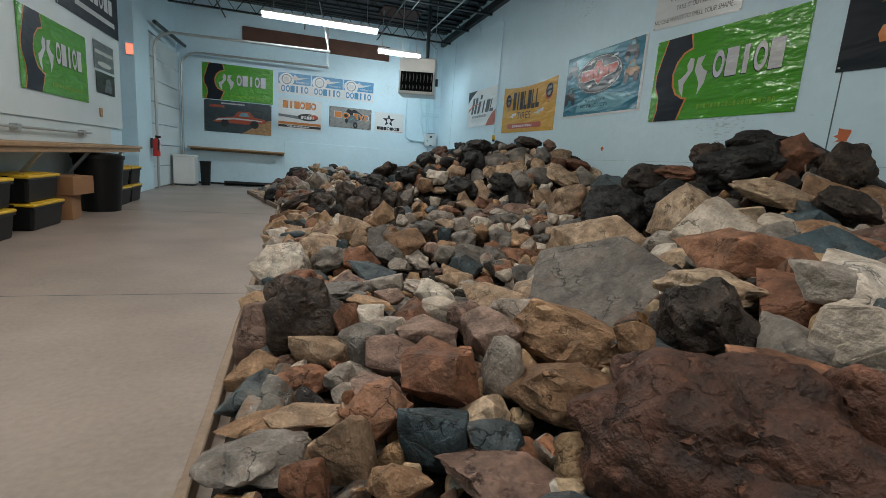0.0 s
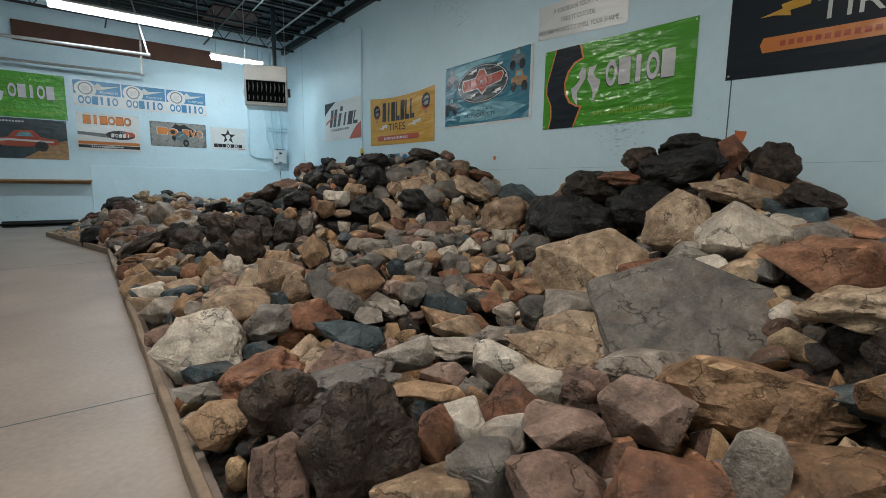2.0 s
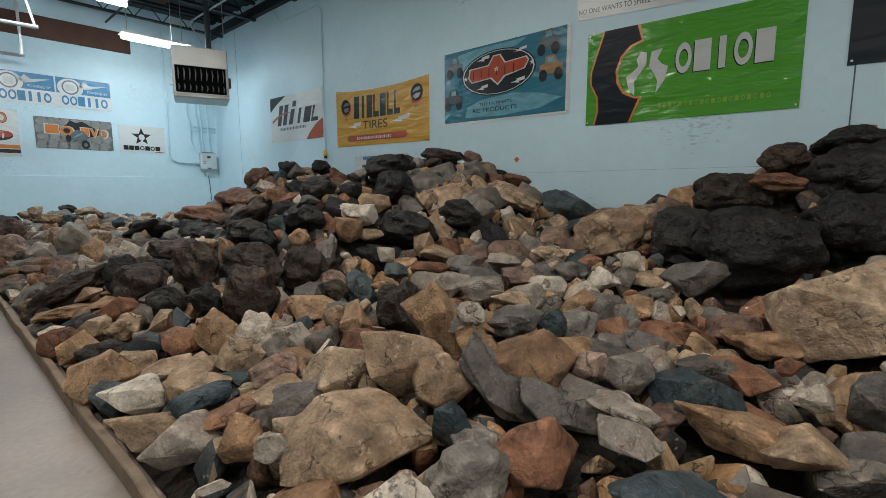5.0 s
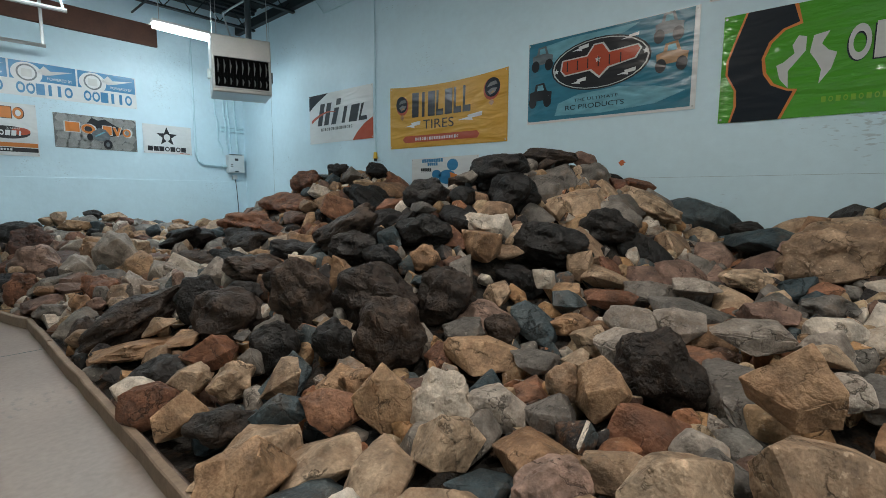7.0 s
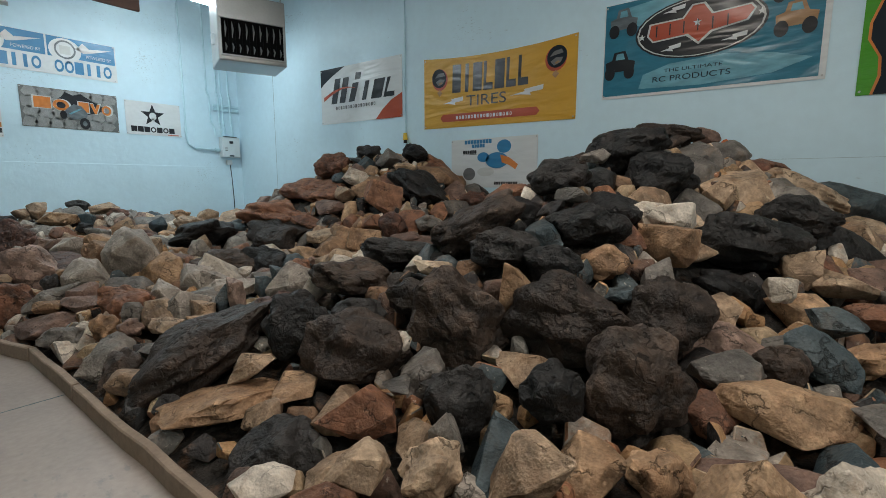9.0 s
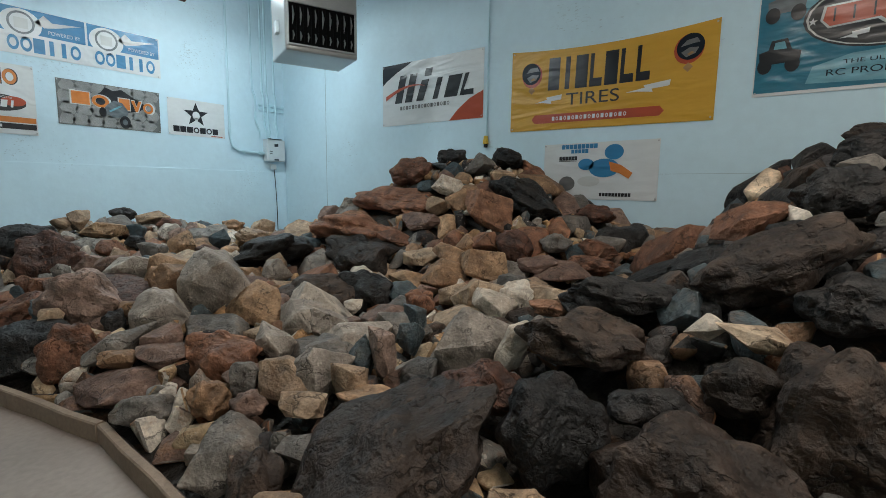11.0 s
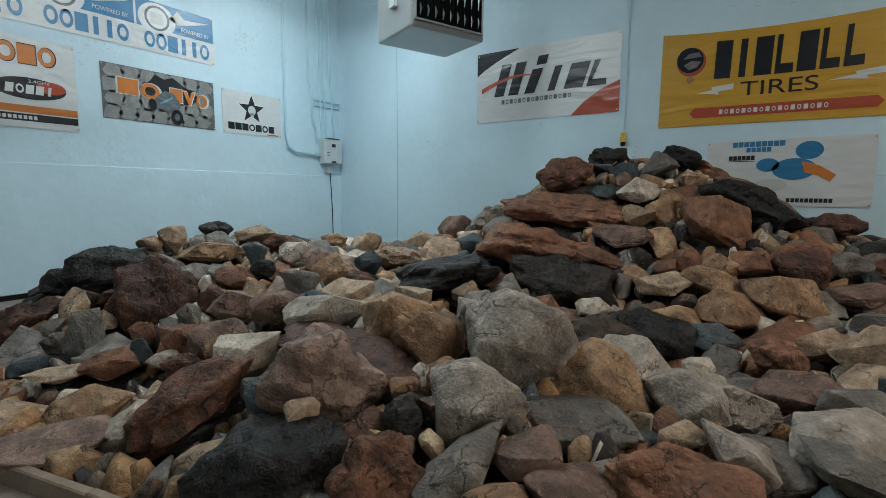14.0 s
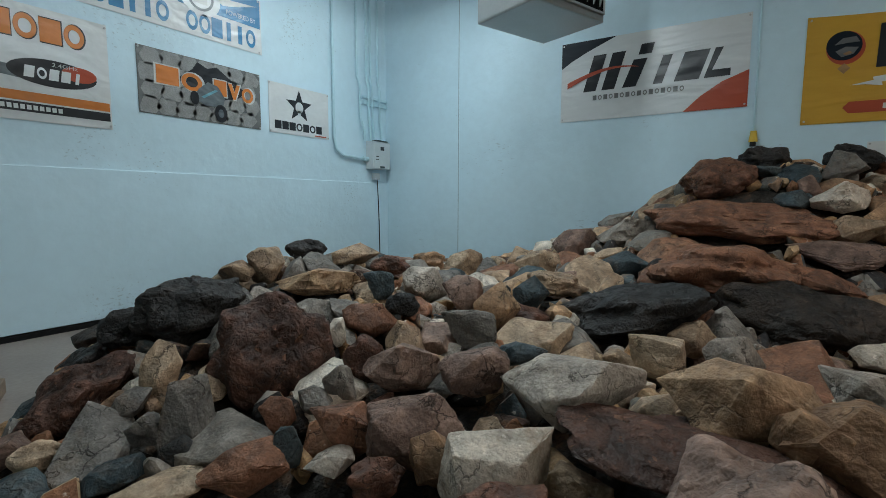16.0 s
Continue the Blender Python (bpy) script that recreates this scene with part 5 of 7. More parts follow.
def rock(name, kind, x, y, z, a, b, c, yaw=0.0, tx=0.0, ty=0.0, big=False):
    """A stone that stands out, of half-sizes a, b, c."""
    set_stone(name, kind, x, y, max(a, min(b, a)), pose(x, y, z, tx, ty, yaw) @ Matrix.Diagonal((a, b, c, 1)), big)


def slab_shape(seed):
    """A unit flat stone: an uneven many-sided plate with broken edges."""
    rng = random.Random(seed)
    bm = bmesh.new()
    ring = [(math.cos(a) * q, math.sin(a) * q) for a, q in ((2 * math.pi * (k + rng.uniform(-0.25, 0.25)) / 6, rng.uniform(0.8, 1.05)) for k in range(6))]
    top = bm.faces.new([bm.verts.new((x, y, 1.0 + 0.25 * rng.uniform(-1, 1))) for x, y in ring])
    got = bmesh.ops.extrude_face_region(bm, geom=[top])
    for g in got["geom"]:
        if isinstance(g, bmesh.types.BMVert):
            g.co = Vector((g.co.x * 0.93, g.co.y * 0.93, -1.0))
    bmesh.ops.recalc_face_normals(bm, faces=bm.faces)
    bmesh.ops.bevel(bm, geom=bm.edges[:], offset=0.05, segments=2, affect="EDGES", profile=0.6)
    bmesh.ops.triangulate(bm, faces=bm.faces[:])
    for _ in range(4):
        bmesh.ops.subdivide_edges(bm, edges=[e for e in bm.edges if e.calc_length() > 0.12], cuts=1)
        bmesh.ops.triangulate(bm, faces=bm.faces[:])
    o = Vector((seed * 3.7, seed, 0))
    for v in bm.verts:
        flat = Vector((v.co.x, v.co.y, 0))
        v.co.z += 0.20 * noise.noise(flat * 1.4 + o) + 0.05 * noise.noise(flat * 5 + o)
        edge_push = 0.06 * noise.noise(v.co * 3 + o)
        v.co.x, v.co.y = v.co.x * (1 + edge_push), v.co.y * (1 + edge_push)
    return bm


SLABS = [rock_mesh("rock", slab_shape(500 + k)) for k in range(2)]


def slab(x, y, z, a, b, c, yaw, tx, ty):
    """A broad flat stone leaning on the heap."""
    ob = new("boulder", SLABS[len(PLACED) % 2])
    ob.material_slots[0].link = "OBJECT"
    ob.material_slots[0].material = ROCK["grey"]
    ob.matrix_basis = pose(x, y, z, tx, ty, yaw) @ Matrix.Diagonal((a, b, c, 1))
    tagged(ob, "broad flat grey slate slab leaning on the heap", "boulder", group="boulders of the heaped course")
    PLACED.append((x, y, a))


def darkness(x, y):
    """How far the stones of a spot are dark basalt: the crowns and a tongue towards the kerb."""
    d = math.exp(-((x - 4.1) / 1.2) ** 2 - ((y - 3.6) / 1.0) ** 2) + math.exp(-((x - 3.3) / 1.5) ** 2 - ((y - 7.7) / 0.95) ** 2)
    d += math.exp(-((x - 1.0) / 1.4) ** 2 - ((y - 8.4) / 0.85) ** 2) + 0.7 * math.exp(-((x - 4.4) / 0.6) ** 2 - ((y - 11.8) / 0.6) ** 2)
    return min(1.0, d + 0.7 * math.exp(-((x - 0.2) / 0.9) ** 2 - ((y - 14.7) / 0.9) ** 2))


def redness(x, y):
    return min(1.0, math.exp(-((x - 3.4) / 1.2) ** 2 - ((y - 11.3) / 1.0) ** 2) + 0.7 * math.exp(-((x - 2.2) / 0.9) ** 2 - ((y - 10.6) / 0.8) ** 2))


def kind_at(x, y):
    u = rocks.random()
    if u < 0.92 * darkness(x, y):
        return rocks.choice(("dark", "dark", "dark", "umber", "blue"))
    if rocks.random() < 0.75 * redness(x, y):
        return rocks.choice(("rust", "rust", "gold", "pink"))
    return rocks.choice(("tan", "tan", "grey", "grey", "gold", "rust", "pink", "blue", "tan", "grey", "white" if rocks.random() < 0.6 else "tan", "lava" if rocks.random() < 0.5 else "pink"))


# the stones that stand out
slab(1.06, 4.13, 0.30, 0.29, 0.14, 0.02, -86, 35, 10)
slab(1.66, 2.15, 0.53, 0.60, 0.47, 0.08, -81, 35, 15)
rock("rock", "lava", 1.36, 0.71, 0.69, 0.11, 0.07, 0.12, -62, 3, -0)
rock("boulder", "lava", 1.13, 0.88, 0.49, 0.42, 0.27, 0.28, -52, 5, -12, True)
rock("rock", "lava", 1.14, 1.14, 0.53, 0.17, 0.11, 0.14, -69, 5, -0)
rock("rock", "rust", 1.37, 0.91, 0.70, 0.16, 0.09, 0.04, -56, 5, -0)
# rust-brown boulder in the darker lava kind, shade here put into its colour
rock("boulder", "lava", 0.23, 11.81, 0.47, 0.48, 0.24, 0.06, -87, 6, 5, True)
rock("rock", "gold", 0.98, 1.37, 0.43, 0.27, 0.18, 0.13, -59, 6, -5, True)
rock("rock", "pink", 0.61, 1.14, 0.30, 0.22, 0.15, 0.05, -28, -5, -0, True)
rock("rock", "white", 1.59, 0.88, 0.80, 0.11, 0.07, 0.11, -61, 5, -0)
rock("rock", "dark", 0.49, 7.43, 0.37, 0.18, 0.11, 0.03, -76, 0, -5)
rock("rock", "gold", 0.35, 11.56, 0.56, 0.10, 0.07, 0.10, -96, 6, -0)
rock("rock", "lava", 0.52, 8.79, 0.45, 0.21, 0.14, 0.12, -93, 3, -10, True)
rock("rock", "white", 0.38, 2.33, 0.39, 0.11, 0.08, 0.08, -52, 4, 15)
rock("rock", "gold", 0.31, 1.22, 0.26, 0.10, 0.07, 0.06, -14, -5, -0)
rock("rock", "grey", 0.33, 7.63, 0.35, 0.08, 0.06, 0.04, -66, 5, -0)
rock("rock", "rust", 0.04, 1.33, 0.22, 0.08, 0.06, 0.08, -2, 4, -40)
rock("rock", "rust", 0.57, 1.65, 0.37, 0.19, 0.13, 0.14, -40, -5, 10)
rock("rock", "pink", 0.33, 1.74, 0.31, 0.12, 0.08, 0.03, -30, 3, -0)
rock("rock", "umber", 0.12, 2.67, 0.34, 0.22, 0.15, 0.09, -34, 5, -0, True)
rock("rock", "grey", 0.46, 4.24, 0.33, 0.12, 0.09, 0.06, -65, -1, -0)
rock("rock", "gold", 0.30, 9.19, 0.36, 0.18, 0.12, 0.06, -79, -5, -0)
rock("boulder", "gold", 1.25, 1.82, 0.45, 0.39, 0.25, 0.17, -80, -6, -10, True)
rock("rock", "rust", 0.59, 2.29, 0.39, 0.15, 0.10, 0.11, -58, -3, -0)
rock("boulder", "tan", 0.21, 4.64, 0.32, 0.31, 0.21, 0.14, -47, -6, -5, True)
rock("rock", "ash", 0.84, 3.85, 0.32, 0.13, 0.09, 0.06, -83, 2, -0)
rock("rock", "umber", 1.49, 1.31, 0.69, 0.20, 0.14, 0.19, -68, 6, -0, True)
rock("rock", "ash", 0.80, 1.58, 0.42, 0.09, 0.06, 0.15, -49, 5, 10)
rock("rock", "ash", -0.03, 4.84, 0.30, 0.07, 0.05, 0.06, -34, 1, -0)
rock("rock", "blue", 0.42, 4.35, 0.35, 0.08, 0.05, 0.11, -60, 2, -30)
rock("rock", "white", -0.01, 12.41, 0.36, 0.24, 0.16, 0.17, -63, 3, -30, True)
rock("rock", "pink", 0.61, 9.46, 0.41, 0.08, 0.06, 0.14, -97, 5, -0)
rock("rock", "tan", 0.14, 9.46, 0.31, 0.12, 0.08, 0.06, -67, -1, -0)
rock("rock", "grey", 0.38, 10.70, 0.35, 0.26, 0.18, 0.11, -84, -6, 5, True)
rock("rock", "gold", 1.26, 1.40, 0.60, 0.08, 0.06, 0.08, -63, -1, -0)
rock("rock", "tan", 0.17, 1.43, 0.24, 0.12, 0.08, 0.15, -7, 3, -0)
rock("rock", "blue", 0.64, 1.29, 0.34, 0.11, 0.08, 0.04, -26, 6, 5)
rock("rock", "grey", -0.12, 1.54, 0.17, 0.20, 0.14, 0.07, 5, 0, -5)
rock("boulder", "umber", 1.05, 7.16, 0.56, 0.35, 0.23, 0.27, -88, 4, -5, True)
rock("rock", "gold", 0.51, 11.74, 0.59, 0.26, 0.18, 0.14, -90, -4, 5, True)
rock("rock", "ash", 0.15, 11.05, 0.39, 0.23, 0.15, 0.20, -71, -3, 25, True)
rock("rock", "tan", -0.29, 11.56, 0.38, 0.07, 0.05, 0.08, -46, 5, -0)
rock("rock", "pink", 0.85, 2.19, 0.42, 0.15, 0.11, 0.13, -65, -5, -0)
rock("rock", "blue", 0.46, 1.38, 0.28, 0.13, 0.09, 0.11, -18, -6, -0)
rock("boulder", "gold", -0.00, 8.41, 0.19, 0.33, 0.21, 0.07, -34, 0, -5, True)
rock("rock", "gold", 0.88, 5.53, 0.44, 0.12, 0.09, 0.13, -90, 5, 15)
rock("rock", "ash", 0.70, 11.41, 0.56, 0.11, 0.07, 0.13, -99, -2, -0)
rock("rock", "blue", 0.59, 9.59, 0.37, 0.09, 0.06, 0.12, -94, -4, -10)
rock("rock", "pink", 0.02, 9.70, 0.28, 0.09, 0.07, 0.07, -57, -2, -0)
rock("rock", "gold", 0.84, 8.69, 0.58, 0.07, 0.05, 0.06, -95, -2, -0)
rock("rock", "dark", -0.03, 11.26, 0.35, 0.09, 0.07, 0.11, -60, -2, -0)
rock("rock", "ash", 0.20, 1.95, 0.25, 0.08, 0.06, 0.08, -21, -4, -0)
rock("rock", "umber", -0.04, 2.97, 0.31, 0.16, 0.11, 0.17, -23, 2, -0)
rock("rock", "gold", 0.42, 2.59, 0.40, 0.16, 0.10, 0.03, -45, -5, 5)
rock("rock", "gold", -0.07, 5.03, 0.27, 0.10, 0.07, 0.10, -29, -4, -30)
rock("rock", "rust", 0.05, 2.06, 0.19, 0.13, 0.09, 0.08, -14, 6, -0)
rock("rock", "grey", 0.83, 4.13, 0.36, 0.19, 0.13, 0.07, -73, -2, 25)
rock("rock", "gold", 1.28, 3.61, 0.28, 0.19, 0.13, 0.09, -91, 1, -0)
rock("boulder", "umber", 0.42, 8.02, 0.39, 0.31, 0.21, 0.21, -55, 2, -0, True)
rock("rock", "umber", 1.12, 5.38, 0.50, 0.21, 0.14, 0.20, -94, -6, -0, True)
rock("rock", "tan", 0.34, 9.39, 0.36, 0.09, 0.06, 0.09, -72, -2, -0)
rock("rock", "white", 0.82, 8.82, 0.53, 0.07, 0.07, 0.16, -92, -5, 30)
rock("rock", "ash", 0.74, 10.37, 0.40, 0.19, 0.13, 0.14, -94, -1, 5)
rock("rock", "pink", 0.43, 1.94, 0.33, 0.16, 0.11, 0.10, -29, -3, -0)
rock("rock", "gold", -0.22, 3.18, 0.19, 0.14, 0.10, 0.11, -15, -3, -20)
rock("rock", "ash", 1.80, 1.15, 0.89, 0.10, 0.07, 0.08, -57, -5, -0)
rock("rock", "gold", 0.95, 7.39, 0.67, 0.08, 0.07, 0.16, -81, 5, 10)
rock("rock", "ash", 0.68, 5.90, 0.32, 0.15, 0.11, 0.10, -78, 0, 10)
rock("rock", "umber", -0.12, 6.88, 0.20, 0.18, 0.12, 0.08, -35, 1, -0)
rock("rock", "lava", -0.16, 12.83, 0.26, 0.12, 0.08, 0.09, -47, -6, -0)
rock("rock", "rust", 0.21, 10.30, 0.29, 0.26, 0.17, 0.18, -69, -5, 5, True)
rock("rock", "grey", 0.61, 9.76, 0.35, 0.23, 0.15, 0.05, -88, -5, 15, True)
rock("rock", "gold", -0.05, 9.93, 0.25, 0.10, 0.07, 0.11, -48, 0, -0)
rock("rock", "gold", -0.19, 2.25, 0.16, 0.14, 0.09, 0.10, -5, -6, -20)
rock("rock", "rust", 0.30, 1.56, 0.30, 0.13, 0.09, 0.11, -11, -6, -40)
rock("rock", "ash", 1.05, 3.96, 0.33, 0.17, 0.11, 0.06, -80, 4, 10)
rock("boulder", "umber", 0.82, 7.64, 0.53, 0.28, 0.19, 0.33, -72, 4, -15, True)
rock("rock", "tan", 0.11, 8.40, 0.32, 0.12, 0.09, 0.06, -37, 4, -15)
rock("rock", "white", 0.55, 6.11, 0.26, 0.17, 0.12, 0.22, -70, 3, -0, True)
rock("rock", "gold", -0.03, 12.67, 0.32, 0.08, 0.06, 0.11, -55, -1, -0)
rock("rock", "pink", 0.00, 10.59, 0.30, 0.15, 0.11, 0.06, -57, -6, 3)
rock("rock", "gold", -0.16, 10.77, 0.27, 0.11, 0.07, 0.06, -49, 4, -0)
rock("rock", "gold", 0.62, 10.67, 0.45, 0.22, 0.15, 0.14, -86, 5, 18, True)
rock("rock", "grey", 0.26, 2.92, 0.36, 0.23, 0.16, 0.06, -33, 3, -8, True)
rock("rock", "pink", 0.54, 2.64, 0.42, 0.11, 0.08, 0.05, -47, -5, -0)
rock("rock", "ash", -0.17, 5.34, 0.19, 0.16, 0.11, 0.12, -22, 4, -15)
rock("rock", "blue", 1.34, 7.00, 0.66, 0.11, 0.08, 0.04, -92, 4, -0)
rock("rock", "gold", 0.40, 6.34, 0.31, 0.15, 0.10, 0.19, -61, 4, -10)
rock("rock", "rust", 0.24, 6.53, 0.26, 0.15, 0.10, 0.10, -52, -3, -0)
rock("rock", "tan", 0.23, 9.71, 0.30, 0.17, 0.12, 0.13, -60, 3, -0)
rock("rock", "blue", -0.24, 11.84, 0.37, 0.14, 0.09, 0.10, -40, 4, 10)
rock("boulder", "pink", -0.06, 11.68, 0.41, 0.31, 0.21, 0.29, -48, -1, 8, True)
rock("rock", "gold", 0.09, 11.36, 0.41, 0.07, 0.05, 0.06, -59, 2, -0)
rock("rock", "blue", 0.10, 6.75, 0.23, 0.14, 0.10, 0.09, -43, -4, -15)
rock("rock", "grey", 0.10, 9.88, 0.30, 0.07, 0.05, 0.11, -53, -4, -0)
rock("rock", "grey", -0.20, 10.28, 0.15, 0.16, 0.11, 0.09, -36, -5, -0)
rock("boulder", "ash", 0.84, 9.06, 0.46, 0.28, 0.19, 0.22, -85, -1, -20, True)
rock("rock", "tan", 0.13, 2.22, 0.26, 0.16, 0.11, 0.08, -16, -3, -0)
rock("rock", "tan", 1.75, 1.52, 0.76, 0.26, 0.18, 0.10, -66, -4, -5, True)
rock("rock", "gold", -0.14, 1.78, 0.16, 0.15, 0.10, 0.03, 5, 1, -5)
rock("rock", "tan", 0.62, 4.58, 0.41, 0.14, 0.10, 0.14, -57, 2, -0)
rock("rock", "grey", 0.84, 4.39, 0.39, 0.26, 0.18, 0.07, -66, 5, 42, True)
rock("rock", "gold", -0.19, 7.14, 0.19, 0.12, 0.08, 0.12, -28, -2, -0)
rock("boulder", "ash", 0.42, 12.30, 0.52, 0.29, 0.20, 0.13, -72, -3, -5, True)
rock("rock", "ash", -0.17, 13.05, 0.25, 0.10, 0.07, 0.05, -42, 2, -10)
rock("rock", "tan", -0.52, 13.60, 0.15, 0.18, 0.12, 0.04, -24, -2, -0)
rock("rock", "ash", 0.42, 10.17, 0.35, 0.13, 0.09, 0.09, -75, -5, 20)
rock("boulder", "ash", 0.49, 11.05, 0.55, 0.28, 0.19, 0.28, -74, -1, 22, True)
rock("rock", "grey", 0.31, 2.15, 0.32, 0.12, 0.08, 0.11, -22, 2, 10)
rock("rock", "ash", -0.29, 3.40, 0.13, 0.06, 0.04, 0.05, -11, -6, -0)
rock("rock", "tan", 0.07, 1.75, 0.21, 0.18, 0.10, 0.03, -2, 0, 3)
rock("rock", "rust", -0.01, 5.30, 0.25, 0.14, 0.09, 0.04, -27, -5, -18)
rock("rock", "rust", -0.33, 13.37, 0.20, 0.17, 0.11, 0.08, -32, 5, -10)
rock("rock", "lava", -0.28, 11.17, 0.23, 0.18, 0.13, 0.21, -37, 3, -0, True)
rock("rock", "pink", 0.89, 1.94, 0.44, 0.16, 0.11, 0.11, -42, 4, -0)
rock("rock", "white", 0.80, 2.58, 0.41, 0.13, 0.09, 0.10, -54, 4, 25)
rock("rock", "blue", 1.44, 3.77, 0.31, 0.23, 0.16, 0.13, -87, -5, 12, True)
rock("rock", "dark", 1.27, 7.34, 0.79, 0.18, 0.12, 0.11, -83, 3, -0)
rock("rock", "pink", 0.09, 12.84, 0.35, 0.20, 0.14, 0.15, -52, 6, 10, True)
rock("rock", "blue", -0.61, 13.82, 0.17, 0.13, 0.09, 0.06, -19, 6, -0)
rock("boulder", "lava", -0.38, 12.31, 0.25, 0.35, 0.23, 0.14, -28, 0, -32, True)
rock("rock", "pink", -0.75, 12.73, 0.11, 0.25, 0.17, 0.06, -15, 6, -0, True)
rock("rock", "pink", 0.63, 2.09, 0.40, 0.16, 0.11, 0.07, -32, 6, -0)
rock("rock", "tan", -0.23, 5.63, 0.16, 0.17, 0.12, 0.09, -17, -5, 10)
rock("rock", "tan", 0.60, 4.78, 0.47, 0.19, 0.13, 0.16, -52, -2, -5)
rock("rock", "umber", 0.78, 7.93, 0.61, 0.14, 0.09, 0.11, -63, 4, -0)
rock("rock", "white", -0.54, 12.46, 0.21, 0.13, 0.09, 0.06, -22, -5, -32)
rock("rock", "ash", 0.44, 2.20, 0.37, 0.12, 0.08, 0.08, -25, 0, -0)
rock("rock", "umber", 0.04, 2.43, 0.35, 0.20, 0.14, 0.25, -11, 2, -0, True)
rock("rock", "pink", -0.20, 2.50, 0.25, 0.11, 0.08, 0.19, -4, -2, 20)
rock("rock", "grey", 0.28, 5.13, 0.26, 0.18, 0.12, 0.10, -37, 2, -5)
rock("boulder", "umber", 0.11, 8.90, 0.30, 0.50, 0.33, 0.18, -29, 4, -32, True)
rock("rock", "dark", 0.41, 8.42, 0.44, 0.19, 0.13, 0.21, -44, -3, -15, True)
rock("rock", "dark", 0.62, 8.17, 0.53, 0.16, 0.11, 0.08, -54, -6, -0)
rock("rock", "tan", 1.10, 5.76, 0.44, 0.09, 0.06, 0.07, -84, 1, -0)
rock("rock", "rust", -0.05, 13.10, 0.30, 0.13, 0.09, 0.12, -44, -4, -0)
rock("rock", "blue", -0.19, 13.27, 0.26, 0.06, 0.04, 0.09, -37, -6, -0)
rock("boulder", "dark", -0.44, 11.61, 0.16, 0.37, 0.24, 0.23, -26, -6, -15, True)
rock("rock", "tan", 0.46, 10.32, 0.37, 0.10, 0.07, 0.06, -71, -5, -0)
rock("rock", "rust", 0.25, 2.32, 0.37, 0.08, 0.06, 0.12, -18, 3, -0)
rock("rock", "rust", 0.02, 3.38, 0.26, 0.22, 0.15, 0.13, -20, 3, -20, True)
rock("rock", "blue", -0.03, 5.51, 0.26, 0.14, 0.10, 0.07, -23, 5, -10)
rock("rock", "gold", 1.51, 7.16, 0.78, 0.14, 0.10, 0.11, -88, -2, -0)
rock("rock", "gold", 0.45, 6.60, 0.30, 0.12, 0.08, 0.09, -54, -6, 15)
rock("rock", "rust", -0.24, 7.44, 0.16, 0.15, 0.11, 0.12, -23, -1, -10)
rock("rock", "tan", -0.75, 14.17, 0.19, 0.10, 0.07, 0.08, -14, -1, -0)
rock("boulder", "pink", -0.17, 10.61, 0.15, 0.29, 0.19, 0.13, -32, 4, -5, True)
rock("rock", "grey", -0.25, 3.59, 0.17, 0.11, 0.08, 0.05, -11, 2, -0)
rock("rock", "grey", 1.32, 4.06, 0.37, 0.15, 0.10, 0.10, -79, -2, -15)
rock("rock", "tan", 0.22, 6.95, 0.26, 0.17, 0.12, 0.12, -42, -6, -30)
rock("rock", "ash", 1.32, 5.62, 0.49, 0.14, 0.10, 0.10, -88, 2, -0)
rock("rock", "dark", 1.38, 8.69, 0.66, 0.17, 0.12, 0.09, -94, 6, -0)
rock("rock", "gold", 0.38, 11.46, 0.53, 0.19, 0.13, 0.16, -61, -3, -0)
rock("rock", "ash", 0.57, 2.97, 0.38, 0.14, 0.09, 0.07, -40, 4, -20)
rock("rock", "tan", 0.45, 5.11, 0.34, 0.21, 0.14, 0.17, -41, 6, -20, True)
rock("rock", "gold", 0.93, 4.57, 0.45, 0.16, 0.11, 0.10, -62, 1, 40)
rock("rock", "pink", 1.24, 4.20, 0.40, 0.12, 0.08, 0.08, -75, 4, -0)
rock("rock", "tan", 0.95, 7.93, 0.73, 0.12, 0.09, 0.05, -65, 2, 3)
rock("rock", "blue", 1.07, 9.65, 0.43, 0.08, 0.05, 0.12, -91, 3, -0)
rock("rock", "rust", 1.77, 3.64, 0.34, 0.16, 0.11, 0.07, -90, -5, 10)
rock("rock", "blue", 1.13, 4.35, 0.45, 0.08, 0.05, 0.08, -70, 4, -0)
rock("rock", "gold", 1.86, 6.91, 0.86, 0.17, 0.12, 0.12, -94, -2, -0)
rock("rock", "pink", 0.39, 12.72, 0.50, 0.16, 0.11, 0.11, -60, -3, -10)
rock("rock", "tan", 1.18, 2.58, 0.40, 0.25, 0.17, 0.09, -60, 1, 5, True)
rock("rock", "pink", 0.36, 3.24, 0.33, 0.17, 0.12, 0.07, -30, 2, -0)
rock("rock", "blue", -0.18, 2.08, 0.14, 0.15, 0.11, 0.08, 5, 2, -25)
rock("rock", "tan", 0.09, 7.24, 0.24, 0.14, 0.10, 0.12, -34, -4, -25)
rock("rock", "grey", 1.13, 5.98, 0.39, 0.14, 0.10, 0.06, -78, -1, -0)
rock("rock", "grey", -0.44, 13.92, 0.25, 0.08, 0.06, 0.09, -23, 5, -0)
rock("rock", "rust", -0.11, 13.44, 0.32, 0.08, 0.06, 0.09, -36, 3, -0)
rock("rock", "white", -0.20, 5.91, 0.19, 0.14, 0.10, 0.11, -16, -1, -12)
rock("rock", "tan", 0.02, 5.69, 0.27, 0.16, 0.11, 0.07, -23, -4, 5)
rock("rock", "grey", 1.77, 3.75, 0.33, 0.19, 0.13, 0.08, -87, -1, -0)
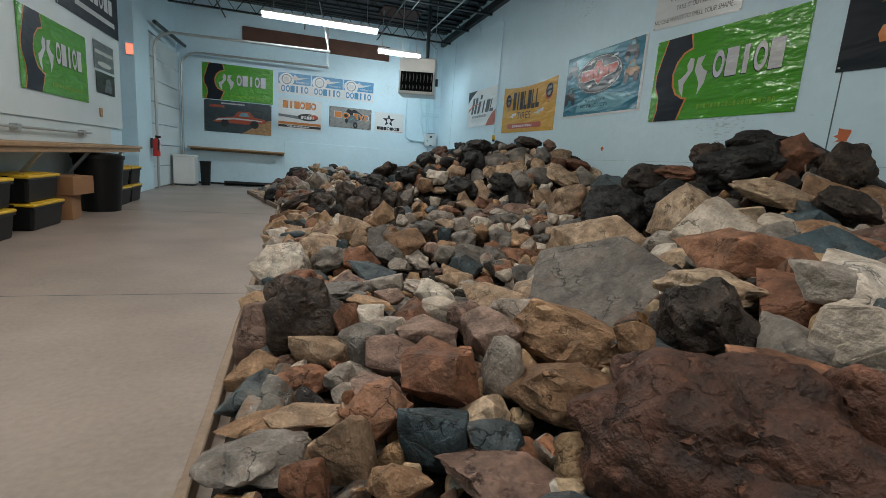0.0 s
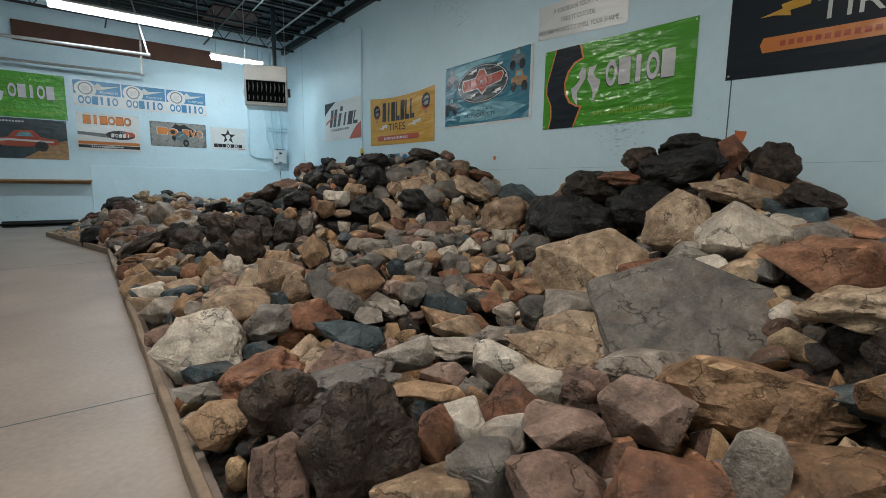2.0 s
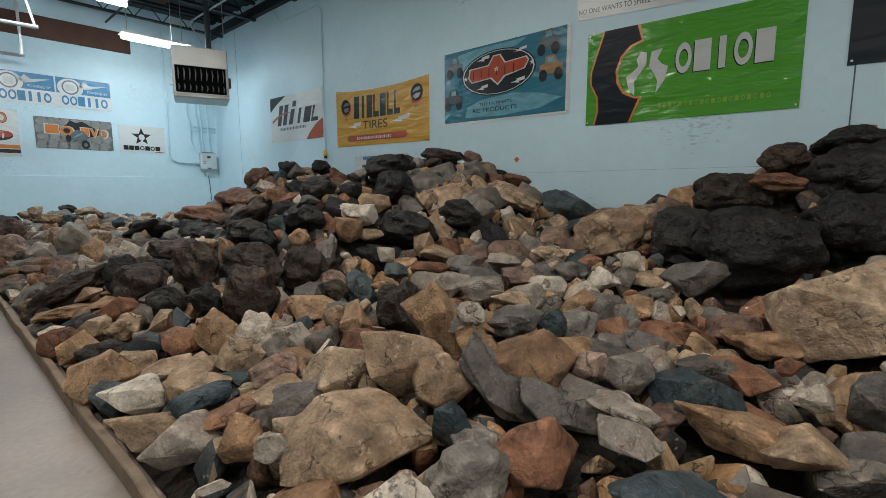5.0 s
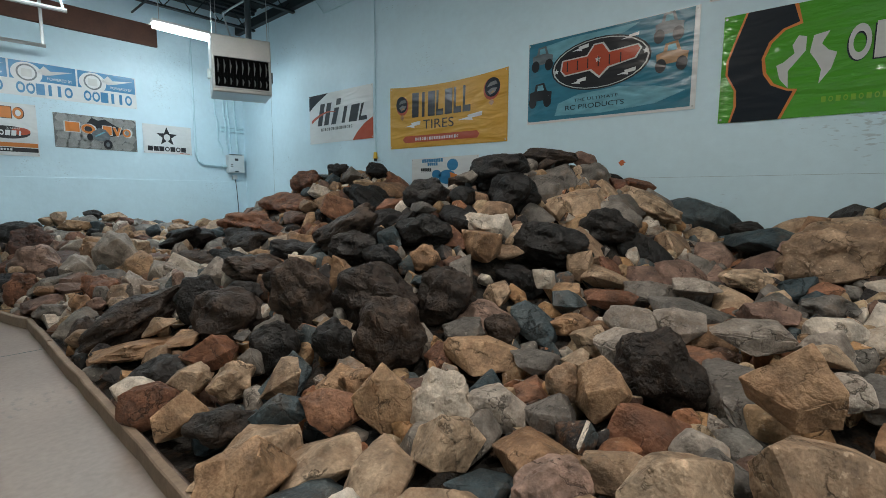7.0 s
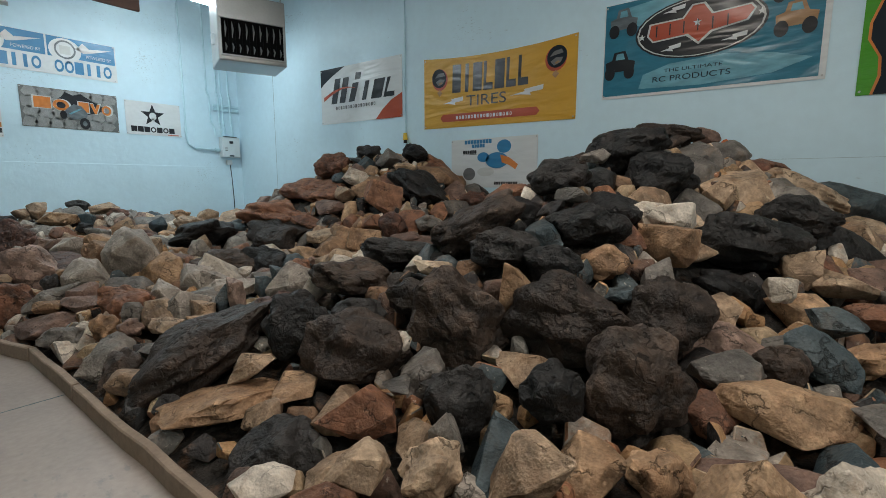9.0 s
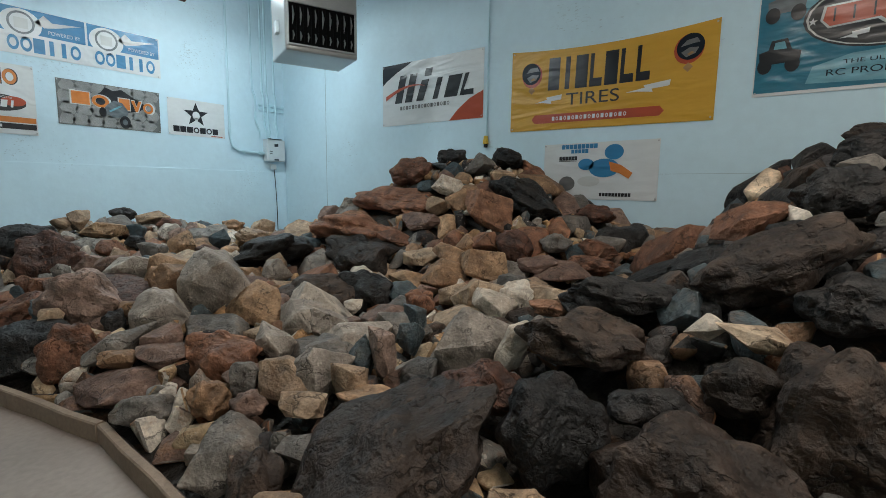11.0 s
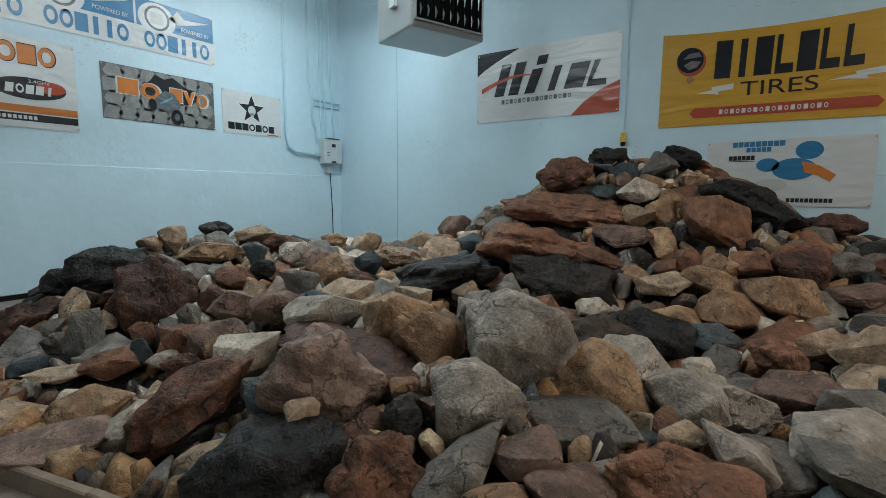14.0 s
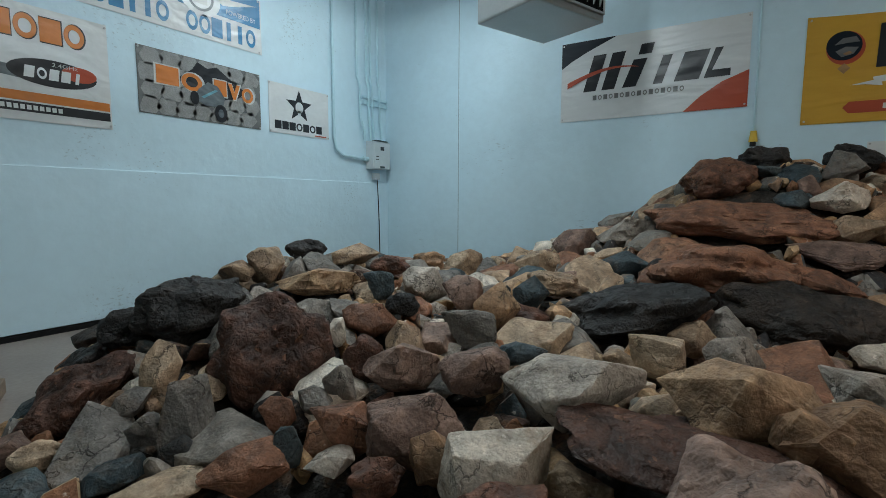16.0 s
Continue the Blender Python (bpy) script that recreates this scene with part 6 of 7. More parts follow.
rock("rock", "tan", -0.05, 7.45, 0.23, 0.12, 0.09, 0.08, -28, 4, -10)
rock("rock", "grey", -0.31, 13.81, 0.26, 0.12, 0.09, 0.22, -27, -6, 8, True)
rock("rock", "blue", 0.85, 9.48, 0.44, 0.08, 0.06, 0.10, -74, -5, 30)
rock("boulder", "rust", 2.16, 1.73, 0.88, 0.34, 0.23, 0.13, -65, 2, 4, True)
rock("rock", "white", 0.77, 2.29, 0.42, 0.14, 0.10, 0.10, -33, 3, 20)
rock("rock", "white", 0.97, 8.08, 0.74, 0.07, 0.05, 0.05, -62, 6, -15)
rock("boulder", "dark", 1.68, 7.35, 0.96, 0.28, 0.19, 0.15, -84, 1, -10, True)
rock("rock", "white", -0.24, 7.71, 0.16, 0.11, 0.08, 0.08, -21, -3, -15)
rock("rock", "grey", 0.03, 13.35, 0.35, 0.08, 0.06, 0.07, -40, -5, -0)
rock("rock", "ash", 0.84, 10.22, 0.38, 0.21, 0.14, 0.11, -77, -5, -0, True)
rock("rock", "rust", 1.38, 8.90, 0.60, 0.14, 0.10, 0.05, -90, -6, -0)
rock("rock", "gold", -0.57, 12.93, 0.14, 0.20, 0.14, 0.12, -18, -1, -10)
rock("rock", "gold", 0.87, 4.90, 0.64, 0.15, 0.10, 0.15, -54, 3, -0)
rock("rock", "pink", 0.31, 5.45, 0.32, 0.13, 0.09, 0.11, -32, 0, -20)
rock("rock", "tan", 1.40, 5.80, 0.47, 0.13, 0.09, 0.08, -84, 2, -0)
rock("rock", "ash", 1.70, 5.45, 0.55, 0.14, 0.10, 0.09, -91, -3, 5)
rock("rock", "ash", 0.87, 2.97, 0.36, 0.21, 0.13, 0.05, -46, -1, -0, True)
rock("rock", "blue", -0.26, 6.08, 0.17, 0.08, 0.06, 0.12, -13, -5, -25)
rock("rock", "gold", 1.07, 6.30, 0.35, 0.26, 0.17, 0.11, -70, 5, 5, True)
rock("rock", "grey", 0.14, 13.31, 0.41, 0.08, 0.06, 0.10, -43, 2, -0)
rock("rock", "pink", 1.13, 9.93, 0.38, 0.22, 0.15, 0.12, -85, 3, 8, True)
rock("rock", "grey", 0.23, 7.28, 0.30, 0.07, 0.05, 0.09, -36, -5, -0)
rock("rock", "blue", 0.66, 12.62, 0.54, 0.12, 0.08, 0.06, -66, -3, -0)
rock("rock", "gold", 2.12, 3.60, 0.41, 0.18, 0.12, 0.08, -91, -2, -0)
rock("rock", "ash", 1.07, 4.77, 0.59, 0.08, 0.06, 0.07, -59, 3, -0)
rock("rock", "white", 2.03, 7.07, 1.02, 0.16, 0.11, 0.09, -90, 0, -8)
rock("boulder", "lava", -0.51, 14.51, 0.25, 0.34, 0.23, 0.18, -17, -1, -42, True)
rock("rock", "pink", 0.38, 13.13, 0.47, 0.21, 0.15, 0.13, -51, 0, -0, True)
rock("rock", "tan", 1.05, 12.09, 0.51, 0.13, 0.09, 0.11, -81, 2, -0)
rock("rock", "white", 1.58, 9.44, 0.48, 0.18, 0.12, 0.10, -95, -2, 10)
rock("rock", "grey", 1.26, 4.63, 0.54, 0.17, 0.12, 0.10, -65, 5, -10)
rock("boulder", "umber", 0.91, 8.49, 0.62, 0.34, 0.23, 0.14, -52, -1, 8, True)
rock("boulder", "umber", 1.42, 7.94, 0.95, 0.35, 0.24, 0.16, -70, 4, -28, True)
rock("rock", "umber", 0.84, 6.77, 0.41, 0.23, 0.16, 0.25, -57, -1, -0, True)
rock("rock", "dark", 0.60, 7.02, 0.39, 0.14, 0.10, 0.14, -48, 4, -15)
rock("rock", "ash", 1.71, 5.69, 0.53, 0.17, 0.12, 0.09, -87, -5, -0)
rock("rock", "tan", -0.27, 14.15, 0.38, 0.09, 0.08, 0.19, -24, -3, 12)
rock("rock", "lava", 0.30, 13.30, 0.47, 0.11, 0.07, 0.14, -46, 0, -0)
rock("rock", "blue", 1.45, 4.51, 0.48, 0.09, 0.07, 0.10, -69, 6, -0)
rock("rock", "grey", 1.84, 7.49, 1.14, 0.11, 0.08, 0.05, -82, -2, -0)
rock("rock", "rust", 0.15, 7.67, 0.29, 0.17, 0.12, 0.11, -29, 4, -10)
rock("rock", "dark", 0.42, 7.34, 0.33, 0.16, 0.11, 0.17, -39, -3, -0)
rock("rock", "grey", 1.05, 9.73, 0.40, 0.20, 0.14, 0.10, -70, 3, -0, True)
rock("rock", "ash", 1.15, 2.09, 0.47, 0.21, 0.15, 0.09, -29, -2, -0, True)
rock("rock", "gold", -0.22, 6.40, 0.19, 0.19, 0.13, 0.14, -13, 3, -15)
rock("rock", "gold", 1.54, 6.01, 0.49, 0.13, 0.09, 0.08, -79, -2, -10)
rock("boulder", "lava", 0.16, 13.80, 0.44, 0.33, 0.22, 0.35, -36, 4, -25, True)
rock("rock", "white", -0.12, 4.14, 0.19, 0.26, 0.18, 0.25, -12, -6, -10, True)
rock("rock", "ash", 1.22, 2.97, 0.36, 0.13, 0.09, 0.05, -52, -6, 3)
rock("rock", "umber", 1.32, 6.32, 0.45, 0.12, 0.08, 0.10, -71, -6, -0)
rock("rock", "grey", 1.18, 6.51, 0.43, 0.14, 0.10, 0.08, -66, 3, -15)
rock("rock", "tan", 1.72, 9.59, 0.46, 0.25, 0.17, 0.19, -92, 6, -0, True)
rock("rock", "tan", 0.32, 5.90, 0.30, 0.14, 0.09, 0.13, -27, 3, -25)
rock("rock", "blue", 1.48, 6.20, 0.47, 0.17, 0.12, 0.10, -75, -2, 35)
rock("rock", "blue", 0.60, 3.65, 0.30, 0.23, 0.16, 0.08, -30, -6, 15, True)
rock("rock", "dark", 1.26, 8.49, 0.75, 0.27, 0.18, 0.11, -57, -6, 5, True)
rock("rock", "grey", 0.82, 13.01, 0.56, 0.15, 0.11, 0.12, -60, -3, -0)
rock("rock", "white", 0.39, 13.59, 0.55, 0.05, 0.04, 0.08, -43, -5, -0)
rock("rock", "white", 1.20, 10.37, 0.39, 0.08, 0.05, 0.05, -76, 6, -0)
rock("rock", "tan", 2.03, 9.41, 0.52, 0.22, 0.15, 0.08, -95, -4, -5, True)
rock("boulder", "white", 2.54, 2.24, 0.92, 0.31, 0.21, 0.21, -77, -6, 5, True)
rock("rock", "rust", 1.92, 4.35, 0.39, 0.15, 0.11, 0.10, -76, 5, 5)
rock("rock", "rust", 2.23, 4.03, 0.35, 0.22, 0.15, 0.10, -83, -4, 8, True)
rock("rock", "rust", 1.56, 10.04, 0.41, 0.15, 0.11, 0.10, -83, -2, 15)
rock("rock", "tan", 1.83, 9.12, 0.56, 0.17, 0.12, 0.06, -86, -4, -0)
rock("rock", "ash", 0.35, 9.62, 0.35, 0.16, 0.11, 0.14, -26, -4, -0)
rock("rock", "dark", 2.10, 7.70, 1.25, 0.23, 0.16, 0.15, -78, 0, -10, True)
rock("rock", "blue", 1.77, 6.13, 0.56, 0.12, 0.09, 0.08, -78, -5, -0)
rock("rock", "tan", 1.58, 12.00, 0.49, 0.13, 0.09, 0.11, -85, 6, -0)
rock("rock", "tan", 1.57, 4.85, 0.57, 0.12, 0.08, 0.05, -63, 5, -0)
rock("rock", "umber", 1.32, 6.79, 0.56, 0.23, 0.16, 0.22, -62, -3, -0, True)
rock("rock", "rust", 1.98, 5.94, 0.57, 0.17, 0.12, 0.07, -82, -1, -0)
rock("boulder", "dark", 0.07, 14.46, 0.62, 0.33, 0.23, 0.23, -28, -1, -10, True)
rock("rock", "rust", 0.62, 13.54, 0.58, 0.18, 0.12, 0.10, -48, -1, 10)
rock("rock", "tan", 1.78, 9.84, 0.46, 0.14, 0.10, 0.10, -87, -5, -0)
rock("boulder", "ash", 1.85, 2.86, 0.46, 0.28, 0.19, 0.16, -62, -5, -20, True)
rock("rock", "dark", -0.17, 14.75, 0.52, 0.15, 0.10, 0.13, -21, 1, -10)
rock("rock", "white", 1.77, 9.34, 0.52, 0.16, 0.11, 0.13, -81, 5, -0)
rock("rock", "tan", 1.22, 3.37, 0.31, 0.16, 0.11, 0.08, -45, 2, -5)
rock("rock", "grey", 0.29, 4.17, 0.30, 0.17, 0.12, 0.13, -20, -5, -20)
rock("rock", "tan", 0.87, 5.69, 0.43, 0.09, 0.06, 0.10, -40, 1, -0)
rock("rock", "grey", 2.13, 9.56, 0.54, 0.16, 0.11, 0.07, -92, 6, -0)
rock("rock", "rust", 0.55, 4.04, 0.33, 0.18, 0.13, 0.13, -26, 2, -0)
rock("boulder", "dark", 2.72, 7.20, 1.25, 0.29, 0.20, 0.21, -88, 4, -0, True)
rock("rock", "grey", 2.25, 5.81, 0.60, 0.16, 0.11, 0.08, -85, 5, -0)
rock("rock", "gold", 1.12, 12.99, 0.62, 0.14, 0.10, 0.17, -63, -3, -0)
rock("rock", "pink", -0.26, 4.71, 0.17, 0.11, 0.08, 0.07, -7, 0, -20)
rock("rock", "rust", 1.99, 8.07, 1.11, 0.22, 0.15, 0.09, -71, -4, -25, True)
rock("rock", "dark", 0.82, 13.48, 0.64, 0.11, 0.08, 0.08, -51, 0, -0)
rock("boulder", "dark", 2.92, 3.79, 0.85, 0.40, 0.27, 0.32, -88, -5, -0, True)
rock("rock", "ash", 1.60, 5.12, 0.59, 0.17, 0.12, 0.08, -59, -4, -0)
rock("rock", "ash", 2.52, 5.57, 0.62, 0.17, 0.12, 0.07, -89, -5, -0)
rock("boulder", "umber", 2.30, 11.52, 0.52, 0.52, 0.35, 0.28, -93, 6, 5, True)
rock("rock", "grey", 1.69, 3.16, 0.38, 0.10, 0.07, 0.11, -55, 2, -0)
rock("boulder", "dark", 1.74, 12.41, 0.53, 0.56, 0.35, 0.19, -78, -4, -15, True)
rock("rock", "grey", 2.68, 4.09, 0.63, 0.23, 0.16, 0.12, -83, 0, -10, True)
rock("rock", "white", 1.97, 4.82, 0.56, 0.13, 0.09, 0.10, -67, -5, -0)
rock("rock", "grey", 2.45, 4.29, 0.51, 0.15, 0.11, 0.07, -79, -3, -10)
rock("rock", "tan", 2.28, 6.04, 0.66, 0.21, 0.15, 0.08, -81, -5, 4, True)
rock("rock", "blue", 1.74, 10.36, 0.41, 0.18, 0.12, 0.10, -78, 4, -0)
rock("rock", "tan", 2.89, 5.33, 0.66, 0.19, 0.13, 0.08, -93, 0, -0)
rock("rock", "white", 1.63, 3.36, 0.36, 0.09, 0.06, 0.06, -51, -3, -0)
rock("rock", "grey", 2.60, 7.63, 1.42, 0.12, 0.08, 0.06, -81, 2, -0)
rock("rock", "pink", 1.19, 13.27, 0.67, 0.14, 0.09, 0.12, -59, -2, -0)
rock("boulder", "dark", 2.87, 7.47, 1.49, 0.33, 0.23, 0.19, -84, 1, -10, True)
rock("boulder", "gold", 0.73, 14.11, 0.74, 0.28, 0.18, 0.10, -41, 3, -3, True)
rock("boulder", "dark", 1.63, 10.72, 0.37, 0.30, 0.20, 0.22, -71, 5, 10, True)
rock("rock", "ash", 1.44, 11.77, 0.45, 0.16, 0.11, 0.13, -66, 3, 5)
rock("rock", "ash", 0.78, 9.82, 0.38, 0.26, 0.18, 0.10, -31, 6, -10, True)
rock("rock", "tan", 0.43, 14.55, 0.80, 0.12, 0.09, 0.07, -32, 0, -0)
rock("rock", "blue", 0.93, 13.76, 0.71, 0.10, 0.07, 0.10, -48, -5, -0)
rock("rock", "blue", 1.49, 12.93, 0.66, 0.12, 0.08, 0.12, -67, 0, -0)
rock("rock", "white", 2.37, 4.61, 0.59, 0.13, 0.09, 0.10, -73, -4, -0)
rock("rock", "dark", 1.22, 7.64, 0.85, 0.22, 0.15, 0.12, -47, 5, -0, True)
rock("rock", "tan", 2.25, 6.29, 0.75, 0.12, 0.08, 0.14, -77, 4, 30)
rock("boulder", "rust", 2.62, 11.38, 0.72, 0.31, 0.19, 0.10, -95, -6, 10, True)
rock("rock", "tan", 2.71, 2.75, 0.92, 0.25, 0.18, 0.24, -70, -6, -45, True)
rock("rock", "tan", 0.57, 14.44, 0.83, 0.12, 0.09, 0.12, -35, 0, -0)
rock("rock", "pink", 2.03, 5.09, 0.61, 0.14, 0.10, 0.08, -63, -3, -0)
rock("rock", "pink", 2.61, 9.62, 0.62, 0.20, 0.14, 0.09, -91, -5, -0, True)
rock("boulder", "gold", 2.37, 10.02, 0.57, 0.29, 0.20, 0.19, -85, 0, 25, True)
rock("boulder", "tan", 2.34, 3.21, 0.64, 0.44, 0.30, 0.23, -60, 2, -14, True)
rock("rock", "ash", 1.24, 13.60, 0.69, 0.18, 0.12, 0.13, -54, 0, 15)
rock("boulder", "pink", 2.87, 11.24, 0.90, 0.30, 0.17, 0.09, -97, 5, 4, True)
rock("rock", "gold", 2.18, 10.28, 0.50, 0.23, 0.16, 0.13, -81, -4, 5, True)
rock("rock", "rust", 1.86, 3.47, 0.40, 0.06, 0.04, 0.05, -52, -4, -0)
rock("rock", "grey", 2.35, 4.87, 0.63, 0.15, 0.10, 0.08, -69, -6, -0)
rock("boulder", "dark", 2.32, 6.58, 0.86, 0.35, 0.24, 0.18, -73, -6, 8, True)
rock("rock", "umber", 3.59, 2.23, 1.13, 0.23, 0.16, 0.11, -80, -1, 20, True)
rock("rock", "lava", 2.99, 9.32, 0.60, 0.23, 0.16, 0.10, -95, -4, -0, True)
rock("boulder", "rust", 3.14, 8.66, 0.68, 0.42, 0.29, 0.25, -93, -5, -25, True)
rock("rock", "white", 2.71, 4.54, 0.70, 0.08, 0.05, 0.06, -76, -5, -0)
rock("rock", "tan", 1.85, 12.89, 0.66, 0.24, 0.17, 0.10, -70, -4, 5, True)
rock("rock", "gold", 2.02, 10.60, 0.44, 0.17, 0.12, 0.09, -75, -6, -0)
rock("rock", "gold", 1.02, 4.39, 0.43, 0.23, 0.16, 0.16, -30, 2, 5, True)
rock("rock", "tan", 3.09, 11.14, 1.06, 0.20, 0.14, 0.11, -98, -2, -0)
rock("boulder", "dark", 3.15, 4.31, 0.86, 0.28, 0.19, 0.26, -80, -4, -0, True)
rock("rock", "pink", 2.63, 9.41, 0.58, 0.25, 0.16, 0.08, -82, 4, -0, True)
rock("rock", "grey", 3.79, 6.88, 1.44, 0.20, 0.14, 0.15, -92, -1, 20)
rock("rock", "lava", 2.73, 9.92, 0.73, 0.20, 0.14, 0.18, -87, 4, -0)
rock("rock", "gold", 2.45, 10.44, 0.62, 0.23, 0.16, 0.11, -79, -4, 20, True)
rock("rock", "grey", 3.02, 9.69, 0.76, 0.18, 0.13, 0.10, -90, -1, -0)
rock("rock", "dark", 2.90, 6.33, 0.99, 0.26, 0.18, 0.17, -78, 0, 10, True)
rock("rock", "lava", 1.38, 14.05, 0.77, 0.16, 0.11, 0.08, -50, -5, -0)
rock("rock", "rust", 3.32, 9.41, 0.71, 0.23, 0.16, 0.11, -94, 3, -0, True)
rock("rock", "white", 1.95, 11.13, 0.44, 0.14, 0.10, 0.08, -67, 4, -0)
rock("rock", "rust", 2.69, 10.21, 0.75, 0.16, 0.11, 0.11, -83, 2, -0)
rock("boulder", "tan", 3.55, 2.73, 1.18, 0.35, 0.20, 0.11, -74, 2, 10, True)
rock("boulder", "blue", 3.83, 5.34, 0.84, 0.36, 0.25, 0.15, -92, 0, -0, True)
rock("rock", "dark", 1.08, 14.63, 0.88, 0.17, 0.12, 0.09, -40, 2, -0)
rock("boulder", "rust", 2.74, 12.22, 0.84, 0.32, 0.22, 0.15, -83, -1, -10, True)
rock("boulder", "umber", 3.77, 7.40, 1.66, 0.34, 0.21, 0.12, -86, -5, 5, True)
rock("rock", "tan", 2.40, 10.76, 0.59, 0.21, 0.15, 0.10, -74, -6, -0, True)
rock("rock", "tan", 1.34, 14.36, 0.84, 0.19, 0.13, 0.09, -46, 0, -0)
rock("rock", "pink", 4.03, 7.11, 1.62, 0.13, 0.09, 0.10, -90, -4, 20)
rock("boulder", "rust", 3.21, 11.85, 1.09, 0.74, 0.37, 0.18, -89, 3, 3, True)
rock("boulder", "tan", 3.15, 4.89, 0.80, 0.38, 0.26, 0.28, -73, 5, -20, True)
rock("boulder", "dark", 3.20, 3.29, 1.01, 0.32, 0.22, 0.22, -65, -6, -0, True)
rock("rock", "grey", 1.63, 4.49, 0.42, 0.20, 0.14, 0.12, -38, -1, -35)
rock("rock", "tan", 2.84, 6.80, 1.12, 0.13, 0.09, 0.11, -72, -5, -0)
rock("rock", "rust", 2.10, 4.13, 0.36, 0.22, 0.15, 0.08, -46, 6, 3, True)
rock("rock", "white", 1.88, 6.37, 0.67, 0.08, 0.06, 0.07, -45, -6, -0)
rock("rock", "gold", 3.73, 8.83, 0.78, 0.16, 0.11, 0.11, -91, -5, -0)
rock("rock", "umber", 4.22, 2.68, 1.40, 0.20, 0.14, 0.22, -76, 3, -0, True)
rock("boulder", "rust", 3.15, 10.51, 1.02, 0.36, 0.24, 0.25, -80, 2, 40, True)
rock("rock", "rust", 4.04, 2.99, 1.51, 0.16, 0.12, 0.18, -72, -3, -0)
rock("rock", "ash", 1.76, 4.82, 0.55, 0.16, 0.11, 0.10, -36, 6, -0)
rock("boulder", "umber", 1.30, 10.93, 0.39, 0.33, 0.23, 0.16, -30, 5, -0, True)
rock("boulder", "dark", 3.83, 3.33, 1.37, 0.41, 0.28, 0.23, -68, 3, -15, True)
rock("rock", "white", 2.09, 4.64, 0.53, 0.12, 0.09, 0.08, -41, 2, -15)
rock("boulder", "tan", 3.85, 6.34, 1.15, 0.36, 0.25, 0.14, -81, -2, 25, True)
rock("rock", "dark", 4.36, 5.56, 0.91, 0.16, 0.11, 0.10, -90, -6, -0)
rock("boulder", "dark", 3.64, 10.30, 1.15, 0.49, 0.33, 0.22, -83, 0, 25, True)
rock("rock", "lava", 3.98, 9.67, 0.99, 0.22, 0.15, 0.12, -90, -6, -0, True)
rock("boulder", "ash", 3.23, 12.67, 0.97, 0.34, 0.23, 0.17, -78, 4, -10, True)
rock("boulder", "rust", 2.56, 11.86, 0.75, 0.57, 0.39, 0.23, -61, -4, 5, True)
rock("boulder", "dark", 4.08, 3.34, 1.59, 0.30, 0.21, 0.14, -69, -5, -0, True)
rock("rock", "white", 2.08, 6.98, 0.98, 0.18, 0.12, 0.11, -41, -4, -10)
rock("rock", "tan", 2.84, 13.42, 0.67, 0.24, 0.17, 0.14, -68, -1, -0, True)
rock("boulder", "rust", 3.64, 3.77, 1.28, 0.27, 0.16, 0.09, -62, 0, 3, True)
rock("rock", "pink", 3.16, 13.17, 0.79, 0.24, 0.17, 0.21, -72, -6, -0, True)
rock("rock", "gold", 2.34, 14.35, 0.68, 0.18, 0.12, 0.10, -55, 3, -0)
rock("boulder", "blue", 4.53, 6.02, 0.99, 0.40, 0.28, 0.21, -85, 5, 20, True)
rock("boulder", "umber", 3.57, 4.05, 1.18, 0.33, 0.23, 0.19, -59, -5, -0, True)
rock("rock", "white", 3.33, 11.20, 1.29, 0.21, 0.15, 0.12, -72, -5, -5, True)
rock("rock", "umber", 3.95, 3.76, 1.48, 0.22, 0.15, 0.15, -64, -5, -0, True)
rock("rock", "tan", 2.68, 14.17, 0.61, 0.21, 0.15, 0.15, -59, -5, -15, True)
rock("rock", "blue", 3.29, 11.47, 1.27, 0.15, 0.11, 0.09, -69, 5, -0)
rock("rock", "grey", 3.88, 11.12, 1.56, 0.19, 0.13, 0.15, -75, 1, -0)
rock("rock", "dark", 4.35, 11.03, 1.65, 0.24, 0.17, 0.14, -77, -1, 15, True)
rock("boulder", "lava", 3.64, 12.04, 1.46, 0.32, 0.22, 0.21, -65, -2, -10, True)
rock("rock", "dark", 4.07, 11.71, 1.66, 0.23, 0.16, 0.15, -70, 5, -0, True)


def free(x, y, r, k=0.72):
    p = np.array(PLACED[:]) if len(PLACED) < 5 else ARRAY.upto(PLACED)
    return bool(np.all((p[:, 0] - x) ** 2 + (p[:, 1] - y) ** 2 > (k * (r + p[:, 2])) ** 2))


class Growing:
    """The stones laid so far, as one array."""

    def __init__(self):
        self.a, self.n = np.zeros((16000, 3)), 0

    def upto(self, rows):
        for row in rows[self.n:]:
            self.a[self.n] = row
            self.n += 1
        return self.a[:self.n]


ARRAY = Growing()


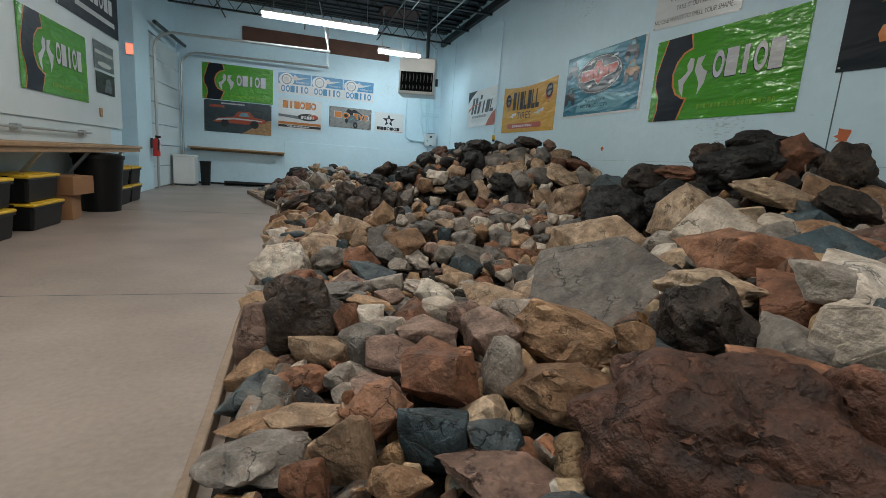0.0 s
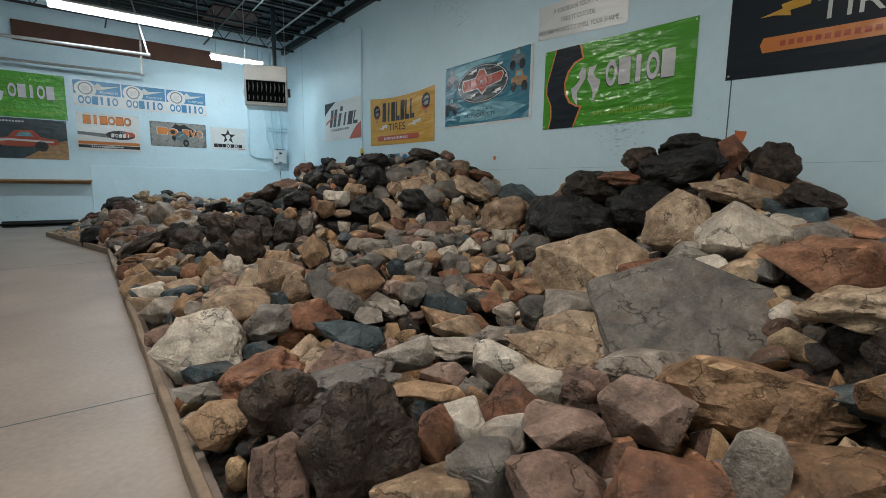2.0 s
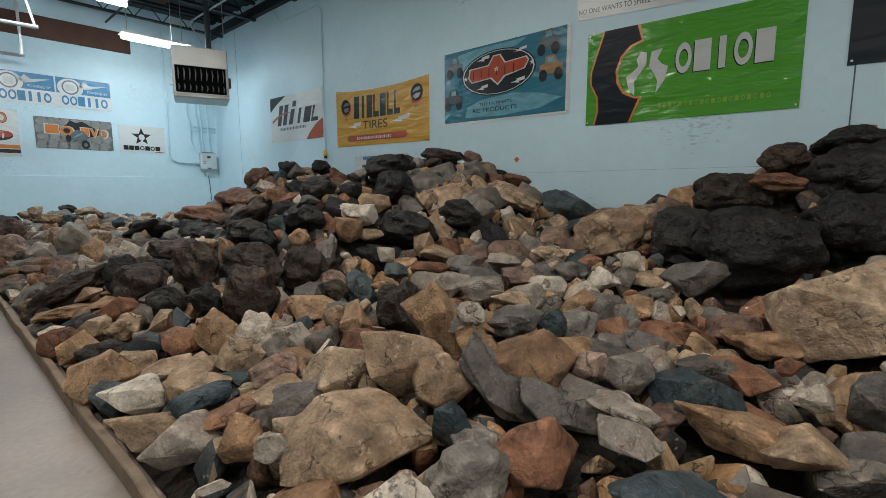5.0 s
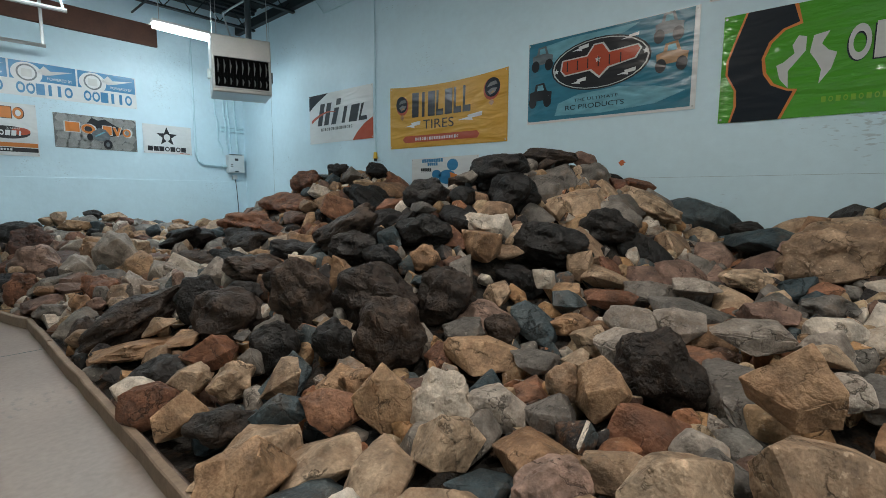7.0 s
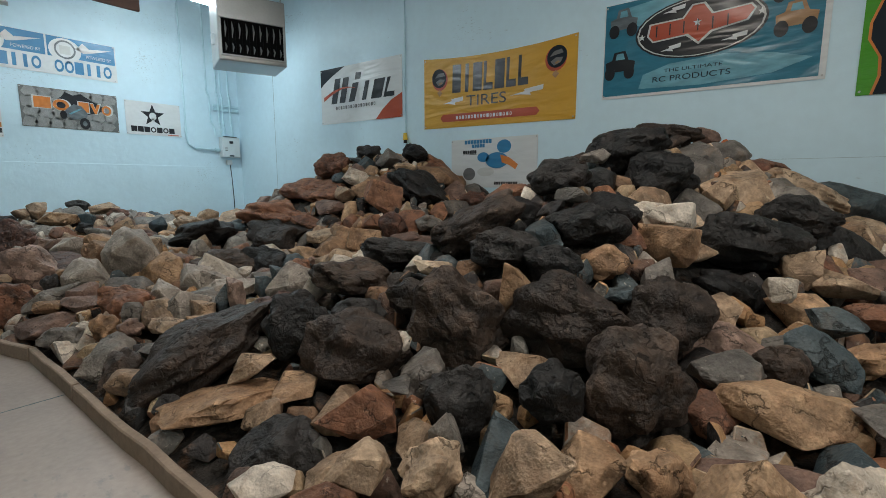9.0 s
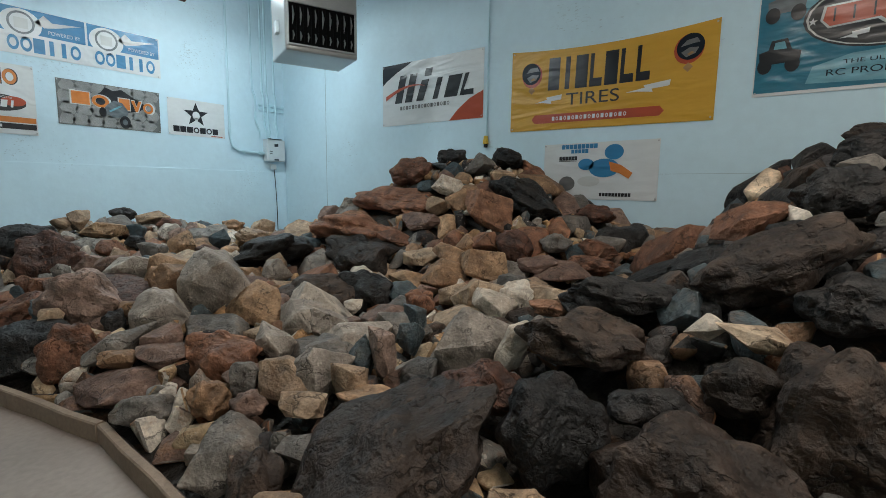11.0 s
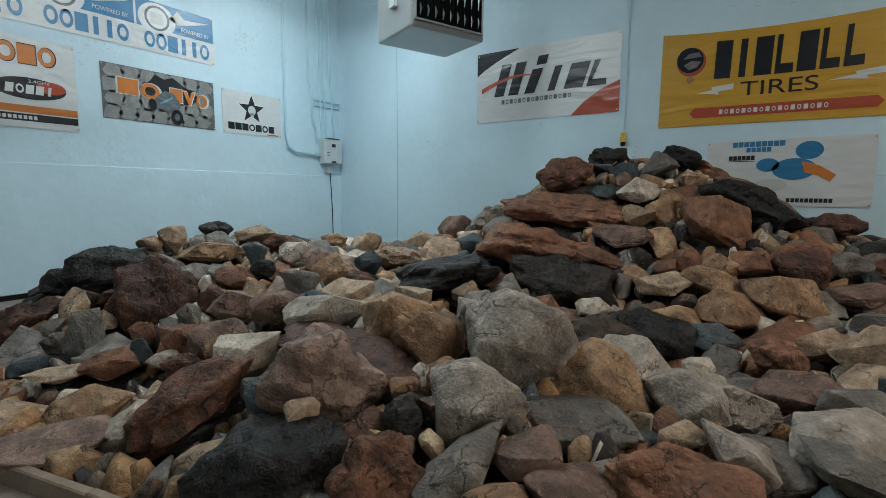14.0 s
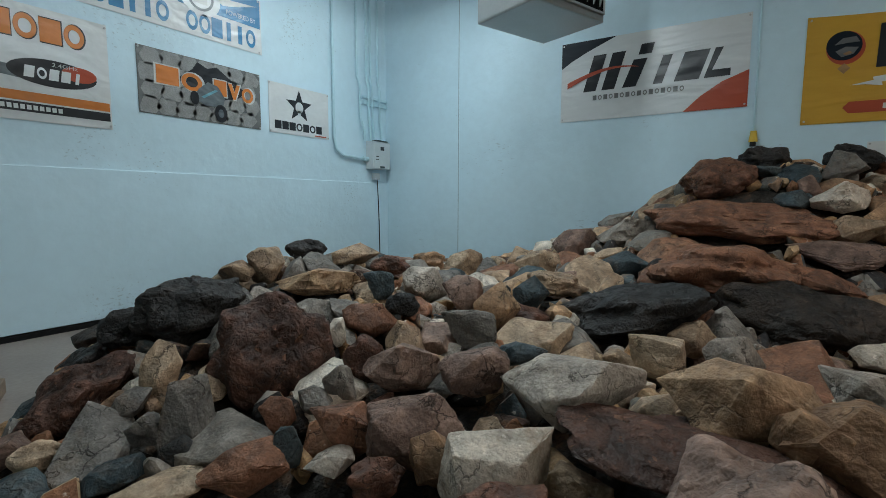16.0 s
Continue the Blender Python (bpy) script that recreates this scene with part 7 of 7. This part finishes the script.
# flat rusty plates lying on the slope of the corner heap
for x, y, a, kind in ((4.0, 11.0, 0.36, "rust"), (3.6, 11.5, 0.34, "rust"), (4.2, 11.6, 0.30, "pink"), (3.9, 12.1, 0.36, "rust"), (4.3, 12.5, 0.34, "tan"), (3.5, 12.6, 0.28, "rust"), (4.7, 12.8, 0.34, "dark"),
                      (4.0, 13.0, 0.26, "grey"), (4.6, 10.8, 0.34, "rust"), (4.2, 10.4, 0.30, "gold"), (3.7, 10.3, 0.30, "gold"), (3.2, 10.8, 0.27, "grey"), (4.9, 10.2, 0.32, "dark"), (3.1, 11.7, 0.30, "rust")):
    if free(x, y, a, 0.55):
        lie = slope(x, y).to_track_quat("Z", "Y").to_matrix().to_4x4() @ pose(0, 0, 0, rocks.gauss(0, 6), rocks.gauss(0, 6), rocks.uniform(0, 360))
        set_stone("rock", kind, x, y, a, Matrix.Translation((x, y, ground_height(x, y) - 0.02)) @ lie @ Matrix.Diagonal((a * 1.15, a * 0.8, a * 0.35, 1)))

MEDIUM = []
for k in range(24):
    bm = hull_shape(300 + k, 12 + k % 6 * 2, 0.05 + 0.03 * (k % 3), 1, 1, 0.03)
    bm.verts.ensure_lookup_table()
    MEDIUM.append((np.array([v.co for v in bm.verts]), np.array([[v.index for v in f.verts] for f in bm.faces])))
    bm.free()
SMALL = []
for k in range(20):
    bm = hull_shape(200 + k, 10 + k % 4 * 2, 0.10, 1, 0, 0.03)
    bm.verts.ensure_lookup_table()
    SMALL.append((np.array([v.co for v in bm.verts]), np.array([[v.index for v in f.verts] for f in bm.faces])))
    bm.free()


def joined(name, spots, shapes, material, label):
    """Many stones in one mesh: spots are (x, y, z, size, 3 by 3 turn)."""
    verts, faces, base = [], [], 0
    for x, y, z, m in spots:
        co, fs = rocks.choice(shapes)
        verts.append(co @ m.T + np.array((x, y, z)))
        faces.append(fs + base)
        base += len(co)
    if not verts:
        return
    me = bpy.data.meshes.new(name)
    me.from_pydata(np.concatenate(verts), [], np.concatenate(faces).tolist())
    me.polygons.foreach_set("use_smooth", [True] * len(me.polygons))
    me.set_sharp_from_angle(angle=radians(32))
    me.materials.append(material)
    tagged(new(name, me), label, "rocks", kind="stuff")


# medium stones between them, largest first
HEAPS, singles = {k: [] for k in ROCK}, 0
for radius, tries in ((0.26, 500), (0.20, 1400), (0.155, 2600), (0.12, 4200)):
    for _ in range(tries):
        y = rocks.uniform(-1.5, Y_BACK - 0.3)
        x = rocks.uniform(edge(y) + radius * 0.9, X_RIGHT - 0.15)
        r = radius * rocks.uniform(0.85, 1.12)
        if not free(x, y, r, 0.60):
            continue
        a, b, c = r * rocks.uniform(0.9, 1.4), r * rocks.uniform(0.7, 1.0), r * rocks.uniform(0.4, 0.85)
        tilt = slope(x, y).to_track_quat("Z", "Y").to_matrix() @ pose(0, 0, 0, rocks.gauss(0, 16), rocks.gauss(0, 16), rocks.uniform(0, 360)).to_3x3()
        px, z, kind = min(x, X_RIGHT - 0.02 - a), max(ground_height(x, y) - 0.03 - c * 0.75, c * 0.5), kind_at(x, y)
        if x - edge(y) < 2.3 and 0.3 < y < 15 and singles < 290:
            singles += 1
            set_stone("stone", kind, x, y, max(a, b), Matrix.Translation((px, y, z)) @ tilt.to_4x4() @ Matrix.Diagonal((a, b, c, 1)))
            continue
        HEAPS[kind].append((px, y, z, np.array(tilt) @ np.diag((a, b, c))))
        PLACED.append((x, y, max(a, b)))
for k, spots in HEAPS.items():
    joined("loose_rocks", spots, MEDIUM, ROCK[k], LOOK[k].replace(" rock", " rocks") + " filling the heap")

# small rubble that fills the gaps
for wanted, material, label, tries in ((False, RUBBLE, "loose small mixed brown and grey stones between the rocks", 18000), (True, DARK_RUBBLE, "loose small black and brown stones between the dark rocks", 12000)):
    spots, near = [], []
    for _ in range(tries):
        y = rocks.uniform(-1.5, Y_BACK - 0.12)
        x = rocks.uniform(edge(y) + 0.05, X_RIGHT - 0.1)
        if (rocks.random() < darkness(x, y)) != wanted:
            continue
        r = rocks.uniform(0.045, 0.10)
        if not free(x, y, r, 0.52):
            continue
        PLACED.append((x, y, r))
        turn = pose(0, 0, 0, rocks.uniform(0, 360), rocks.uniform(0, 360), rocks.uniform(0, 360)).to_3x3()
        spots.append((x, y, max(ground_height(x, y) - 0.10 - 0.3 * r, 0.5 * r), np.array(turn) @ np.diag((1.3 * r, r, 0.75 * r))))
    joined("rubble", spots, SMALL, material, label)
